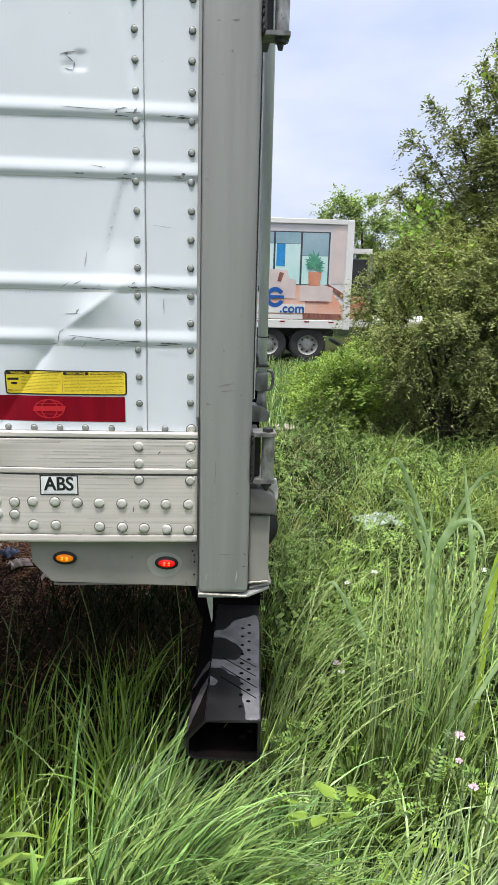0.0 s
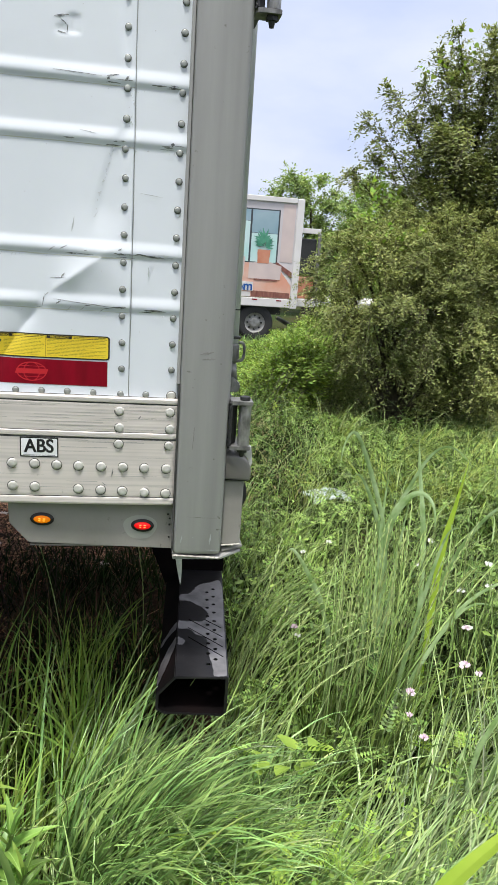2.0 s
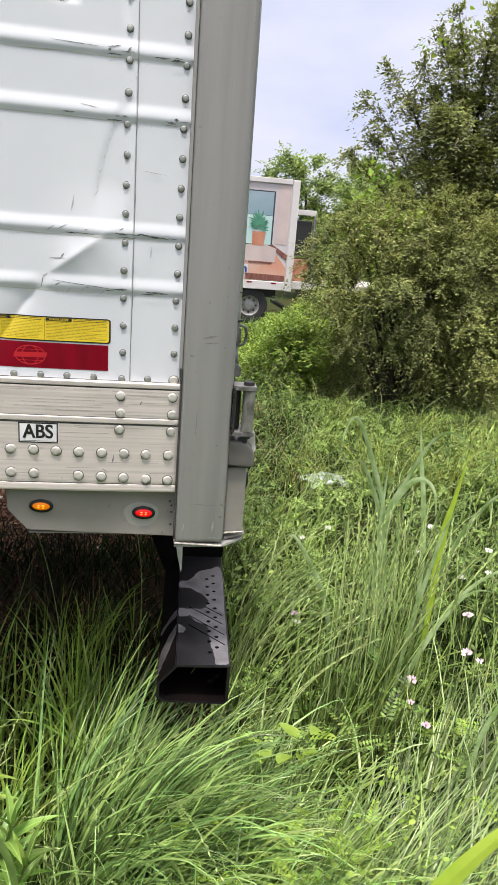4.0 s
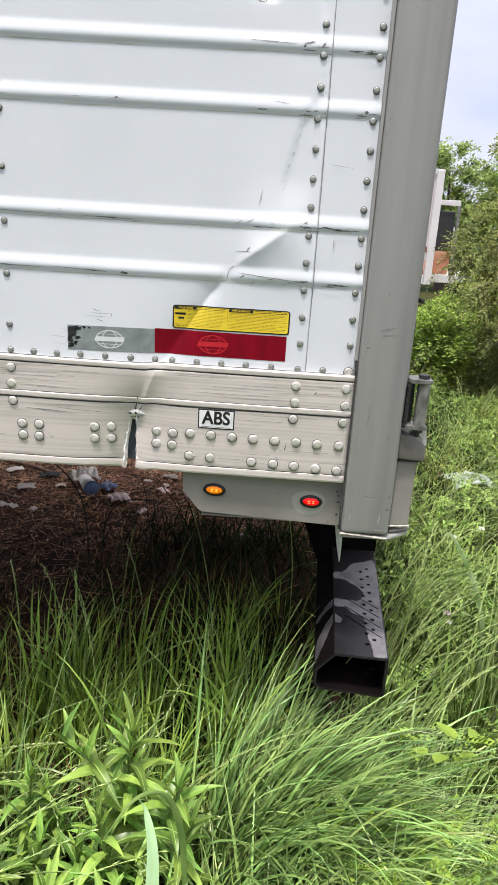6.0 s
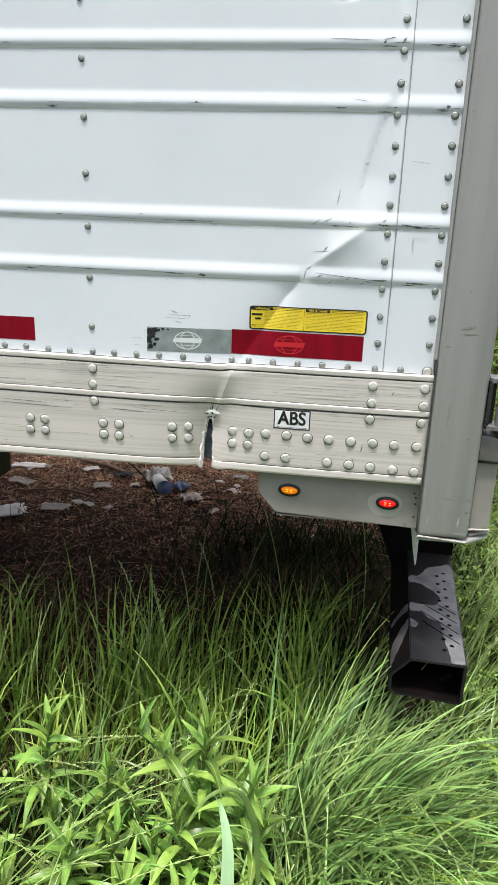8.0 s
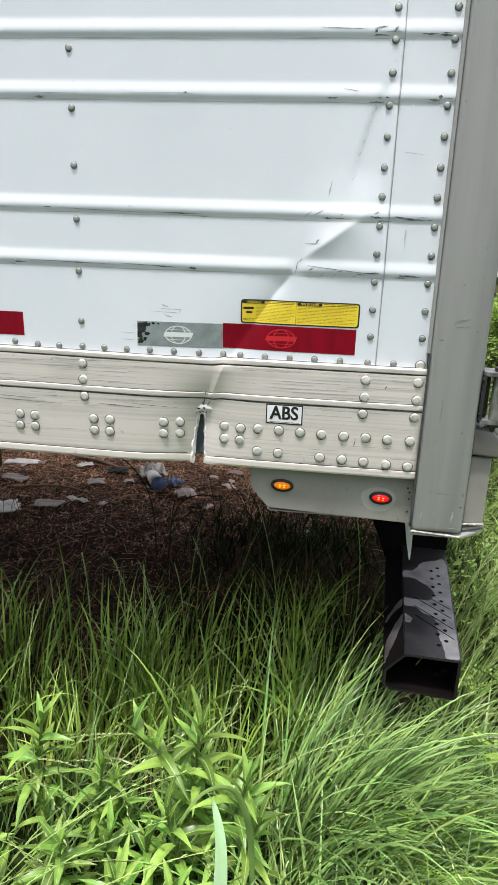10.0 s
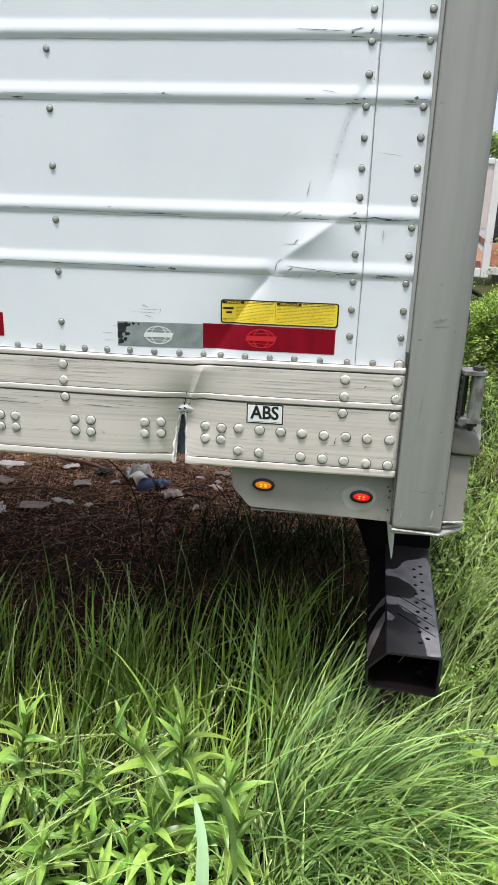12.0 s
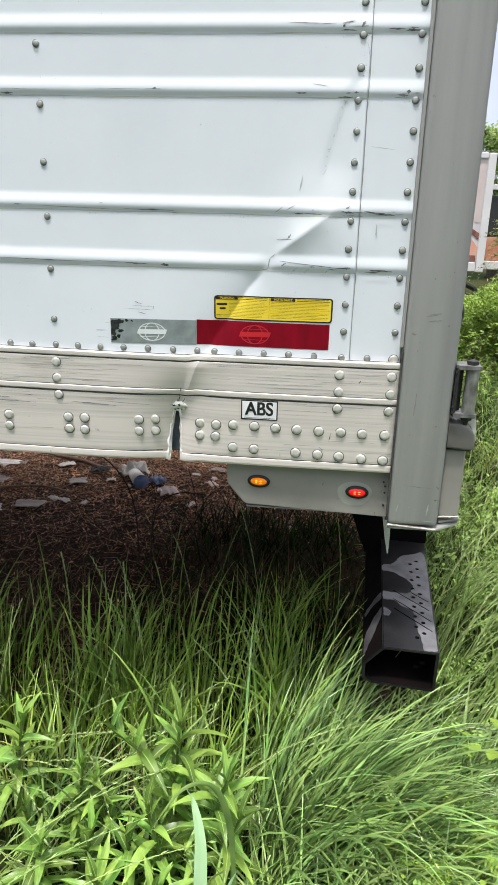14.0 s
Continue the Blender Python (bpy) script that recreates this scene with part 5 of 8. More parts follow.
panel("printed_white_strip", rect(-3.0, 2.48, -0.245, -0.12), M_TWHITE, 5)
panel("printed_patch", rect(0.6, 2.55, -0.09, 0.15), M_TWHITE, 7)
# a blue rounded mark and the readable tail of the address
bm = bmesh.new()
n = 28
ro = [bm.verts.new((1.74 + 0.25 * math.cos(0.55 + 5.5 * k / n), TY - 0.036, 0.33 + 0.27 * math.sin(0.55 + 5.5 * k / n))) for k in range(n)]
ri = [bm.verts.new((1.74 + 0.15 * math.cos(0.55 + 5.5 * k / n), TY - 0.036, 0.33 + 0.16 * math.sin(0.55 + 5.5 * k / n))) for k in range(n)]
for k in range(n - 1):
    bm.faces.new((ro[k], ro[k + 1], ri[k + 1], ri[k]))
merge(bm, prism(rect(1.58, 1.98, 0.30, 0.38), TY - 0.038, TY - 0.036))
part("blue_mark", bm, M_DBLUE, far, "round blue printed mark")
lettering("letters", ".com", 0.34, M_DBLUE, far, Matrix.Translation((2.20, TY - 0.040, 0.03)) @ FRONT, 1.0, 0.008)
for x in (0.42, 1.60, 2.68):
    for y in (TY + 0.22, TY + 2.3):
        wheel(far, x, y, -0.97, 0.50, 0.3)
part("underframe", box(-8.5, X1 - 0.3, TY + 0.45, TY + 2.1, -0.75, -0.51, 0.01), M_DARK, far, "dark underframe")
part("rear_guard", box(X1 - 0.10, X1 + 0.0, TY + 0.2, TY + 2.3, -1.05, -0.95, 0.01), M_DARK, far)
part("landing_leg", box(-6.0, -5.8, TY + 0.4, TY + 0.6, -1.56, -0.51, 0.01), M_DARK, far)

stake = thing("flatbed_trailer", "flatbed trailer with white headboard frame and dark load behind", "trailer", pose(0.05, -0.4, 0.64))
SX, SY = 4.10, 18.9
part("deck", box(SX - 0.2, SX + 4.5, SY, SY + 2.4, -0.52, -0.30, 0.02), M_TWHITE, stake, "white deck edge")
part("headboard_rail", box(SX - 0.1, SX + 0.50, SY - 0.02, SY + 0.05, 1.52, 1.66, 0.01), M_TWHITE, stake)
part("stake_post", box(SX + 0.44, SX + 0.52, SY - 0.03, SY + 0.05, -0.30, 1.52, 0.01), M_STEEL, stake)
part("mesh_load", box(SX - 0.1, SX + 0.42, SY + 0.06, SY + 1.9, 0.35, 1.38, 0.03), M_DARK, stake, "dark stacked load")
part("rust_load", box(SX - 0.1, SX + 0.42, SY + 0.07, SY + 1.9, -0.29, 0.33, 0.03), M_TERRA, stake, "rust-coloured load")
for x in (SX + 1.2, SX + 3.2):
    wheel(stake, x, SY + 0.3, -0.92, 0.50, 0.3)


# ---- plants ----
def leaf_mat(name, col, col2, thin=0.35, rough=0.5, spread=(0.6, 1.35), scale=6.0, spec=0.4, single=False):
    return material(name, col, rough, 0.0, col2, scale, 3.0, thin=thin, island=spread, spec=spec, single=single)


M_GRASS = leaf_mat("grass_blade_green", (0.292, 0.455, 0.140), (0.125, 0.232, 0.066), 0.10, 0.30, (0.3, 1.6), 6.0, 0.5)
M_SHADE = leaf_mat("shade_grass_green", (0.318, 0.468, 0.096), (0.15, 0.260, 0.046), 0.22, 0.36, (0.35, 1.5), 6.0, 0.45)
# near-black green: the shade between the blades is put into the colour
M_UNDER_SHADE = leaf_mat("undergrowth_shade_green", (0.022, 0.042, 0.010), (0.010, 0.020, 0.005), 0.0, 0.6, (0.5, 1.5), 6.0, 0.10)
M_SEED = leaf_mat("grass_seed_head", (0.45, 0.56, 0.24), (0.23, 0.35, 0.11), 0.08, 0.45, (0.45, 1.4), 6.0, 0.35)
M_WEED = leaf_mat("lush_weed_leaf", (0.30, 0.46, 0.075), (0.17, 0.30, 0.045), 0.28, 0.40, (0.6, 1.35))
M_WEED_LEAF = leaf_mat("weed_leaf_single", (0.280, 0.465, 0.092), (0.132, 0.262, 0.052), 0.24, 0.36, (0.45, 1.40), 18.0, 0.45, True)
M_VETCH = leaf_mat("vetch_leaf", (0.215, 0.340, 0.075), (0.055, 0.105, 0.022), 0.08, 0.45, (0.2, 1.8), 1.6, 0.25)
M_FIELD = leaf_mat("field_grass_green", (0.25, 0.37, 0.090), (0.070, 0.130, 0.028), 0.07, 0.40, (0.2, 1.8), 2.0, 0.35)
M_REED = leaf_mat("broad_grass_blade", (0.47, 0.64, 0.35), (0.20, 0.35, 0.12), 0.22, 0.24, (0.6, 1.3), 14.0, 0.8)
M_PALEB = leaf_mat("pale_broad_blade", (0.40, 0.62, 0.37), (0.31, 0.52, 0.26), 0.15, 0.35, (0.95, 1.1), 9.0, 0.5)
M_BRIGHT = leaf_mat("bright_grass_blade", (0.45, 0.61, 0.22), (0.28, 0.43, 0.12), 0.16, 0.28, (0.6, 1.3), 5.0, 0.6)
M_LAID = leaf_mat("pale_laid_grass", (0.335, 0.470, 0.185), (0.14, 0.23, 0.070), 0.06, 0.32, (0.30, 1.5), 6.0, 0.5)
M_TUFT = leaf_mat("yellow_green_tuft", (0.38, 0.47, 0.11), (0.24, 0.32, 0.07), 0.2, 0.45, (0.5, 1.4))
M_RYE = leaf_mat("pale_rye_stem", (0.52, 0.65, 0.27), (0.30, 0.44, 0.14), 0.08, 0.40, (0.4, 1.45), 6.0, 0.4)
M_WIDE = leaf_mat("wide_bright_blade", (0.44, 0.64, 0.10), (0.34, 0.54, 0.07), 0.35, 0.35, (0.95, 1.05), 9.0, 0.5)
M_BUSH = leaf_mat("glossy_tree_leaf", (0.255, 0.300, 0.090), (0.125, 0.155, 0.045), 0.26, 0.38, (0.50, 1.45), 2.5, 0.40)
M_BUSH2 = leaf_mat("olive_shrub_leaf", (0.385, 0.435, 0.150), (0.175, 0.215, 0.072), 0.24, 0.48, (0.55, 1.40), 1.2, 0.3)
M_BRAMBLE = leaf_mat("bramble_leaf", (0.300, 0.440, 0.080), (0.13, 0.220, 0.038), 0.22, 0.50, (0.5, 1.40), 1.6, 0.25)
M_TREE = leaf_mat("far_tree_leaf", (0.30, 0.40, 0.12), (0.17, 0.25, 0.08), 0.3, 0.5, (0.5, 1.5), 1.0)
M_STEM = material("green_stem", (0.13, 0.20, 0.045), 0.6, color2=(0.09, 0.14, 0.03), scale=20)
M_BARK = material("shrub_bark", (0.10, 0.080, 0.060), 0.85, color2=(0.05, 0.04, 0.03), scale=25, bump=0.003, bump_scale=40)
M_DRYGRASS = leaf_mat("dry_pale_grass", (0.52, 0.45, 0.25), (0.33, 0.27, 0.13), 0.1, 0.6, (0.5, 1.4))
M_DEAD = leaf_mat("dead_brown_stalk", (0.20, 0.125, 0.080), (0.10, 0.060, 0.040), 0.0, 0.8, (0.5, 1.4), 6.0, 0.1)
M_STRAW = leaf_mat("dry_straw", (0.80, 0.47, 0.27), (0.46, 0.23, 0.12), 0.1, 0.8, (0.3, 1.5))
M_PETAL = material("pale_pink_petal", (0.80, 0.70, 0.76), 0.6, color2=(0.72, 0.50, 0.64), scale=90, thin=0.2)
M_WPETAL = material("white_petal", (0.82, 0.82, 0.78), 0.6, thin=0.2)
M_PLASTIC = material("white_plastic_film", (0.50, 0.56, 0.56), 0.3, color2=(0.26, 0.32, 0.30), scale=26)
M_PAPER = material("dirty_white_paper", (0.95, 0.90, 0.84), 0.8, color2=(0.80, 0.73, 0.67), scale=14, bump=0.002, bump_scale=30)
M_PINK = material("pinkish_tissue", (0.88, 0.74, 0.70), 0.85, color2=(0.74, 0.58, 0.54), scale=20, bump=0.002, bump_scale=40)
M_BLUEC = material("faded_blue_plastic", (0.20, 0.28, 0.52), 0.4, color2=(0.05, 0.08, 0.16), scale=16)
M_CARD = material("weathered_cardboard", (0.52, 0.45, 0.41), 0.85, color2=(0.36, 0.30, 0.27), scale=9)
rng = np.random.default_rng(11)


def blades(name, roots, length, width, heading, lean0, lean1, mat, seg=6, label="", category="grass", fold=0.0):
    """Ribbons that leave the ground at lean0 from upright and bend by lean1 more towards their tips."""
    n = len(roots)
    t = np.linspace(0, 1, seg + 1)
    th = lean0[:, None] + lean1[:, None] * t[None] ** 1.3
    step = length[:, None] / seg
    h = np.concatenate([np.zeros((n, 1)), np.cumsum(np.cos((th[:, 1:] + th[:, :-1]) / 2) * step, 1)], 1)
    o = np.concatenate([np.zeros((n, 1)), np.cumsum(np.sin((th[:, 1:] + th[:, :-1]) / 2) * step, 1)], 1)
    hd = heading[:, None] + rng.normal(0, 0.12, (n, 1)) * t[None]
    P = np.stack([roots[:, 0:1] + o * np.cos(hd), roots[:, 1:2] + o * np.sin(hd), roots[:, 2:3] + h], -1)
    tw = heading + np.pi / 2 + rng.normal(0, 1.1, n)
    w = width[:, None] * np.clip(1.0 - t[None] ** 2.2, 0.04, 1) * (0.55 + 0.45 * np.minimum(1, t[None] * 4)) / 2
    side = np.stack([np.cos(tw), np.sin(tw), rng.normal(0, 0.25, n)], -1)[:, None, :] * w[..., None]
    V = np.stack([P - side, P + side], 2).reshape(n, -1, 3)
    k = np.arange(seg)
    q = np.stack([2 * k, 2 * k + 1, 2 * k + 3, 2 * k + 2], -1)
    Q = (q[None] + (np.arange(n) * 2 * (seg + 1))[:, None, None]).reshape(-1, 4)
    return tagged(link(name, mesh_np(name, V, Q, mat, True)), label, category, kind="stuff")


def spread(x0, x1, y0, y1, n):
    x, y = rng.uniform(x0, x1, n), rng.uniform(y0, y1, n)
    return np.stack([x, y, ground_z(x, y) - 0.01], -1)


def lawn(name, x0, x1, y0, y1, n, lmin, lmax, w, head, hspread, l0, l1, label, mat=None, keep=None, tuft=0.0, seg=6):
    r = spread(x0, x1, y0, y1, n)
    if tuft:
        c = r[rng.integers(0, max(1, n // 22), n)]
        r[:, :2] = c[:, :2] + rng.normal(0, tuft, (n, 2))
        r[:, 2] = ground_z(r[:, 0], r[:, 1]) - 0.01
    if keep is not None:
        r = r[keep(r[:, 0], r[:, 1])]
    n = len(r)
    return blades(name, r, rng.uniform(lmin, lmax, n), rng.uniform(w * 0.6, w * 1.3, n), rng.normal(head, hspread, n), np.abs(rng.normal(l0, 0.14, n)),
                  np.abs(rng.normal(l1, 0.45, n)), mat or M_GRASS, seg, label)


def rotations(n, tilt=0.6, up=None):
    """Random turns: any heading, tipped by about tilt."""
    a, b, c = rng.uniform(0, 2 * np.pi, n), rng.normal(0, tilt, n), rng.normal(0, tilt, n)
    ca, sa, cb, sb, cc, sc = np.cos(a), np.sin(a), np.cos(b), np.sin(b), np.cos(c), np.sin(c)
    z = np.zeros(n)
    o = np.ones(n)
    A = np.stack([ca, -sa, z, sa, ca, z, z, z, o], -1).reshape(n, 3, 3)
    B = np.stack([o, z, z, z, cb, -sb, z, sb, cb], -1).reshape(n, 3, 3)
    C = np.stack([cc, z, sc, z, o, z, -sc, z, cc], -1).reshape(n, 3, 3)
    return A @ B @ C


def scatter(name, tv, tq, pos, rot, size, mat, parent=None, label="", category="", kind="", smooth=True):
    """Many copies of one small shape joined into a mesh."""
    n = len(pos)
    V = np.einsum("nij,mj->nmi", rot * np.asarray(size).reshape(-1, 1, 1), np.asarray(tv, float)) + pos[:, None]
    Q = (np.asarray(tq)[None] + (np.arange(n) * len(tv))[:, None, None]).reshape(-1, len(tq[0]))
    ob = link(name, mesh_np(name, V, Q, mat, smooth), parent)
    return tagged(ob, label, category, kind=kind)


# a folded leaf along +x, one long
LEAF_V = [(0, 0, 0), (0.32, 0.20, 0.05), (0.32, 0, -0.01), (0.32, -0.20, 0.05), (0.70, 0.15, 0.0), (0.70, 0, -0.05), (0.70, -0.15, 0.0), (1.0, 0, -0.13)]
LEAF_Q = [(0, 2, 1), (0, 3, 2), (1, 2, 5), (1, 5, 4), (2, 3, 6), (2, 6, 5), (4, 5, 7), (5, 6, 7)]
ROUND_V = [(0, 0, 0), (0.25, 0.30, 0.06), (0.3, 0, 0), (0.25, -0.30, 0.06), (0.70, 0.27, 0.02), (0.72, 0, -0.04), (0.70, -0.27, 0.02), (1.0, 0, -0.10)]


def heart_leaf():
    """A broad heart-shaped leaf along +x, one long, dished along its rib."""
    v, f = [(0.0, 0.0, 0.0)], []
    for k in range(1, 7):
        t = k / 6
        w = 0.40 * math.sin(math.pi * t ** 0.62) ** 0.8 if k < 6 else 0.0
        v += [(t - 0.10 * (1 - t) * (w > 0), w, 0.10 * w - 0.12 * t * t), (t, 0.0, -0.03 - 0.12 * t * t), (t - 0.10 * (1 - t) * (w > 0), -w, 0.10 * w - 0.12 * t * t)]
        a, b = 3 * k - 5, 3 * k - 2
        f += [(0, 2, 1), (0, 3, 2)] if k == 1 else [(a, a + 1, b + 1), (a, b + 1, b), (a + 1, a + 2, b + 2), (a + 1, b + 2, b + 1)]
    return v, f


HEART_V, HEART_Q = heart_leaf()
SMALL_V = [(0, 0, 0), (0.45, 0.24, 0.07), (1.0, 0, -0.08), (0.45, -0.24, 0.07)]
SMALL_Q = [(0, 2, 1), (0, 3, 2)]


def pinnate():
    """A feathery leaf: a thin rib with pairs of leaflets, one long, along +x."""
    v, f = [], []
    for k in range(8):
        for s in (-1, 1):
            x = 0.12 + k * 0.115
            w = 0.19 * (1.15 - 0.07 * k)
            i = len(v)
            z = -0.12 * (x ** 2)
            v += [(x, 0.005 * s, z), (x + 0.02 - 0.045, s * w * 0.55, z + 0.03), (x + 0.06, s * w, z + 0.01), (x + 0.075, s * w * 0.55, z + 0.03)]
            f += [(i, i + 1, i + 2, i + 3)]
    i = len(v)
    v += [(0, -0.008, 0), (0, 0.008, 0), (1.05, 0.004, -0.13), (1.05, -0.004, -0.13)]
    f += [(i, i + 1, i + 2, i + 3)]
    return v, f


PIN_V, PIN_Q = pinnate()


def spike_shape(bend, ears, first, plump=1.0):
    """A rye spike: a thin round stalk with small alternating ears, one long, nodding towards +x by bend."""
    v, f = [], []

    def pt(t):
        return np.array([bend * t ** 3, 0.0, t * (1 - 0.30 * bend * t * t)])
    rows = 9
    for k in range(rows):
        w = 0.0032 * plump ** 0.5 * (1 - 0.6 * k / rows)
        v += [pt(k / (rows - 1)) + w * np.array([math.cos(a), math.sin(a), 0]) for a in (0.5, 2.6, 4.7)]
        if k:
            i = 3 * k
            f += [(i - 3 + j, i - 3 + (j + 1) % 3, i + (j + 1) % 3, i + j) for j in range(3)]
    for k in range(ears):
        s = 1 if k % 2 else -1
        t = first + (0.995 - first) * k / (ears - 1)
        a, d = pt(t), pt(min(1, t + 0.01)) - pt(t - 0.01)
        d /= np.linalg.norm(d)
        n = np.array([d[2], 0, -d[0]])
        for u, o in ((n, np.array([0, 1.0, 0])), (np.array([0, 1.0, 0]), n)):
            i = len(v)
            v += [a, a + d * 0.008 * plump + u * s * 0.0042 * plump, a + d * 0.023 * plump + u * s * 0.0046 * plump, a + d * 0.013 * plump + u * s * 0.0006]
            f += [(i, i + 1, i + 2, i + 3)]
    return [tuple(p) for p in v], f


SPIKE_UP = spike_shape(0.12, 20, 0.66)
SPIKE_NOD = spike_shape(0.55, 20, 0.64)
SPIKE_ARCH = spike_shape(0.34, 18, 0.58, 1.25)
SPIKE_RYE = spike_shape(0.08, 18, 0.62, 1.15)
SPIKE_LOOSE = spike_shape(0.40, 13, 0.60)


def spikes(name, roots, size, head, hspread, tilt, label, mat=None, shape=SPIKE_UP, spin=3.0):
    n = len(roots)
    a = rng.normal(head, hspread, n)
    b = np.abs(rng.normal(tilt, 0.13, n))
    ca, sa, cb, sb = np.cos(a), np.sin(a), np.cos(b), np.sin(b)
    z, o = np.zeros(n), np.ones(n)
    A = np.stack([ca, -sa, z, sa, ca, z, z, z, o], -1).reshape(n, 3, 3)
    B = np.stack([cb, z, sb, z, o, z, -sb, z, cb], -1).reshape(n, 3, 3)
    sp = rng.uniform(-spin, spin, n)
    S = np.stack([np.cos(sp), -np.sin(sp), z, np.sin(sp), np.cos(sp), z, z, z, o], -1).reshape(n, 3, 3)
    return scatter(name, *shape, roots, A @ B @ S, rng.uniform(*size, n), mat or M_SEED, None, label, "grass", "stuff")


def sward(name, roots, length, width, heading, lean0, lean1, power, mat, label, seg=8, fold=0.35, curl=0.5):
    """Keeled blades that stand nearly straight and then arch over towards their tips."""
    n = len(roots)
    t = np.linspace(0, 1, seg + 1)
    th = lean0[:, None] + lean1[:, None] * t[None] ** power[:, None]
    hd = heading[:, None] + rng.normal(0, 0.22, (n, 1)) * t[None]
    D = np.stack([np.sin(th) * np.cos(hd), np.sin(th) * np.sin(hd), np.cos(th)], -1)
    step = (D[:, 1:] + D[:, :-1]) / 2 * (length[:, None, None] / seg)
    P = roots[:, None] + np.concatenate([np.zeros((n, 1, 3)), np.cumsum(step, 1)], 1)
    S0 = np.stack([-np.sin(hd), np.cos(hd), np.zeros_like(hd)], -1)
    N0 = np.cross(D, S0)
    phi = rng.normal(0, 0.55, (n, 1)) + rng.normal(0, curl, (n, 1)) * t[None]
    side = S0 * np.cos(phi)[..., None] + N0 * np.sin(phi)[..., None]
    nor = np.cross(D, side)
    w = (width[:, None] * np.minimum(1, 0.5 + 1.6 * t[None]) * np.clip(1 - t[None] ** 2.6, 0.03, 1) / 2)[..., None]
    V = np.stack([P - side * w - nor * w * fold, P, P + side * w - nor * w * fold], 2).reshape(n, -1, 3)
    k = 3 * np.arange(seg)
    q = np.concatenate([np.stack([k, k + 1, k + 4, k + 3], -1), np.stack([k + 1, k + 2, k + 5, k + 4], -1)])
    Q = (q[None] + (np.arange(n) * 3 * (seg + 1))[:, None, None]).reshape(-1, 4)
    return tagged(link(name, mesh_np(name, V, Q, mat, True)), label, "grass", kind="stuff")


def tussocks(name, label, area, count, per, radius, L, width, head, hturn, splay, l0, l1, power=2.0, mat=None, keep=None, seg=8, short=None):
    """Grass in tufts: the blades of a tuft share a heading and splay outwards; short(x, y) scales their length."""
    c = spread(*area, count)
    if keep is not None:
        c = c[keep(c[:, 0], c[:, 1])]
    m = rng.poisson(per, len(c)) + 3
    i = np.repeat(np.arange(len(c)), m)
    n = len(i)
    off = rng.normal(0, radius, (n, 2))
    r = c[i].copy()
    r[:, :2] += off
    r[:, 2] = ground_z(r[:, 0], r[:, 1]) - 0.01
    th = rng.normal(head, hturn, len(c))[i] + rng.normal(0, 0.25, n)
    vx = np.cos(th) + splay * off[:, 0] / radius + rng.normal(0, 0.2, n)
    vy = np.sin(th) + splay * off[:, 1] / radius + rng.normal(0, 0.2, n)
    big = rng.uniform(0.8, 1.12, len(c))[i]
    ln = rng.uniform(*L, n) * big
    if short is not None:
        ln = ln * short(r[:, 0], r[:, 1])
    return sward(name, r, ln, rng.uniform(0.55, 1.3, n) * width, np.arctan2(vy, vx), np.abs(rng.normal(l0, 0.10, n)), np.abs(rng.normal(l1, 0.40, n)), rng.uniform(power * 0.7, power * 1.4, n), mat or M_GRASS, label, seg)


# grass before the trailer, leaning towards the rear
def beside_guard(x, y):
    """Clear of the guard and of the weeds."""
    return ((x < -0.05) | (x > 0.20) | (y < -0.07)) & ((x > -0.24) | (y > -0.02))


def low_by_guard(x, y):
    """Shorter growth in front of the guard's open end and over the creeper."""
    a = np.exp(-((x - 0.00) / 0.17) ** 2 - ((y + 0.03) / 0.14) ** 2)
    b = np.exp(-((x - 0.32) / 0.19) ** 2 - ((y + 0.10) / 0.17) ** 2)
    return 1 - 0.22 * a - 0.52 * b


# short grass whose dark colour stands in for shade low in the sward
lawn("undergrowth", -1.5, 2.4, -1.0, 0.10, 6500, 0.08, 0.24, 0.0075, 0.2, 2.0, 0.20, 0.8, "dense grass growing below the longer blades, shade put into its colour", M_UNDER_SHADE, tuft=0.07, seg=3)
lawn("undergrowth", 0.2, 3.2, 0.10, 4.8, 9000, 0.10, 0.26, 0.0085, 0.2, 2.0, 0.20, 0.8, "dense growth below the field grass, shade put into its colour", M_UNDER_SHADE, tuft=0.08, seg=3, keep=lambda x, y: x > 0.21 + 0.02 * y)
# upright grass along the edge and thinning into the shade
tussocks("grass_under_edge", "upright green grass growing under the trailer edge", (-1.8, -0.16, -0.08, 0.28), 62, 11, 0.032, (0.20, 0.42), 0.0080, 0.3, 1.2, 0.9, 0.10, 0.95, 2.2, M_SHADE)
tussocks("grass_under_edge", "upright green grass thinning into the shade", (-1.5, -0.40, 0.15, 0.50), 30, 9, 0.035, (0.22, 0.46), 0.0075, 0.3, 1.2, 0.9, 0.10, 0.9, 2.2, M_SHADE)
tussocks("grass_under_edge", "lush upright grass under the trailer edge", (-0.75, -0.08, 0.08, 0.40), 14, 11, 0.04, (0.28, 0.54), 0.0085, 0.4, 1.0, 0.9, 0.12, 0.80, 2.2, M_SHADE)
tussocks("shaded_grass", "dim green grass thinning out in the shade beneath the trailer", (-1.40, -0.10, 0.32, 0.78), 36, 7, 0.045, (0.20, 0.46), 0.0066, 0.4, 1.6, 0.9, 0.12, 0.7, 2.2, M_SHADE)
tussocks("grass_under_trailer", "sparse dark grass beneath the trailer", (-0.42, 0.02, 0.55, 1.15), 13, 7, 0.05, (0.14, 0.32), 0.0062, 0.4, 1.8, 0.9, 0.15, 0.7, 2.0, M_SHADE)
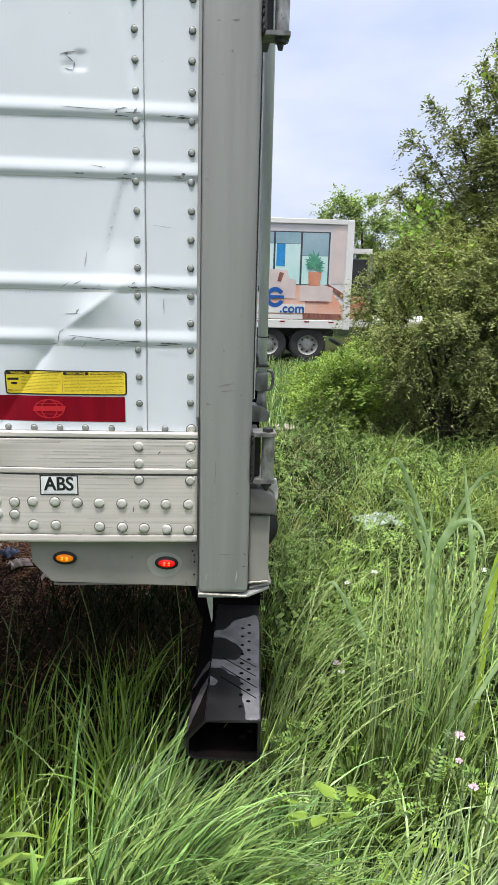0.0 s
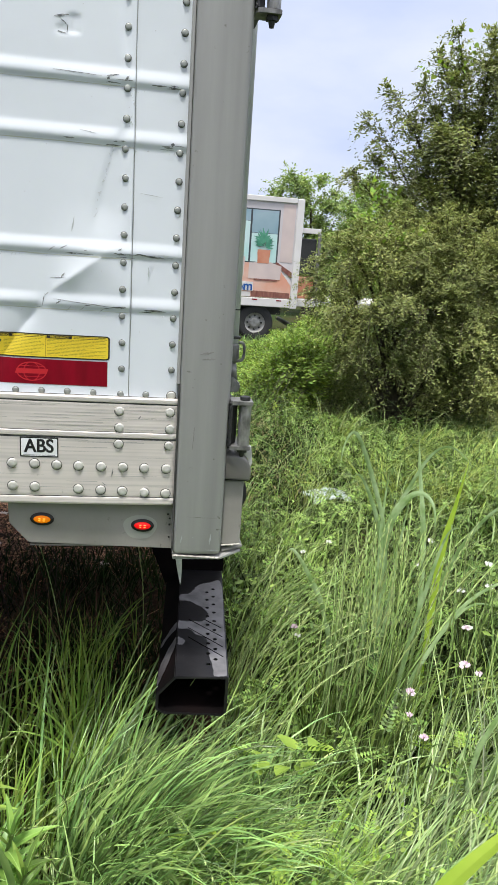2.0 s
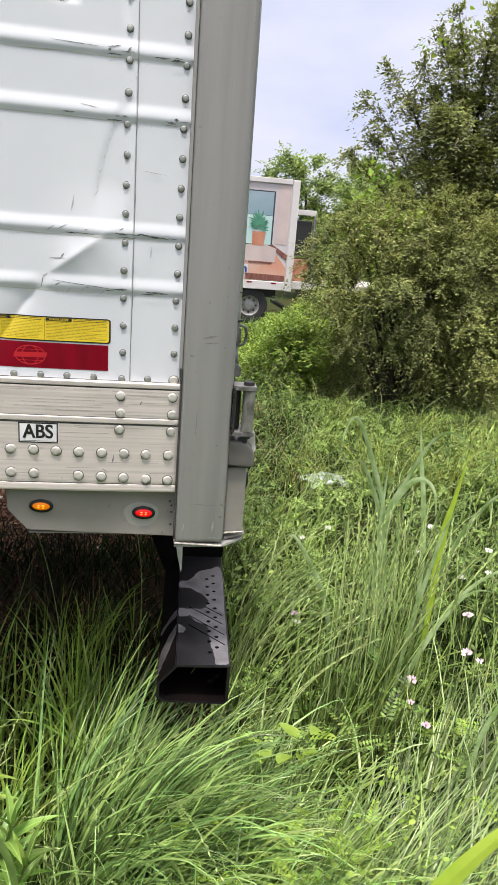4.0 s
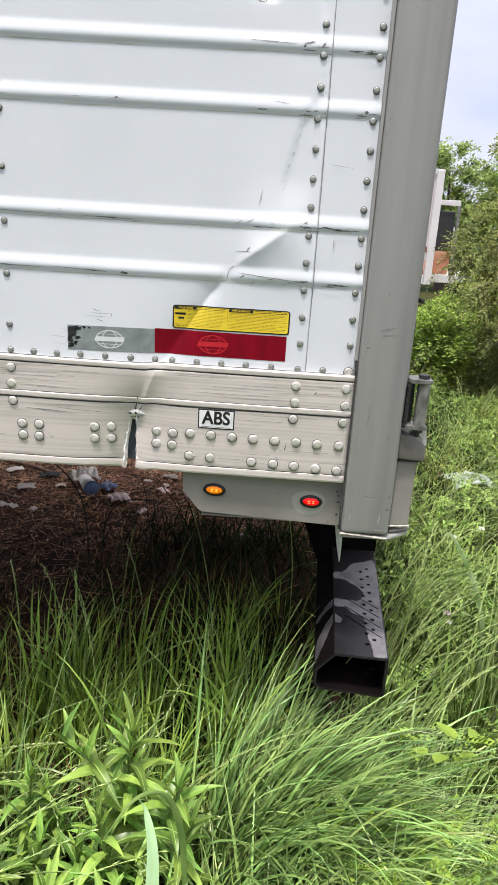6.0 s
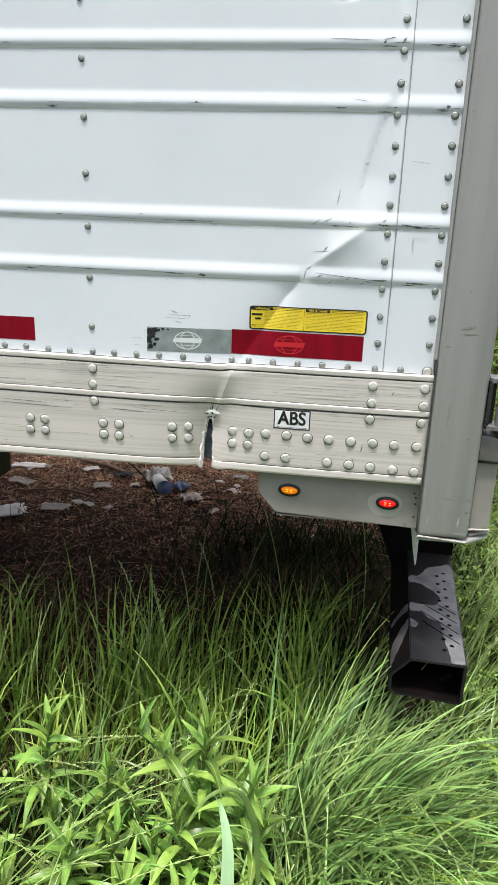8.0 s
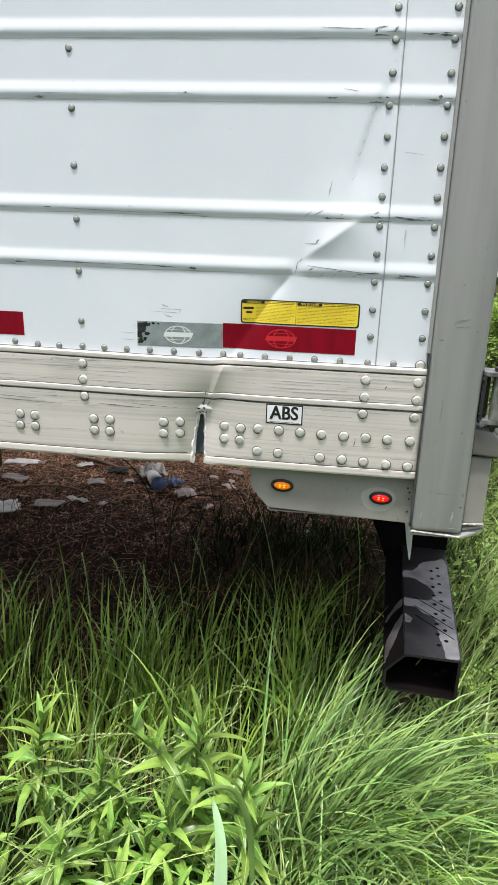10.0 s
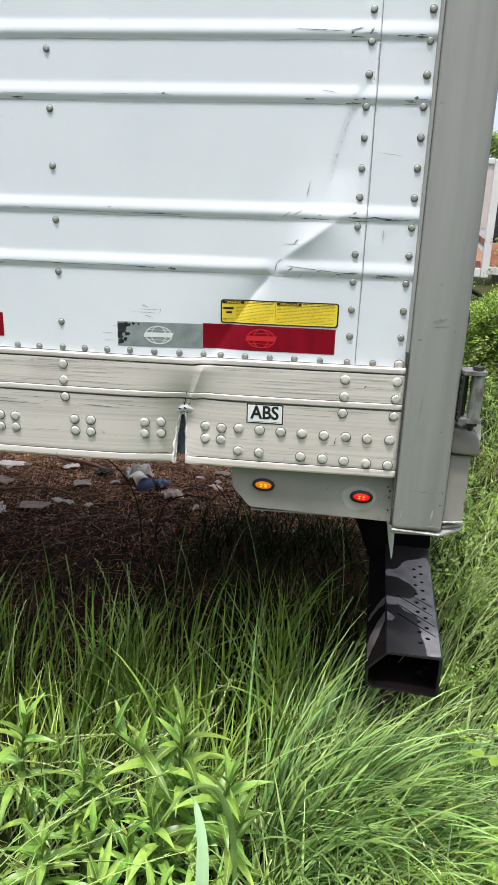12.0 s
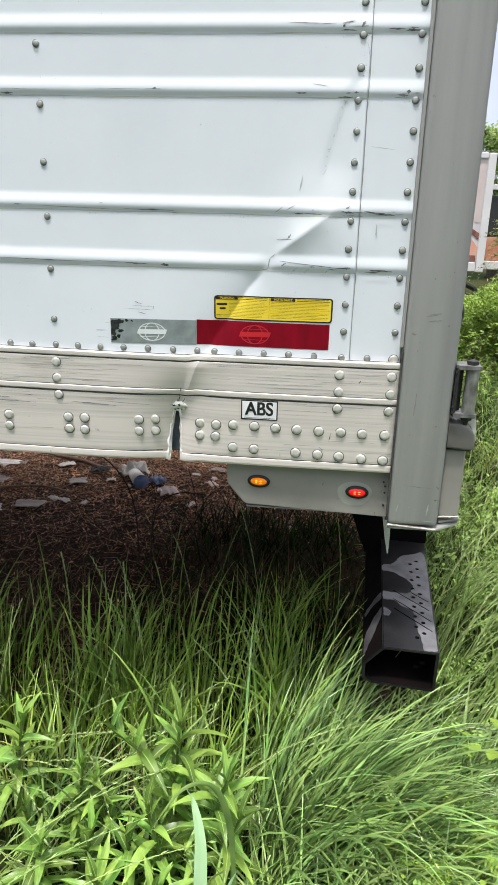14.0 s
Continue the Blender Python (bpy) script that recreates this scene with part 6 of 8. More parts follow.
# covers the soil by the guard with shade-dark colour
lawn("undergrowth", -0.95, 0.10, 0.15, 1.90, 4200, 0.07, 0.21, 0.0070, 0.3, 2.2, 0.25, 0.8, "low grass by the guard, shade put into its dark colour", M_UNDER_SHADE, tuft=0.10, seg=3, keep=lambda x, y: rng.uniform(0, 1, len(x)) < np.clip((x + 0.95) / 0.6, 0, 1))
lawn("dead_stalks", -1.7, 0.0, 0.75, 1.75, 260, 0.12, 0.38, 0.0040, 0.4, 2.2, 0.15, 0.6, "dead brown grass stalks standing in the soil beneath the trailer", M_DEAD, tuft=0.07)
lawn("dry_blades", -1.5, 0.0, -0.40, 0.40, 190, 0.10, 0.30, 0.0045, 0.30, 2.6, 0.75, 0.75, "dry straw-coloured blades among the green grass", M_DRYGRASS, tuft=0.08)
lawn("dry_blades", 0.45, 1.25, 2.6, 5.6, 900, 0.10, 0.30, 0.0060, 0.30, 2.6, 0.70, 0.9, "dry dead stems over the bare strip by the shrubs", M_DRYGRASS, tuft=0.10)
# the swathe that arches over beside and below the guard
tussocks("bent_grass_swathe", "thick swathe of long grass arching over beside the guard", (-0.27, 0.30, -0.24, 0.03), 38, 23, 0.034, (0.40, 0.64), 0.0076, 0.10, 0.36, 0.45, 0.24, 1.30, 2.2, None, beside_guard, 10, low_by_guard)
tussocks("bent_grass_swathe", "long grass arching up before the open end of the guard", (-0.24, 0.06, -0.17, -0.08), 10, 15, 0.035, (0.56, 0.72), 0.0076, 0.10, 0.30, 0.35, 0.30, 1.30, 2.2, None, None, 10)
tussocks("bright_blades", "long bright grass blades arching over the rest", (-0.20, 0.38, -0.28, 0.02), 36, 11, 0.045, (0.40, 0.66), 0.0072, 0.15, 0.45, 0.50, 0.30, 1.35, 2.1, M_BRIGHT, beside_guard, 10, low_by_guard)
tussocks("foreground_grass", "long green grass bent over in front of the trailer", (-0.25, 0.50, -0.50, -0.22), 34, 14, 0.045, (0.26, 0.46), 0.0078, 0.3, 0.9, 0.8, 0.25, 1.25, 2.0, None, None, 8, low_by_guard)
tussocks("bright_blades", "bright tangled grass in the foreground", (-0.20, 0.60, -0.52, -0.15), 34, 8, 0.05, (0.30, 0.50), 0.0076, 0.35, 1.0, 0.7, 0.35, 1.2, 1.9, M_BRIGHT, None, 8, low_by_guard)
tussocks("foreground_grass", "long green grass standing between the weeds", (-1.5, -0.25, -0.75, -0.02), 44, 11, 0.04, (0.24, 0.46), 0.0080, 0.3, 1.3, 0.7, 0.16, 1.1, 2.0, None, None, 8)
tussocks("low_grass", "short grass round the foot of the guard", (-0.14, 0.24, -0.08, 0.35), 26, 13, 0.04, (0.16, 0.32), 0.0080, 0.2, 1.2, 0.7, 0.2, 1.0, 2.0)
# laid-over rye grass to the rear of the guard
tussocks("flattened_grass", "thick swathe of long pale grass laid over by the wind", (0.22, 0.62, -0.52, -0.14), 30, 15, 0.034, (0.40, 0.64), 0.0072, 0.45, 0.16, 0.18, 0.80, 0.60, 1.6, M_LAID, None, 9, low_by_guard)
tussocks("flattened_grass", "long pale grass laid over by the wind", (0.60, 1.50, -0.60, 0.05), 46, 15, 0.05, (0.45, 0.70), 0.0065, 0.45, 0.30, 0.3, 0.55, 0.8, 1.6, M_LAID)
tussocks("side_grass", "tangled green grass beside the guard", (0.21, 0.50, 0.02, 0.75), 22, 13, 0.04, (0.20, 0.34), 0.0080, 0.1, 0.6, 0.6, 0.25, 1.2, 1.8, M_FIELD, lambda x, y: (x > 0.23), 8)
tussocks("side_grass", "leafy bases of the tall rye grass", (0.46, 0.82, 0.18, 0.55), 26, 14, 0.030, (0.26, 0.46), 0.0085, 0.2, 1.2, 0.7, 0.10, 0.75, 2.4, M_FIELD)
tussocks("side_grass", "tangled green grass beside the trailer", (0.85, 2.2, 0.0, 1.6), 80, 14, 0.05, (0.24, 0.48), 0.0075, 0.2, 1.2, 0.7, 0.25, 1.2, 1.8, M_FIELD)
tussocks("side_grass", "tangled green grass beside the trailer", (0.25, 0.95, 0.75, 2.2), 75, 14, 0.05, (0.22, 0.42), 0.0065, 0.2, 1.2, 0.7, 0.25, 1.2, 1.8, M_FIELD, lambda x, y: x > 0.21 + 0.03 * y)
lawn("field_grass", 0.25, 4.5, 2.0, 5.2, 5200, 0.22, 0.42, 0.0065, 0.2, 1.4, 0.30, 1.0, "rough grass running up to the shrubs", M_FIELD, tuft=0.09, keep=lambda x, y: (x > 1.15 + 0.10 * np.sin(5 * y)) | (y > 5.0) | (y < 2.6) | (rng.uniform(0, 1, len(x)) < 0.35))
tussocks("yellow_tufts", "arching tufts of fine yellow-green grass", (0.9, 3.4, 2.2, 4.4), 44, 30, 0.05, (0.30, 0.60), 0.0040, 0.3, 1.5, 0.9, 0.22, 1.5, 1.7, M_TUFT, None, 7)
lawn("surrounding_grass", -9.0, 7.0, -6.5, -0.9, 17000, 0.18, 0.42, 0.016, 0.2, 2.5, 0.25, 0.9, "rough grass over the open ground", M_FIELD, tuft=0.16, seg=3)
lawn("surrounding_grass", 1.6, 7.0, -0.9, 5.5, 6000, 0.18, 0.42, 0.014, 0.2, 2.5, 0.25, 0.9, "rough grass over the open ground", M_FIELD, tuft=0.14, seg=3)
lawn("surrounding_grass", -9.0, -1.5, -0.9, -0.10, 3600, 0.16, 0.40, 0.012, 0.2, 2.5, 0.25, 0.9, "rough grass along the trailer", M_FIELD, tuft=0.10, seg=3)
lawn("surrounding_grass", -1.6, 2.6, -1.15, -0.66, 3200, 0.14, 0.32, 0.010, 0.2, 2.5, 0.30, 0.9, "rough grass before the weeds", M_FIELD, tuft=0.08, seg=3)
lawn("yard_grass", 0.2, 3.0, 5.8, 17.0, 4200, 0.15, 0.4, 0.012, 0.2, 2.0, 0.2, 0.7, "short grass in the yard", seg=3)
# seed spikes
spikes("rye_spikes", np.concatenate([spread(-1.2, -0.02, 0.0, 0.40, 22), spread(-0.7, -0.05, 0.3, 0.9, 8)]), (0.46, 0.70), 0.2, 1.5, 0.13, "slender rye grass seed spikes in the shade")
spikes("nodding_rye_spikes", np.concatenate([spread(-0.32, -0.02, -0.12, 0.08, 18), spread(-1.1, -0.35, -0.25, 0.1, 16)]), (0.52, 0.72), 0.15, 0.5, 0.38, "rye grass seed spikes nodding over the weeds", None, SPIKE_NOD, 0.5)
spikes("low_rye_spikes", np.concatenate([spread(-1.15, -0.85, -0.42, -0.18, 8), spread(-1.02, -0.80, -0.58, -0.44, 10)]), (0.60, 0.76), 0.05, 0.22, 0.62, "loose rye grass spikes leaning low across the weeds", M_BRIGHT, SPIKE_LOOSE, 0.8)
spikes("laid_rye_spikes", spread(0.21, 0.29, 0.10, 0.62, 42), (0.56, 0.74), 0.05, 0.30, 0.05, "swathe of rye grass seed spikes arching over beside the guard", M_SEED, SPIKE_ARCH, 0.5)
spikes("tall_rye_spikes", np.concatenate([spread(0.47, 0.72, 0.20, 0.46, 50), spread(0.76, 1.2, 0.1, 0.6, 24)]), (0.66, 0.90), 0.3, 0.8, 0.09, "dense stand of upright rye grass seed spikes", M_RYE, SPIKE_RYE)
spikes("leaning_rye_spikes", np.concatenate([spread(0.34, 0.70, -0.42, -0.12, 46), spread(0.7, 1.5, -0.5, 0.2, 90)]), (0.50, 0.70), 0.45, 0.20, 0.80, "leaning rye grass seed spikes over the laid grass", M_LAID, SPIKE_LOOSE, 1.2)
tussocks("thin_stems", "thin pale stems among the arching grass", (-0.26, 0.40, -0.30, 0.0), 16, 6, 0.05, (0.42, 0.64), 0.0034, 0.25, 0.35, 0.3, 0.40, 0.6, 1.6, M_LAID, beside_guard, 7, low_by_guard)
spikes("field_spikes", np.concatenate([spread(0.3, 1.7, 0.8, 2.2, 150), spread(0.5, 3.5, 2.0, 4.6, 260)]), (0.40, 0.65), 0.2, 1.3, 0.40, "seed spikes over the rough field", None, SPIKE_NOD, 1.5)

# low vetch among the grass, in mounds with dark hollows between
def mounds(x, y):
    return 0.5 + 0.28 * np.sin(5.3 * x + 2.1 * np.sin(2.3 * y)) * np.cos(4.1 * y + 1.3 * x) + 0.22 * np.sin(9.7 * x - 3.0 * y + 1.0) * np.sin(7.9 * y + 2.2 * x)


def heap(r, low, high):
    """Lift scattered leaves onto the mounds and thin them in the hollows."""
    m = mounds(r[:, 0], r[:, 1])
    keep = rng.uniform(0, 1, len(r)) < np.clip(m * 2.0 - 0.25, 0.12, 1)
    r[:, 2] += low + (high - low) * rng.uniform(0, 1, len(r)) ** 0.7 * (0.35 + 0.85 * m) * np.clip(1.1 - r[:, 1] * 0.12, 0.45, 1)
    return r[keep]


n = 6500
r = spread(0.2, 3.6, -0.2, 4.8, n)
r = heap(r, 0.08, 0.46)
n = len(r)
scatter("vetch_leaves", PIN_V, PIN_Q, r, rotations(n, 0.5), rng.uniform(0.05, 0.10, n), M_VETCH, None, "feathery green vetch leaves among the grass", "weeds", "stuff")
n = 400
r = np.concatenate([spread(0.05, 0.48, -0.52, -0.18, 200), spread(0.7, 1.5, -0.6, 0.1, 200)])
r[:, 2] += rng.uniform(0.16, 0.38, n)
scatter("foreground_vetch", PIN_V, PIN_Q, r, rotations(n, 0.5), rng.uniform(0.04, 0.075, n), M_WEED, None, "feathery bright vetch leaves in the foreground grass", "weeds", "stuff")
n = 480
r = np.concatenate([spread(0.0, 0.60, -0.55, -0.15, 440), spread(-1.2, -0.2, -0.6, -0.2, 40)])
r[:, 2] += rng.uniform(0.10, 0.36, n)
scatter("small_leaves", ROUND_V, LEAF_Q, r, rotations(n, 0.45), rng.uniform(0.010, 0.019, n), M_WEED, None, "small rounded green leaves low in the foreground grass", "weeds", "stuff")
n = 15000
r = spread(0.3, 4.2, 0.5, 5.0, n)
r = heap(r, 0.04, 0.44)
n = len(r)
scatter("weed_leaves", LEAF_V, LEAF_Q, r, rotations(n, 0.6), rng.uniform(0.018, 0.040, n), M_VETCH, None, "small mixed weed leaves", "weeds", "stuff")
# lush weeds with long pointed leaves
M_VEIN = material("pale_leaf_rib", (0.36, 0.54, 0.15), 0.5, color2=(0.28, 0.44, 0.11), scale=40)


def long_leaf_mesh(name, length, width, droop, mat):
    """A long pointed leaf, folded along a pale rib, with a slightly wavy margin."""
    v, f = [], []
    n = 12
    for k in range(n + 1):
        t = k / n
        w = width * (math.sin(math.pi * (0.04 + 0.96 * t) ** 0.72) ** 0.9 if t < 1 else 0.0) / 2
        x, z = length * t * (1 - 0.18 * droop * t), length * (0.10 * t - droop * 0.55 * t * t)
        a, b = 0.10 * math.sin(9 * t + droop * 5), 0.10 * math.sin(10 * t + 2 + droop * 3)
        v += [(x, -w, z + w * (0.42 + a)), (x, -w * 0.07, z + w * 0.02), (x, w * 0.07, z + w * 0.02), (x, w, z + w * (0.42 + b))]
        if k:
            i = 4 * k
            f += [(i - 4 + j, i + j, i + j + 1, i - 3 + j) for j in range(3)]
    me = mesh_np(name, v, f, mat, True)
    me.materials.append(M_VEIN)
    me.polygons.foreach_set("material_index", np.arange(len(f), dtype=np.int32) % 3 == 1)
    return me


WEED_LEAVES = [long_leaf_mesh("leaf", L, w, d, M_WEED_LEAF) for L, w, d in ((0.092, 0.0170, 0.30), (0.122, 0.0240, 0.7), (0.132, 0.0260, 1.05), (0.122, 0.0250, 1.40))]
wr = random.Random(31)


def weed_plant(x, y, height, lean_x=0.0, lean_y=0.0, size=1.0, count=18, nod=0.0):
    """A leaning stem, nodding at its head, with alternate arching leaves up it and young ones crowded at the tip."""
    gz = float(ground_z(x, y))
    pl = thing("broadleaf_weed", "lush bright green weed with long pointed arching leaves", "weed", pose(x, y, gz - 0.005), group="broadleaf weeds")

    def at(t):
        return Vector((lean_x * t * t - nod * max(0, t - 0.6) * 1.6, lean_y * t * t, height * (t - 0.10 * t * t - 0.35 * abs(nod) * max(0, t - 0.7))))
    part("stem", bent_tube([at(t) for t in (0, 0.25, 0.5, 0.7, 0.85, 1.0)], 0.0034, 6), M_STEM, pl)
    count = int(count * 1.4)
    for k in range(count):
        t = 0.22 + 0.78 * (k / (count - 1)) ** 0.9
        young = k >= count - 6
        a = k * 137.5 + wr.uniform(-30, 30)
        up = wr.uniform(42, 74) if young else 22 + 24 * t + wr.uniform(-18, 16)
        s = size * (wr.uniform(0.75, 1.05) if young else wr.uniform(0.70, 1.05))
        link("leaf", WEED_LEAVES[0 if young else wr.choice((1, 2, 2, 3))], pl, "", Matrix.Translation(at(t)) @ pose(0, 0, 0, wr.uniform(-30, 30), -up, a) @ Matrix.Diagonal((s, s, s, 1)))


for row in ((-0.43, -0.16, 0.56, 0.02, -0.03, 1.0, 20), (-0.38, -0.20, 0.56, -0.02, -0.02, 1.05, 22, 0.24), (-0.35, -0.22, 0.48, 0.06, -0.05, 1.1, 22), (-0.32, -0.28, 0.40, 0.06, -0.02, 1.0, 18), (-0.42, -0.30, 0.40, -0.04, 0.0, 1.0, 18),
            (-0.84, -0.12, 0.46, 0.04, -0.02, 1.05, 18), (-0.96, -0.20, 0.42, -0.04, 0.0, 1.0, 16), (-0.66, -0.18, 0.42, 0.03, -0.03, 0.95, 18), (-0.58, -0.20, 0.38, -0.02, -0.02, 0.85, 16),
            (-0.70, -0.36, 0.36, 0.04, -0.02, 1.0, 18), (-0.55, -0.40, 0.32, 0.02, -0.02, 1.0, 18), (-0.44, -0.42, 0.34, 0.03, -0.02, 1.0, 18), (-0.80, -0.42, 0.32, 0.0, 0.0, 0.95, 16), (-0.50, -0.30, 0.34, 0.0, -0.02, 0.85, 16),
            (-0.62, -0.30, 0.32, 0.04, 0.0, 0.9, 16), (-0.33, -0.42, 0.30, 0.06, -0.02, 0.9, 16), (-0.90, -0.34, 0.32, 0.03, 0.0, 0.9, 16), (-0.74, -0.24, 0.30, -0.03, 0.0, 0.85, 14), (-0.40, -0.12, 0.40, -0.05, 0.02, 0.9, 16)):
    weed_plant(*row)


# creeper over the laid grass
def creeper(x, y, leaves):
    """A thin stem at the ground with heart-shaped leaves held up on stalks."""
    gz = float(ground_z(x, y))
    cr = thing("creeper", "low creeper with round bright yellow-green heart-shaped leaves", "creeper", pose(x, y, gz - 0.005))
    part("stem", bent_tube(flow([(-0.10, 0.02, 0.02), (-0.03, 0.0, 0.08), (0.04, -0.01, 0.10), (0.12, 0.01, 0.07)]), 0.0022, 5), M_STEM, cr)
    for lx, ly, lz, size in leaves:
        p = Vector((lx - x, ly - y, lz + 0.018 - gz))
        part("leaf_stalk", bent_tube(flow([(p.x * 0.5, p.y * 0.5 + 0.01, 0.06), (p.x * 0.85, p.y + 0.015, p.z * 0.6), tuple(p)]), 0.0011, 5), M_STEM, cr)
        link("leaf", mesh_np("leaf", [tuple(c * 1.2 * size for c in v) for v in HEART_V], HEART_Q, M_WEED, True), cr, "", Matrix.Translation(p) @ pose(0, 0, 0, wr.uniform(10, 45), wr.uniform(-25, 25), wr.uniform(0, 360)))


creeper(0.31, -0.07, [(0.212, -0.085, 0.425, 0.048), (0.245, -0.075, 0.405, 0.034), (0.332, -0.08, 0.425, 0.048), (0.360, -0.075, 0.432, 0.040), (0.385, -0.08, 0.428, 0.036), (0.412, -0.085, 0.418, 0.040),
                      (0.373, -0.095, 0.40, 0.034), (0.265, -0.105, 0.40, 0.036), (0.30, -0.10, 0.395, 0.040), (0.33, -0.11, 0.385, 0.034), (0.225, -0.11, 0.395, 0.034)])


# broad arching grass
def reed_blade(points, width, face=0.8, mat=None):
    """A broad blade along a run of points, keeled, its flat side turned partly to the front."""
    P = flow(points, 5)
    v, f = [], []
    n = len(P) - 1
    for k, c in enumerate(P):
        t = k / n
        d = (P[min(k + 1, n)] - P[max(k - 1, 0)]).normalized()
        s1 = d.cross(Vector((0, 1, 0))).normalized()
        a = face - 0.5 * t
        side = (s1 * math.cos(a) + Vector((0, 1, 0)) * math.sin(a)).normalized()
        w = 0.80 * width * min(1.0, 0.30 + 1.5 * t) * max(0.03, 1 - t ** 2.2) / 2
        up = side.cross(d) * (w * 0.22)
        v += [tuple(p) for p in (c - side * w + up, c - side * w * 0.07, c + side * w * 0.07, c + side * w + up)]
        if k:
            i = 4 * k
            f += [(i - 4 + j, i + j, i + j + 1, i - 3 + j) for j in range(3)]
    return mesh_np("blade", v, f, mat or M_REED, True)


def broad_grass(x, y, rows, label="broad-bladed arching grass clump, blue-green", mat=None):
    gz = float(ground_z(x, y))
    pl = thing("broad_grass", label, "grass plant", pose(x, y, gz - 0.01), group="broad grass clumps")
    for width, *pts in rows:
        run = [(0.012 * wr.uniform(-1, 1), 0.012 * wr.uniform(-1, 1), 0.0)] + [(px - x, py - y, pz - gz) for px, py, pz in pts]
        link("blade", reed_blade(run, width, wr.uniform(0.1, 0.7), mat), pl)
    return pl


broad_grass(0.83, 0.75, [(0.024, (0.83, 0.75, 0.40), (0.80, 0.75, 0.66), (0.725, 0.75, 0.88), (0.655, 0.74, 1.02), (0.615, 0.73, 0.99), (0.602, 0.72, 0.90)),
                         (0.024, (0.82, 0.76, 0.40), (0.79, 0.76, 0.64), (0.735, 0.76, 0.79), (0.685, 0.75, 0.87), (0.655, 0.75, 0.86)),
                         (0.030, (0.81, 0.74, 0.40), (0.785, 0.74, 0.66), (0.785, 0.74, 0.90)),
                         (0.026, (0.80, 0.76, 0.40), (0.81, 0.76, 0.66), (0.865, 0.76, 0.80), (0.935, 0.75, 0.95), (1.01, 0.74, 0.98), (1.10, 0.72, 0.90)),
                         (0.034, (0.80, 0.72, 0.40), (0.80, 0.71, 0.68), (0.845, 0.70, 0.80), (0.90, 0.70, 0.825), (0.945, 0.69, 0.78), (0.962, 0.68, 0.66)),
                         (0.022, (0.85, 0.74, 0.40), (0.86, 0.74, 0.62), (0.875, 0.74, 0.78))])
broad_grass(0.97, 0.72, [(0.032, (0.96, 0.72, 0.40), (0.94, 0.74, 0.68), (0.90, 0.75, 0.90), (0.882, 0.75, 1.01)),
                         (0.030, (1.0, 0.70, 0.40), (1.08, 0.68, 0.66), (1.18, 0.66, 0.80), (1.32, 0.64, 0.86))])
broad_grass(0.95, 0.60, [(0.040, (0.95, 0.60, 0.40), (0.955, 0.60, 0.66), (0.975, 0.60, 0.80), (1.0, 0.60, 0.98))], "broad bright yellow-green grass blade, upright", M_WIDE)
broad_grass(0.76, 0.40, [(0.028, (0.775, 0.40, 0.22), (0.80, 0.40, 0.46), (0.83, 0.40, 0.64), (0.865, 0.40, 0.80), (0.90, 0.39, 0.83)),
                         (0.020, (0.82, 0.39, 0.30), (0.93, 0.38, 0.55), (1.06, 0.37, 0.66), (1.20, 0.36, 0.68)),
                         (0.018, (0.82, 0.41, 0.28), (0.92, 0.41, 0.48), (1.0, 0.41, 0.56), (1.10, 0.40, 0.55))])
broad_grass(0.58, 0.50, [(0.026, (0.57, 0.50, 0.34), (0.53, 0.50, 0.50), (0.483, 0.50, 0.60), (0.42, 0.50, 0.70), (0.39, 0.50, 0.69)),
                         (0.020, (0.57, 0.51, 0.30), (0.545, 0.51, 0.46), (0.50, 0.51, 0.56), (0.465, 0.51, 0.57))])
broad_grass(0.68, 0.52, [(0.024, (0.685, 0.52, 0.35), (0.685, 0.52, 0.52), (0.69, 0.52, 0.62))])
broad_grass(0.82, -0.05, [(0.022, (0.81, -0.05, 0.22), (0.82, -0.05, 0.40), (0.90, -0.05, 0.58), (0.98, -0.05, 0.66)), (0.026, (0.85, -0.06, 0.25), (0.89, -0.06, 0.45), (0.98, -0.06, 0.62), (1.05, -0.06, 0.68)),
                          (0.016, (0.90, -0.05, 0.22), (0.93, -0.05, 0.40), (0.95, -0.05, 0.52))], "broad pale green grass blades in the foreground")
broad_grass(0.42, -0.52, [(0.058, (0.43, -0.52, 0.24), (0.47, -0.52, 0.42), (0.55, -0.52, 0.55), (0.66, -0.52, 0.65), (0.80, -0.52, 0.69))], "wide bright green grass leaf arching low", M_WIDE)
broad_grass(-0.30, -0.46, [(0.040, (-0.306, -0.53, 0.20), (-0.309, -0.51, 0.38), (-0.314, -0.475, 0.48), (-0.332, -0.44, 0.53), (-0.352, -0.41, 0.535)),
                           (0.016, (-0.29, -0.46, 0.22), (-0.265, -0.47, 0.36), (-0.245, -0.47, 0.42)), (0.015, (-0.30, -0.45, 0.24), (-0.315, -0.46, 0.38), (-0.335, -0.46, 0.45))], "broad pale blue-green grass blades by the weeds", M_PALEB)
broad_grass(-0.26, -0.42, [(0.022, (-0.265, -0.36, 0.25), (-0.275, -0.37, 0.42), (-0.305, -0.39, 0.525), (-0.36, -0.41, 0.53), (-0.42, -0.43, 0.44))], "broad green grass blade arching over the weeds", M_GRASS)


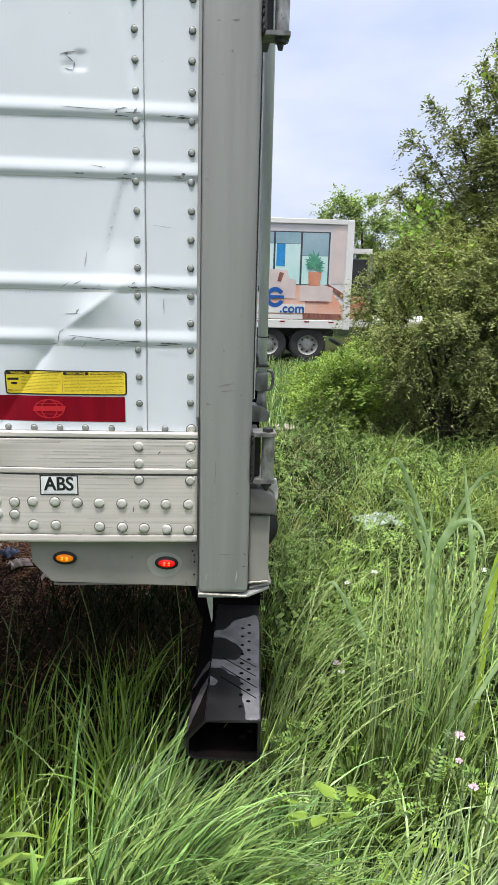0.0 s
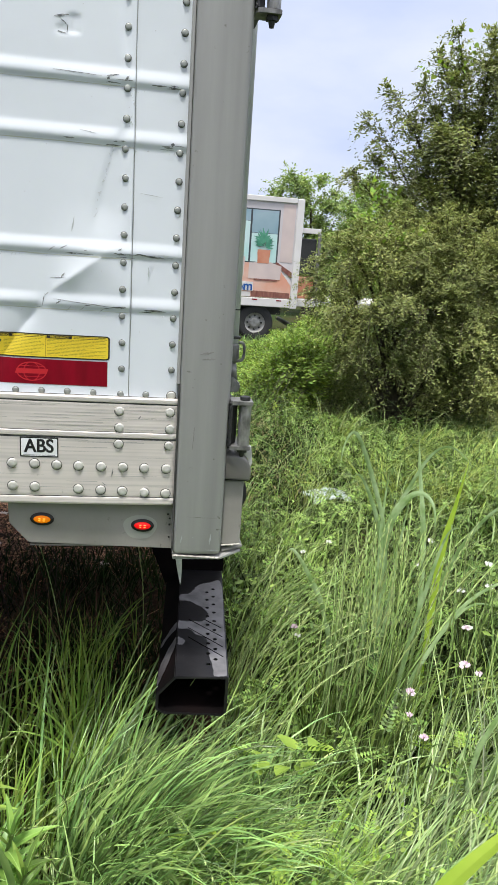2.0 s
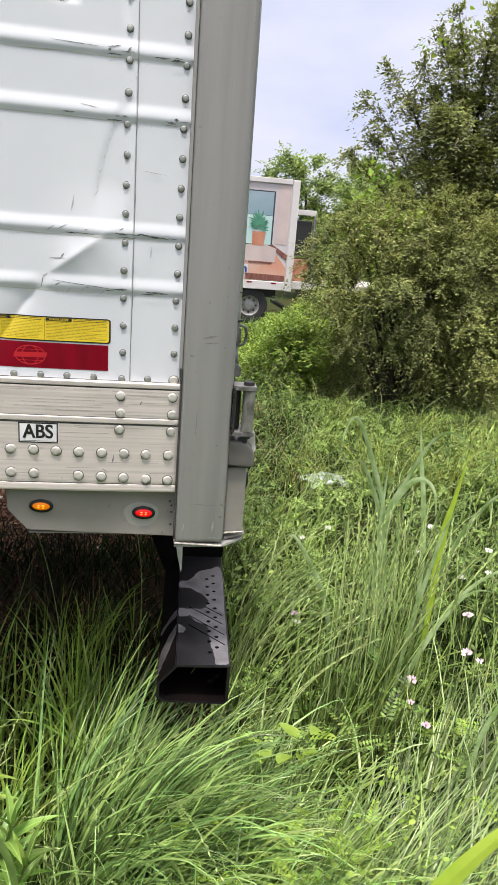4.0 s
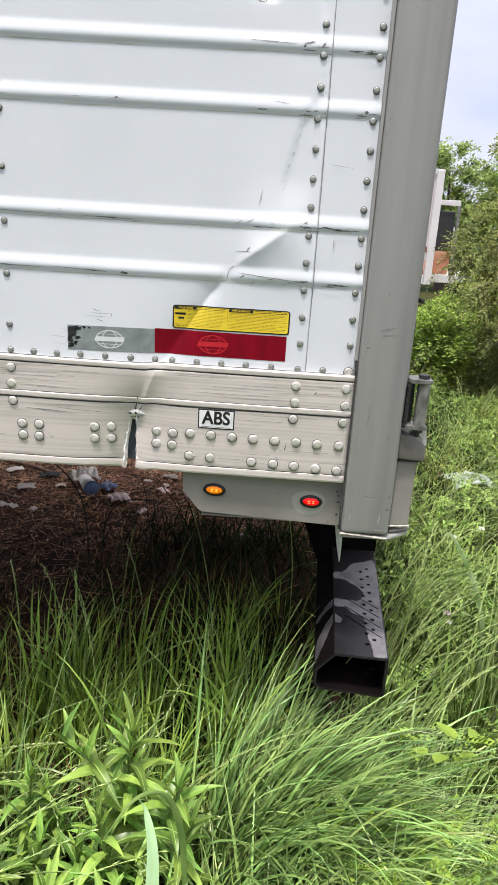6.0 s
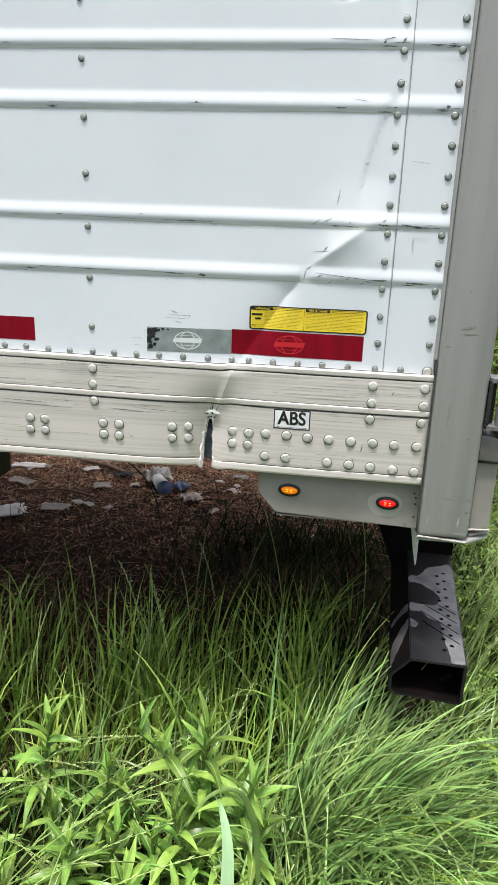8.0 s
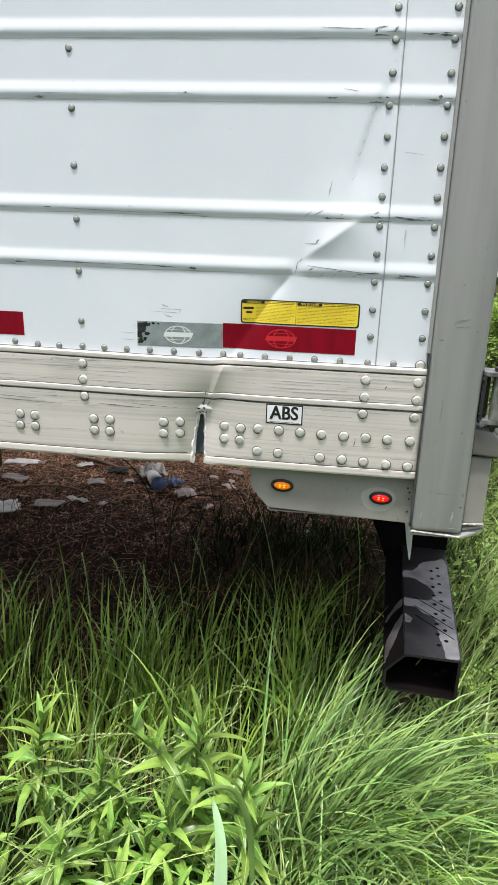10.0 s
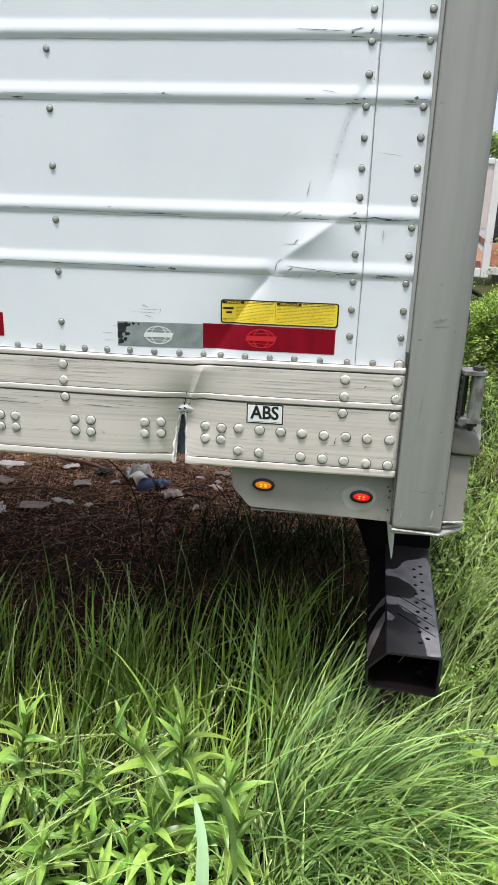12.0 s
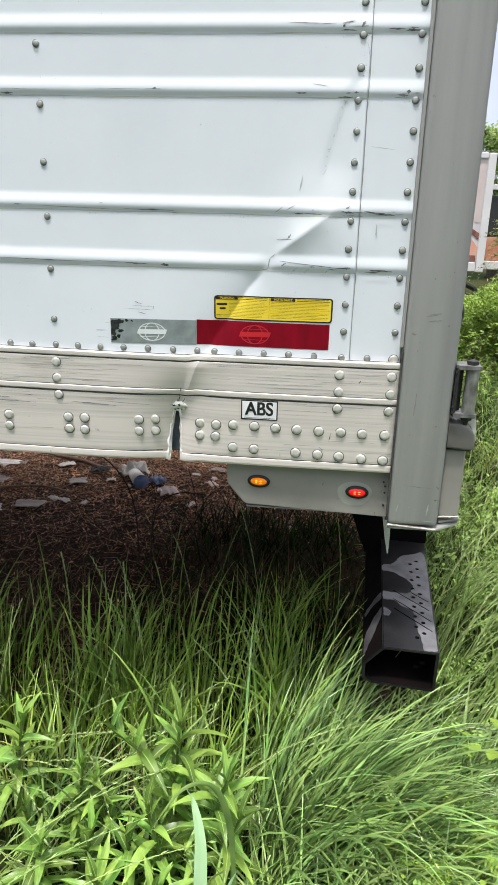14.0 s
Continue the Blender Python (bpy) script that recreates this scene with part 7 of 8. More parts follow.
# flowers
def flower(x, y, z, r, mat, label):
    gz = float(ground_z(x, y))
    fl = thing("vetch_flower", label, "flower", pose(x, y, gz), group="wild flowers")
    part("stalk", bent_tube([(0, 0, -0.01), (0.008, 0.004, (z - gz) * 0.5), (0, 0, z - gz)], 0.0013, 5), M_STEM, fl)
    bm = bmesh.new()
    for k in range(14):
        a, b = k * 2.4, wr.uniform(-0.2, 0.9)
        d = Vector((math.cos(a) * math.cos(b), math.sin(a) * math.cos(b), math.sin(b)))
        u = d.orthogonal().normalized()
        c = Vector((0, 0, z - gz))
        bm.faces.new([bm.verts.new(c + p) for p in (d * r * 0.15, d * r * 0.6 + u * r * 0.28, d * r, d * r * 0.6 - u * r * 0.28)])
    part("petals", bm, mat, fl)


for row in ((0.70, 0.137, 0.43, 0.020), (0.66, -0.06, 0.44, 0.017), (0.44, 0.486, 0.43, 0.018), (0.82, 0.09, 0.543, 0.022), (0.95, 0.35, 0.50, 0.018), (1.02, 0.16, 0.50, 0.020), (1.08, 0.22, 0.47, 0.02), (0.93, 0.20, 0.44, 0.017), (1.15, 0.36, 0.52, 0.02), (0.68, 0.08, 0.40, 0.014)):
    flower(*row[:3], row[3] * 0.8, M_PETAL, "small pale pink vetch flower")
for row in ((0.86, 0.9, 0.55, 0.022), (0.95, 0.75, 0.52, 0.02), (1.02, 0.55, 0.52, 0.022), (0.66, 0.95, 0.52, 0.018), (1.05, 0.9, 0.55, 0.02), (0.55, 0.9, 0.50, 0.016), (0.47, 0.55, 0.36, 0.016), (1.1, 0.4, 0.5, 0.02), (1.16, 0.62, 0.50, 0.022), (1.0, 0.42, 0.46, 0.018), (1.20, 0.72, 0.54, 0.022)):
    flower(*row[:3], row[3] * 0.75, M_WPETAL, "small white wild flower")


# ---- shrubs ----
def shrub(name, label, cx, cy, lobes, leaves, size, mat, shape=None, category="shrub", trunk_r=0.05, clump=0.16, squash=0.8, per=26, limbs=(), droop=0.42):
    """A branching shrub: limbs run from the foot to lobes of foliage made of leafy shoots; limbs given by their tips carry leafy side shoots along their outer half."""
    sr2 = random.Random(int(cx * 100) + int(cy * 10))
    gz = float(ground_z(cx, cy))
    sb = thing(name, label, category, pose(cx, cy, gz - 0.03))
    starts, ways, lens = [], [], []
    tot = sum(l[3] ** 2 for l in lobes) + 1e-6
    runs = []
    for lx, ly, lz, lr in lobes:
        p = Vector((lx - cx, ly - cy, lz - gz))
        foot = Vector((sr2.uniform(-0.12, 0.12), sr2.uniform(-0.12, 0.12), 0))
        runs.append((foot, foot.lerp(p, 0.5) + Vector((sr2.uniform(-0.15, 0.15), sr2.uniform(-0.15, 0.15), 0.12 * p.z)), p))
        k = max(4, int(leaves / per * lr ** 2 / tot))
        nc = max(3, k // 14)
        c = rng.normal(size=(nc, 3)) + np.array([0, -0.25, 0.25])
        c /= np.linalg.norm(c, axis=1)[:, None]
        j = rng.integers(0, nc, k)
        d = c[j]
        g = d * 0.9 + rng.normal(size=(k, 3)) * 0.55 + np.array([-0.1, -0.1, 0.18])
        starts.append(np.array(p) + d * (lr * rng.uniform(0.45, 1.0, nc)[j])[:, None] * np.array([1, 1, squash]) + rng.normal(0, 0.22 * clump, (k, 3)))
        ways.append(g)
        lens.append(clump * rng.uniform(1.2, 2.8, k))
    for tx, ty, tz, shoots, reach in limbs:
        shoots = int(shoots * 1.7)
        p = Vector((tx - cx, ty - cy, tz - gz))
        foot = Vector((sr2.uniform(-0.15, 0.15), sr2.uniform(-0.15, 0.15), 0))
        mid = Vector((p.x * 0.25 + sr2.uniform(-0.1, 0.1), p.y * 0.3, p.z * 0.82))
        runs.append((foot, mid, p))
        t = 1 - 0.60 * rng.uniform(0, 1, (shoots, 1)) ** 1.4
        f0, m0, p0 = np.array(foot), np.array(mid), np.array(p)
        tan = 2 * (1 - t) * (m0 - f0) + 2 * t * (p0 - m0)
        tan /= np.linalg.norm(tan, axis=1)[:, None]
        starts.append((1 - t) ** 2 * f0 + 2 * t * (1 - t) * m0 + t * t * p0)
        ways.append(tan * rng.uniform(0.5, 1.1, (shoots, 1)) + rng.normal(0, 0.70, (shoots, 3)) + np.array([-0.12, -0.15, 0.0]))
        lens.append(reach * rng.uniform(0.5, 1.2, shoots) * (1.25 - 0.6 * t[:, 0]))
    for foot, mid, p in runs:
        o = bmesh.new()
        rings = []
        for k in range(7):
            t = k / 6
            c = (1 - t) ** 2 * foot + 2 * t * (1 - t) * mid + t * t * p
            rad = trunk_r * (1 - 0.93 * t)
            rings.append([o.verts.new(c + Vector((rad * math.cos(a), rad * math.sin(a), 0))) for a in (0, 1.05, 2.09, 3.14, 4.19, 5.24)])
        for a, b in zip(rings, rings[1:]):
            for k in range(6):
                o.faces.new((a[k], a[(k + 1) % 6], b[(k + 1) % 6], b[k]))
        part("limb", o, M_BARK, sb, "", True)
    a, g, L = np.concatenate(starts), np.concatenate(ways), np.concatenate(lens)
    g /= np.linalg.norm(g, axis=1)[:, None]
    k = len(a)
    t = np.linspace(0.05, 1.0, per)[None, :, None] + rng.normal(0, 0.02, (k, per, 1))
    P = a[:, None] + g[:, None] * L[:, None, None] * t + np.array([0, 0, -droop]) * (L[:, None, None] * t * t)
    P = (P + rng.normal(0, size * 0.35, P.shape)).reshape(-1, 3)
    side = np.cross(g, (0, 0, 1.0))
    side /= np.linalg.norm(side, axis=1)[:, None] + 1e-6
    sg = np.where(np.arange(per) % 2, 1.0, -1.0)[None, :, None]
    F = (g[:, None] * rng.uniform(0.3, 1.0, (k, per, 1)) + side[:, None] * sg * rng.uniform(0.5, 1.1, (k, per, 1)) + rng.normal(0, 0.25, (k, per, 3))).reshape(-1, 3)
    P[:, 2] = np.maximum(P[:, 2], 0.05)
    n = len(P)
    F /= np.linalg.norm(F, axis=1)[:, None] + 1e-6
    out = np.repeat(g, per, axis=0)
    up = np.array([0, 0, 0.75]) + 0.55 * out + rng.normal(0, 0.40, (n, 3))
    S = np.cross(up, F)
    S /= np.linalg.norm(S, axis=1)[:, None] + 1e-6
    R = np.stack([F, S, np.cross(F, S)], -1)
    lv, lq = shape or (SMALL_V, SMALL_Q)
    tagged(scatter("crown", lv, lq, P, R, rng.uniform(size * 0.55, size * 1.3, n), mat, sb), kind="stuff")
    b = a + g * L[:, None] * 0.9 - np.array([0, 0, droop * 0.8]) * L[:, None]
    m = a + g * L[:, None] * 0.45 - np.array([0, 0, droop * 0.2]) * L[:, None]
    d = np.cross(b - a, (0.3, 0.2, 1.0))
    d = d / (np.linalg.norm(d, axis=1)[:, None] + 1e-6) * 0.0028
    v = np.stack([a - d, a + d, m - d * 0.7, m + d * 0.7, b - d * 0.3, b + d * 0.3], 1)
    q = np.array([(0, 1, 3, 2), (2, 3, 5, 4)])[None] + (np.arange(k) * 6)[:, None, None]
    tagged(link("twig_growth", mesh_np("twig_growth", v, q.reshape(-1, 4), M_BARK), sb), kind="stuff")
    return sb


LEAF_SHAPE = (LEAF_V, LEAF_Q)
shrub("leaning_tree", "tall leaning tree with glossy dark green leaves on loose arching branches", 3.2, 5.7,
      [(2.75, 5.3, 2.35, 0.42), (3.1, 5.4, 2.7, 0.45), (2.65, 5.2, 2.85, 0.30), (3.4, 5.5, 3.1, 0.50), (3.0, 5.4, 1.9, 0.5), (3.6, 5.6, 2.3, 0.7), (4.3, 5.9, 2.8, 0.8), (4.2, 5.9, 1.8, 0.8), (2.95, 5.3, 3.2, 0.34), (3.7, 5.7, 3.6, 0.45)],
      84000, 0.038, M_BUSH, LEAF_SHAPE, "tree", 0.03, 0.14, per=20, droop=0.62,
      limbs=[(1.80, 5.15, 2.83, 40, 0.30), (1.70, 5.10, 2.36, 46, 0.30), (1.95, 5.10, 2.50, 50, 0.34), (2.02, 5.20, 3.12, 34, 0.28), (2.20, 5.10, 2.85, 60, 0.34), (2.30, 5.10, 3.15, 54, 0.32), (2.45, 5.20, 3.42, 44, 0.30), (2.60, 5.20, 3.60, 40, 0.30),
             (2.25, 5.00, 2.55, 50, 0.34), (2.50, 5.00, 2.80, 70, 0.36), (2.60, 5.10, 3.20, 70, 0.36), (2.90, 5.10, 3.60, 60, 0.34), (2.35, 5.00, 2.28, 50, 0.34), (2.80, 5.00, 2.55, 60, 0.36), (3.20, 5.20, 3.65, 50, 0.36), (3.10, 5.10, 3.00, 60, 0.36), (3.50, 5.30, 3.20, 50, 0.36)])
n = 150
c = np.concatenate([np.array(p) + rng.normal(0, 1, (k, 3)) * np.array(w) for p, w, k in (((1.98, 4.95, 2.22), (0.10, 0.05, 0.07), 40), ((1.86, 4.85, 1.98), (0.06, 0.05, 0.14), 30), ((2.32, 5.0, 3.22), (0.07, 0.05, 0.05), 16),
                                                                                     ((2.62, 5.0, 3.42), (0.08, 0.05, 0.10), 24), ((2.05, 4.6, 1.78), (0.16, 0.05, 0.06), 40))])
scatter("climbing_vine", HEART_V, HEART_Q, c, rotations(n, 0.9), rng.uniform(0.026, 0.055, n), M_WEED, None, "bright yellow-green vine leaves climbing through the shrubs", "vine", "stuff")
shrub("spreading_shrub", "spreading shrub with dusty olive green leaves, dark beneath", 2.4, 5.0,
      [(1.62, 4.95, 1.38, 0.20), (1.72, 4.95, 1.60, 0.20), (1.95, 4.90, 1.66, 0.30), (2.2, 4.9, 1.72, 0.34), (2.55, 4.8, 1.66, 0.42), (1.95, 4.8, 1.15, 0.36), (2.4, 4.6, 1.18, 0.44), (2.85, 4.7, 1.45, 0.5), (2.75, 4.55, 0.85, 0.40), (3.2, 4.6, 1.1, 0.5),
       (3.4, 4.9, 1.8, 0.6), (1.72, 4.9, 1.0, 0.24), (2.15, 4.75, 0.74, 0.32), (3.2, 4.6, 0.55, 0.35), (3.8, 4.8, 1.2, 0.6), (2.85, 4.4, 0.40, 0.28), (1.9, 5.4, 0.35, 0.34), (2.4, 5.5, 0.40, 0.42), (3.0, 5.5, 0.45, 0.45), (3.6, 5.4, 0.45, 0.45), (2.6, 5.5, 0.95, 0.40)],
      240000, 0.026, M_BUSH2, None, "shrub", 0.035, 0.13,
      limbs=[(1.36, 4.95, 1.40, 22, 0.20), (1.40, 4.95, 1.26, 20, 0.18), (1.62, 4.95, 1.78, 26, 0.22), (1.85, 4.90, 1.92, 26, 0.24), (2.20, 4.90, 2.08, 30, 0.26), (2.60, 4.85, 2.10, 30, 0.26)])
shrub("back_shrub", "pale green leafy shrub behind", 4.0, 9.5, [(3.6, 9.5, 0.8, 0.8), (3.4, 9.4, 1.6, 0.45), (3.9, 9.8, 2.0, 0.7), (4.8, 9.8, 2.0, 1.0), (3.6, 9.6, 2.2, 0.35)], 26000, 0.06, M_BRAMBLE, trunk_r=0.05, clump=0.2)
BR = []
br = random.Random(8)
for k in range(105):
    y = 5.0 + 5.0 * br.random()
    far_x = 0.98 + 1.35 * br.random()  # its place across the view, seven metres out
    x = 0.04 + (far_x - 0.04) * (y + 1.39) / 8.39
    hgt = 0.06 + 0.62 * (far_x - 0.94)
    if far_x < 1.55 - 0.11 * (y - 6.0):  # the bare path beside it
        continue
    BR.append((x, y, float(ground_z(x, y)) + hgt * br.uniform(0.55, 1.0), 0.20 + 0.16 * br.random()))
shrub("bramble_patch", "low bright green bramble thicket", 1.6, 7.0, BR, 150000, 0.036, M_BRAMBLE, None, "brambles", 0.012, 0.14, per=18)
shrub("field_shrub", "low leafy shrub at the edge of the field", 3.6, 3.6, [(3.5, 3.6, 0.4, 0.35), (3.9, 3.7, 0.5, 0.45), (3.3, 3.5, 0.3, 0.25)], 3500, 0.05, M_BRAMBLE, trunk_r=0.015, clump=0.1)

shrub("distant_tree", "round-topped green tree beyond the parked trailer", 6.3, 27.0,
      [(5.2, 27, 4.1, 0.6), (4.8, 27, 3.5, 0.7), (6.1, 27, 3.8, 0.8), (7.2, 27.2, 3.0, 0.8), (6.0, 27, 2.9, 1.0), (6.0, 27, 1.8, 1.3), (7.0, 27, 1.2, 1.4), (8.4, 27.5, 2.2, 1.2), (9.8, 28, 2.4, 1.6), (11.5, 28, 2.2, 1.8)],
      60000, 0.13, M_TREE, category="tree", trunk_r=0.16, clump=0.34)
shrub("distant_tree", "thin pale green tree far behind the shrubs", 11.0, 36.0, [(10.2, 36, 4.6, 0.9), (11.3, 36, 4.9, 0.9), (10.8, 36, 3.6, 1.1), (12.4, 36, 4.2, 1.0)], 9000, 0.16, M_TREE, category="tree", trunk_r=0.12, clump=0.45)
shrub("distant_tree", "broad green tree far behind", 2.0, 34.0, [(1.0, 34, 0.6, 1.6), (3.2, 34, 0.6, 1.6), (-1.5, 34, 0.8, 1.8), (5.5, 34, 1.0, 1.9)], 6000, 0.3, M_TREE, category="tree", trunk_r=0.2, clump=0.45)

# hedge out of view behind the camera, added to block low front light
UNSEEN_HEDGE = [(x + 0.3 * math.sin(3.1 * x), -8.0 + 0.4 * math.sin(2.3 * x), zz, 1.1) for x in np.arange(-11, 11.1, 1.35) for zz in (0.9, 2.3, 3.6)]
shrub("unseen_hedge_row", "dense dark green hedge row, unseen, added to hold back low light", 0.0, -8.0, UNSEEN_HEDGE, 26000, 0.22, M_BUSH, trunk_r=0.06, clump=0.34, category="hedge")

# ---- dew on the side sheet ----
def water_material():
    m = bpy.data.materials.new("clear_water")
    m.use_nodes = True
    b = m.node_tree.nodes["Principled BSDF"]
    b.inputs["Base Color"].default_value = (0.95, 0.97, 1.0, 1)
    b.inputs["Roughness"].default_value = 0.03
    b.inputs["IOR"].default_value = 1.33
    b.inputs["Transmission Weight"].default_value = 0.35
    return m


def bead():
    """A flat dome one across, bulging towards -y."""
    v = [(0.0, -0.30, 0.0)] + [(0.5 * r * math.cos(a * math.pi / 4), -h, 0.5 * r * math.sin(a * math.pi / 4)) for r, h in ((0.62, 0.22), (1.0, 0.0)) for a in range(8)]
    f = [(0, 1 + k, 1 + (k + 1) % 8) for k in range(8)]
    for k in range(8):
        j = (k + 1) % 8
        f += [(1 + k, 9 + k, 9 + j), (1 + k, 9 + j, 1 + j)]
    return v, f


bx, bz = [], []
for zr in RIDGES[:6]:
    x = np.sort(rng.uniform(-1.9, 0.0, 120))
    x = x[np.sin(7 * x + 11 * zr) + 0.6 * np.sin(23 * x + 5 * zr) > 0.1]
    bx.append(x)
    bz.append(zr - 0.0175 - np.abs(rng.normal(0, 0.002, len(x))))
z = np.sort(rng.uniform(1.61, 1.765, 46))
bx.append(-0.163 + 0.05 * np.clip((z - 1.585) / 0.205, 0, 1) ** 1.6 + rng.normal(0, 0.002, len(z)))
bz.append(z)
z = rng.uniform(1.79, 1.86, 16)
bx.append(-0.095 + rng.normal(0, 0.003, len(z)))
bz.append(z)
bx.append(rng.uniform(-1.9, -0.01, 150))
bz.append(rng.uniform(1.30, 2.2, 150))
bx, bz = np.concatenate(bx), np.concatenate(bz)
n = len(bx)
scatter("water_beads", *bead(), np.stack([bx, np.where(bx < -0.089, sheet_y(bx, bz) - 0.0025, 0.9 * sheet_y(bx, bz) + 0.0002), bz], -1), np.broadcast_to(np.eye(3), (n, 3, 3)), rng.uniform(0.0014, 0.0030, n), water_material(), None, "small clear water beads on the white side sheet", "droplets", "stuff")

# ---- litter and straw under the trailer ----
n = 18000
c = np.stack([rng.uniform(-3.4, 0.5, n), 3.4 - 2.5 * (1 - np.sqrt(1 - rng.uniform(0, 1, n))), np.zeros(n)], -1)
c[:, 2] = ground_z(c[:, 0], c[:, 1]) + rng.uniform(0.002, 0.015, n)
# pale litter kept off the near side and guard: shade put into its spread
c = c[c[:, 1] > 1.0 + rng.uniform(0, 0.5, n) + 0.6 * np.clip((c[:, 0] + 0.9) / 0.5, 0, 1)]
near = spread(-2.4, 0.0, 0.05, 1.3, 700)
near[:, 2] += rng.uniform(0.012, 0.025, len(near))
c = np.concatenate([c, near])
n = len(c)
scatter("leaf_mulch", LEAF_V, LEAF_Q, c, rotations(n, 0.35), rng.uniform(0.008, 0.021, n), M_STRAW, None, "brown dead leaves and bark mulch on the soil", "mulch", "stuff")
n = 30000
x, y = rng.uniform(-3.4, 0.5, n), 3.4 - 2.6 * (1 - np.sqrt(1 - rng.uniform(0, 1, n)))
# same cut for the straw, so the shaded strip keeps the darker soil colour
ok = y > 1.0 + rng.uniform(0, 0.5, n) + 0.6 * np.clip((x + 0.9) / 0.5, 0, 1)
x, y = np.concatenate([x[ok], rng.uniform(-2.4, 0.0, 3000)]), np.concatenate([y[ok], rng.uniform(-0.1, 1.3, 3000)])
n = len(x)
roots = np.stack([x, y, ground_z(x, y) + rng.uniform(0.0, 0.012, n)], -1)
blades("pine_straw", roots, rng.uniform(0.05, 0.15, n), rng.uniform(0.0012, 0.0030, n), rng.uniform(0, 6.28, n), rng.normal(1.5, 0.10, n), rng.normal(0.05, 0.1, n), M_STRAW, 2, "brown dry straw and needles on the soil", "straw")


def crumple(name, label, category, x, y, w, d, h, mat, rot, seed, lift=0.0):
    """A crumpled sheet lying on the ground."""
    rr2 = random.Random(seed)
    off = Vector((rr2.uniform(0, 50), rr2.uniform(0, 50), 0))

    def fn(u, v):
        z = np.zeros(u.shape)
        e = np.zeros(u.shape)
        for i in np.ndindex(u.shape):
            z[i] = noise.noise(Vector((u[i] * 3.0, v[i] * 3.0, 0)) + off) + 0.5 * noise.noise(Vector((u[i] * 8.0, v[i] * 8.0, 3)) + off)
            e[i] = 1 + 0.28 * noise.noise(Vector((u[i] * 1.6, v[i] * 1.6, 7)) + off) + 0.14 * noise.noise(Vector((u[i] * 5.0, v[i] * 5.0, 11)) + off)
        return u * w / 2 * e, v * d / 2 * e, 0.014 + h * (0.45 + 0.5 * z) * np.clip(1.25 - 0.5 * (u * u + v * v), 0.15, 1)
    v, q = grid(np.linspace(-1, 1, 15), np.linspace(-1, 1, 13), fn)
    v[:, 2] = np.maximum(v[:, 2], 0.004)
    ob = link(name, mesh_np(name, v, q, mat), None, "", pose(x, y, float(ground_z(x, y)) - 0.002 + lift, 0, 0, rot))
    s = ob.modifiers.new("thickness", "SOLIDIFY")
    s.thickness = 0.0015
    return tagged(ob, label, category)


crumple("paper_scrap", "flat dirty white paper scrap on the straw", "litter", -2.08, 2.45, 0.22, 0.08, 0.02, M_PAPER, 8, 1)
crumple("paper_scrap", "torn white paper on the straw", "litter", -1.88, 1.75, 0.20, 0.15, 0.02, M_PAPER, 35, 2)
crumple("cardboard_piece", "weathered flat cardboard piece", "litter", -1.67, 1.87, 0.15, 0.09, 0.012, M_CARD, 5, 3)
crumple("cardboard_piece", "grey scrap of cardboard", "litter", -2.00, 2.18, 0.16, 0.08, 0.02, M_CARD, -15, 4)
crumple("tissue", "crumpled pinkish white tissue", "litter", -0.95, 2.09, 0.11, 0.10, 0.06, M_PINK, 20, 5)
crumple("plastic_bag", "crumpled white plastic bag", "litter", -1.21, 2.34, 0.16, 0.12, 0.12, M_PAPER, 30, 6)
crumple("plastic_wrapper", "faded blue plastic wrapper", "litter", -1.05, 2.24, 0.09, 0.09, 0.05, M_BLUEC, 60, 7)
crumple("dark_rag", "dark rag on the straw", "litter", -1.44, 2.40, 0.12, 0.07, 0.03, M_RUBBER, 10, 8)
crumple("paper_scrap", "small torn paper by the lamp plate", "litter", -0.44, 2.06, 0.10, 0.06, 0.03, M_PINK, 70, 9)
crumple("paper_scrap", "small pale scrap on the straw", "litter", -1.68, 2.48, 0.10, 0.06, 0.02, M_PAPER, 40, 10)
crumple("paper_scrap", "small pale scrap on the straw", "litter", -0.73, 2.50, 0.09, 0.05, 0.02, M_CARD, 0, 11)
crumple("paper_scrap", "brownish scrap lying in the straw", "litter", -1.52, 2.22, 0.10, 0.08, 0.02, M_CARD, 25, 12)
lr = random.Random(41)
for k in range(16):
    x, y = lr.uniform(-2.1, -0.2), lr.uniform(1.75, 2.5)
    crumple("paper_scrap", "small pale scrap of rubbish on the straw", "litter", x, y, lr.uniform(0.03, 0.08), lr.uniform(0.02, 0.05), 0.02, lr.choice((M_PAPER, M_CARD, M_PINK)), lr.uniform(0, 180), 50 + k)
cup = thing("crushed_cup", "crushed white and blue plastic cup lying on its side", "cup", pose(-1.16, 2.22, float(ground_z(-1.16, 2.22)) + 0.043, 0, 0, -60))
part("cup_wall", tube((-0.07, 0, 0), (0.07, 0, 0), 0.034, 20, 0.043), M_PAPER, cup, "white wall", True)
part("cup_lid", tube((0.071, 0, 0), (0.080, 0, 0), 0.045, 20, bevel=0.003), M_BLUEC, cup, "blue lid", True)


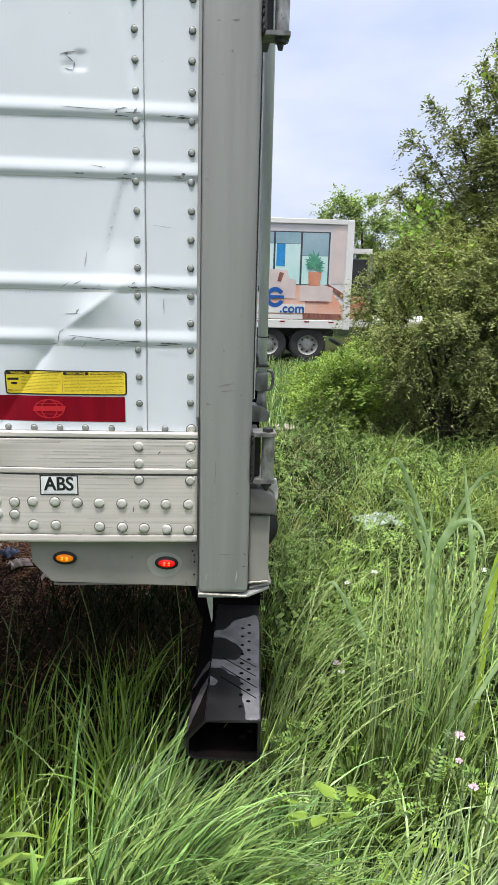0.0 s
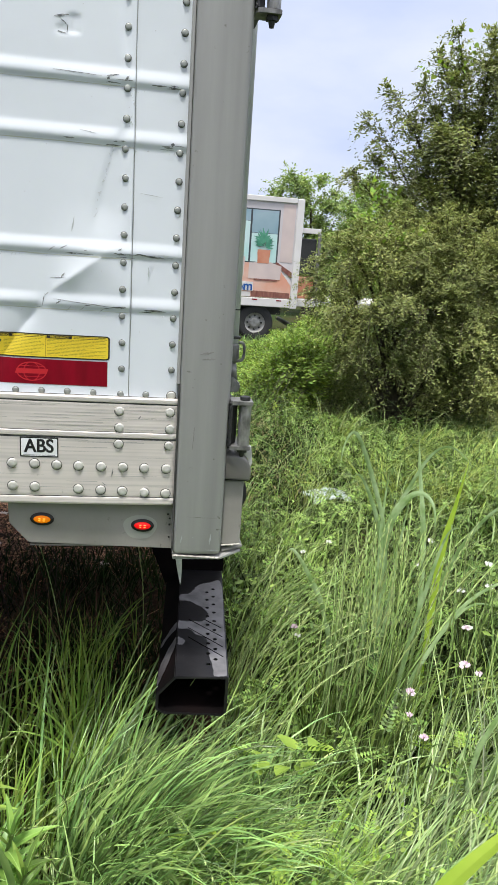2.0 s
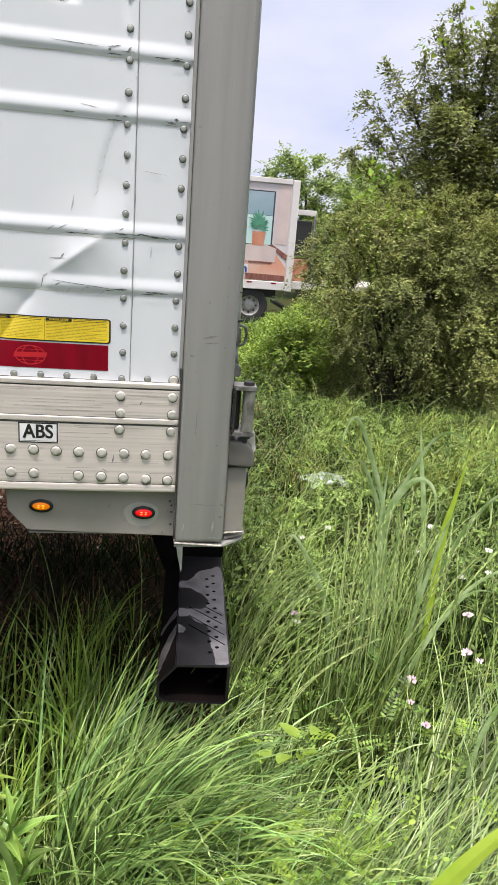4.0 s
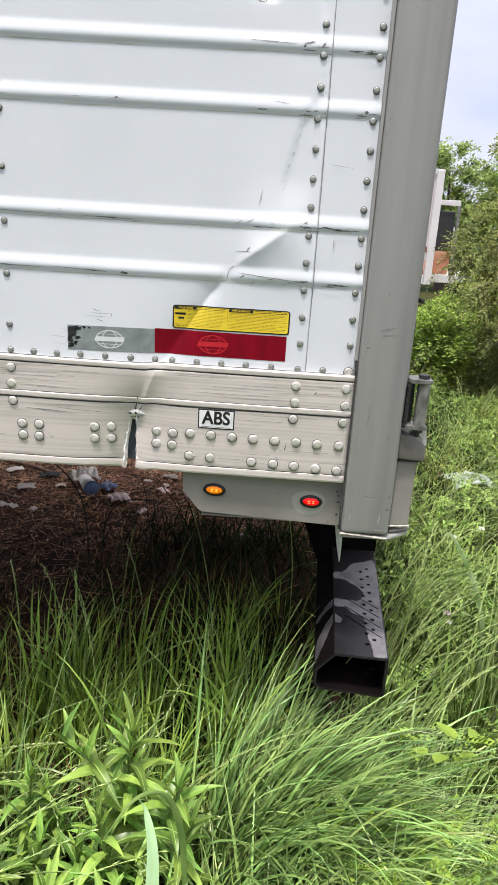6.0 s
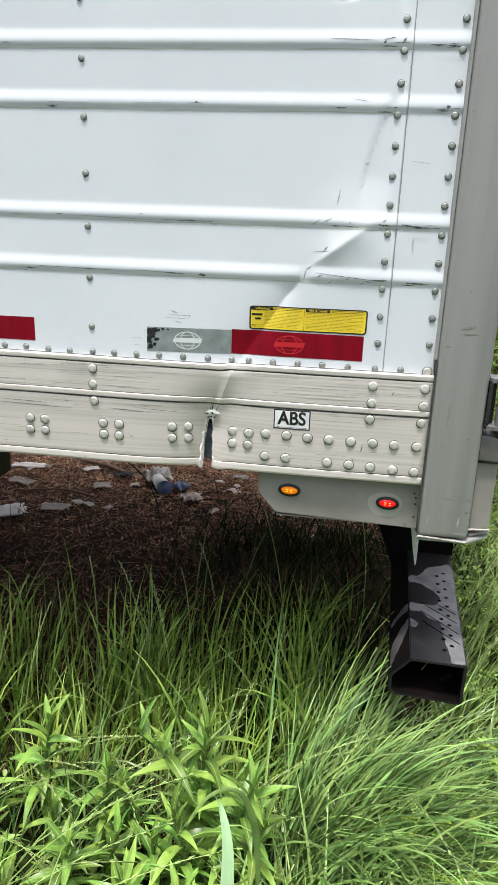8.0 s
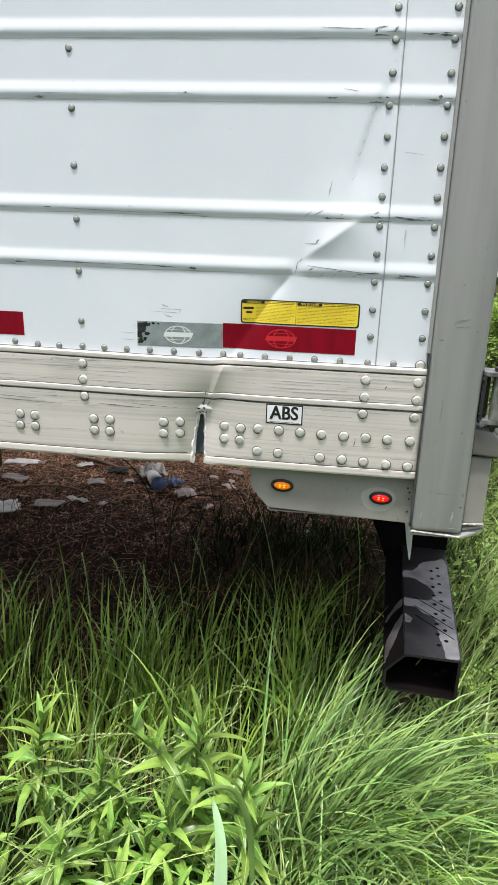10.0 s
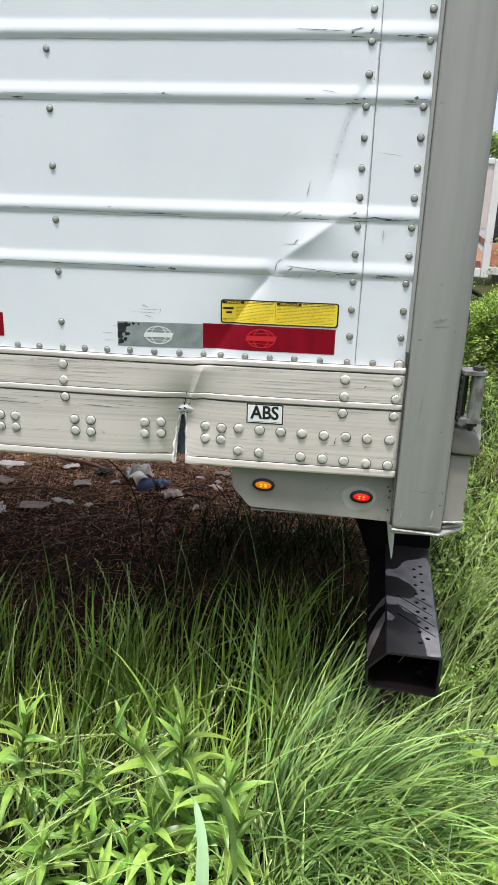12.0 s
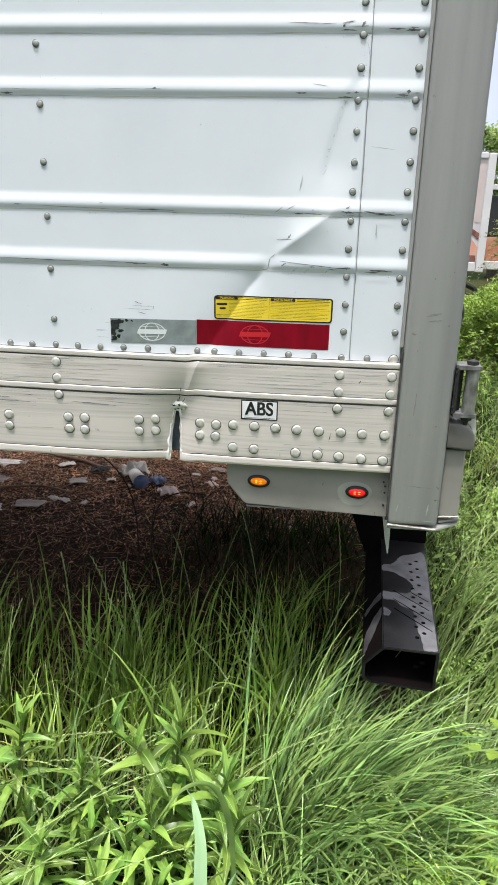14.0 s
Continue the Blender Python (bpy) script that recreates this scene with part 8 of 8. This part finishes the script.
def branch(name, label, pts, r, mat):
    ob = thing(name, label, "branch", pose(pts[0][0], pts[0][1], float(ground_z(pts[0][0], pts[0][1]))))
    o = Vector((pts[0][0], pts[0][1], 0))
    part("wood", bent_tube(flow([Vector(p) - o for p in pts]), r, 7), mat, ob, "", True)


M_STICK = material("bleached_wood", (0.30, 0.19, 0.13), 0.8, color2=(0.18, 0.10, 0.07), scale=20, stretch=(3, 3, 3))
M_TWIG = material("dark_twig", (0.035, 0.022, 0.016), 0.85)
branch("fallen_branch", "long bleached branch lying on the straw", [(-1.82, 2.64, 0.012), (-1.62, 2.54, 0.03), (-1.45, 2.46, 0.02), (-1.32, 2.42, 0.012)], 0.012, M_STICK)
branch("fallen_branch", "thin bleached stick on the straw", [(-1.95, 2.05, 0.008), (-1.7, 2.1, 0.015), (-1.5, 2.05, 0.008)], 0.007, M_STICK)
tw = random.Random(17)
for k in range(13):
    x, y = tw.uniform(-0.95, -0.30), tw.uniform(0.85, 1.35)
    h, dx, dy = tw.uniform(0.18, 0.50), tw.uniform(-0.16, 0.16), tw.uniform(-0.1, 0.1)
    branch("dead_stem", "thin dark dead stem standing in the soil", [(x, y, -0.01), (x + dx * 0.2, y + dy * 0.2, h * 0.4), (x + dx * 0.6, y + dy * 0.6, h * 0.8), (x + dx, y + dy, h)], 0.0019, M_TWIG)
branch("arched_stem", "dark dead stem arching over", [(-0.86, 1.30, -0.01), (-0.84, 1.30, 0.22), (-0.80, 1.30, 0.34), (-0.72, 1.30, 0.39), (-0.62, 1.30, 0.39)], 0.0028, M_TWIG)
branch("arched_stem", "dark dead stem arching over", [(-0.92, 1.35, -0.01), (-0.93, 1.35, 0.25), (-0.97, 1.35, 0.40), (-1.05, 1.35, 0.50), (-1.12, 1.35, 0.53)], 0.003, M_TWIG)
crumple("plastic_sheet", "white plastic sheet caught in the weeds", "litter", 1.11, 2.63, 0.28, 0.20, 0.07, M_PLASTIC, 10, 14, 0.09)
crumple("pale_board", "pale board lying beyond the grass", "litter", 0.96, 6.35, 0.26, 0.3, 0.04, M_CARD, 10, 15)
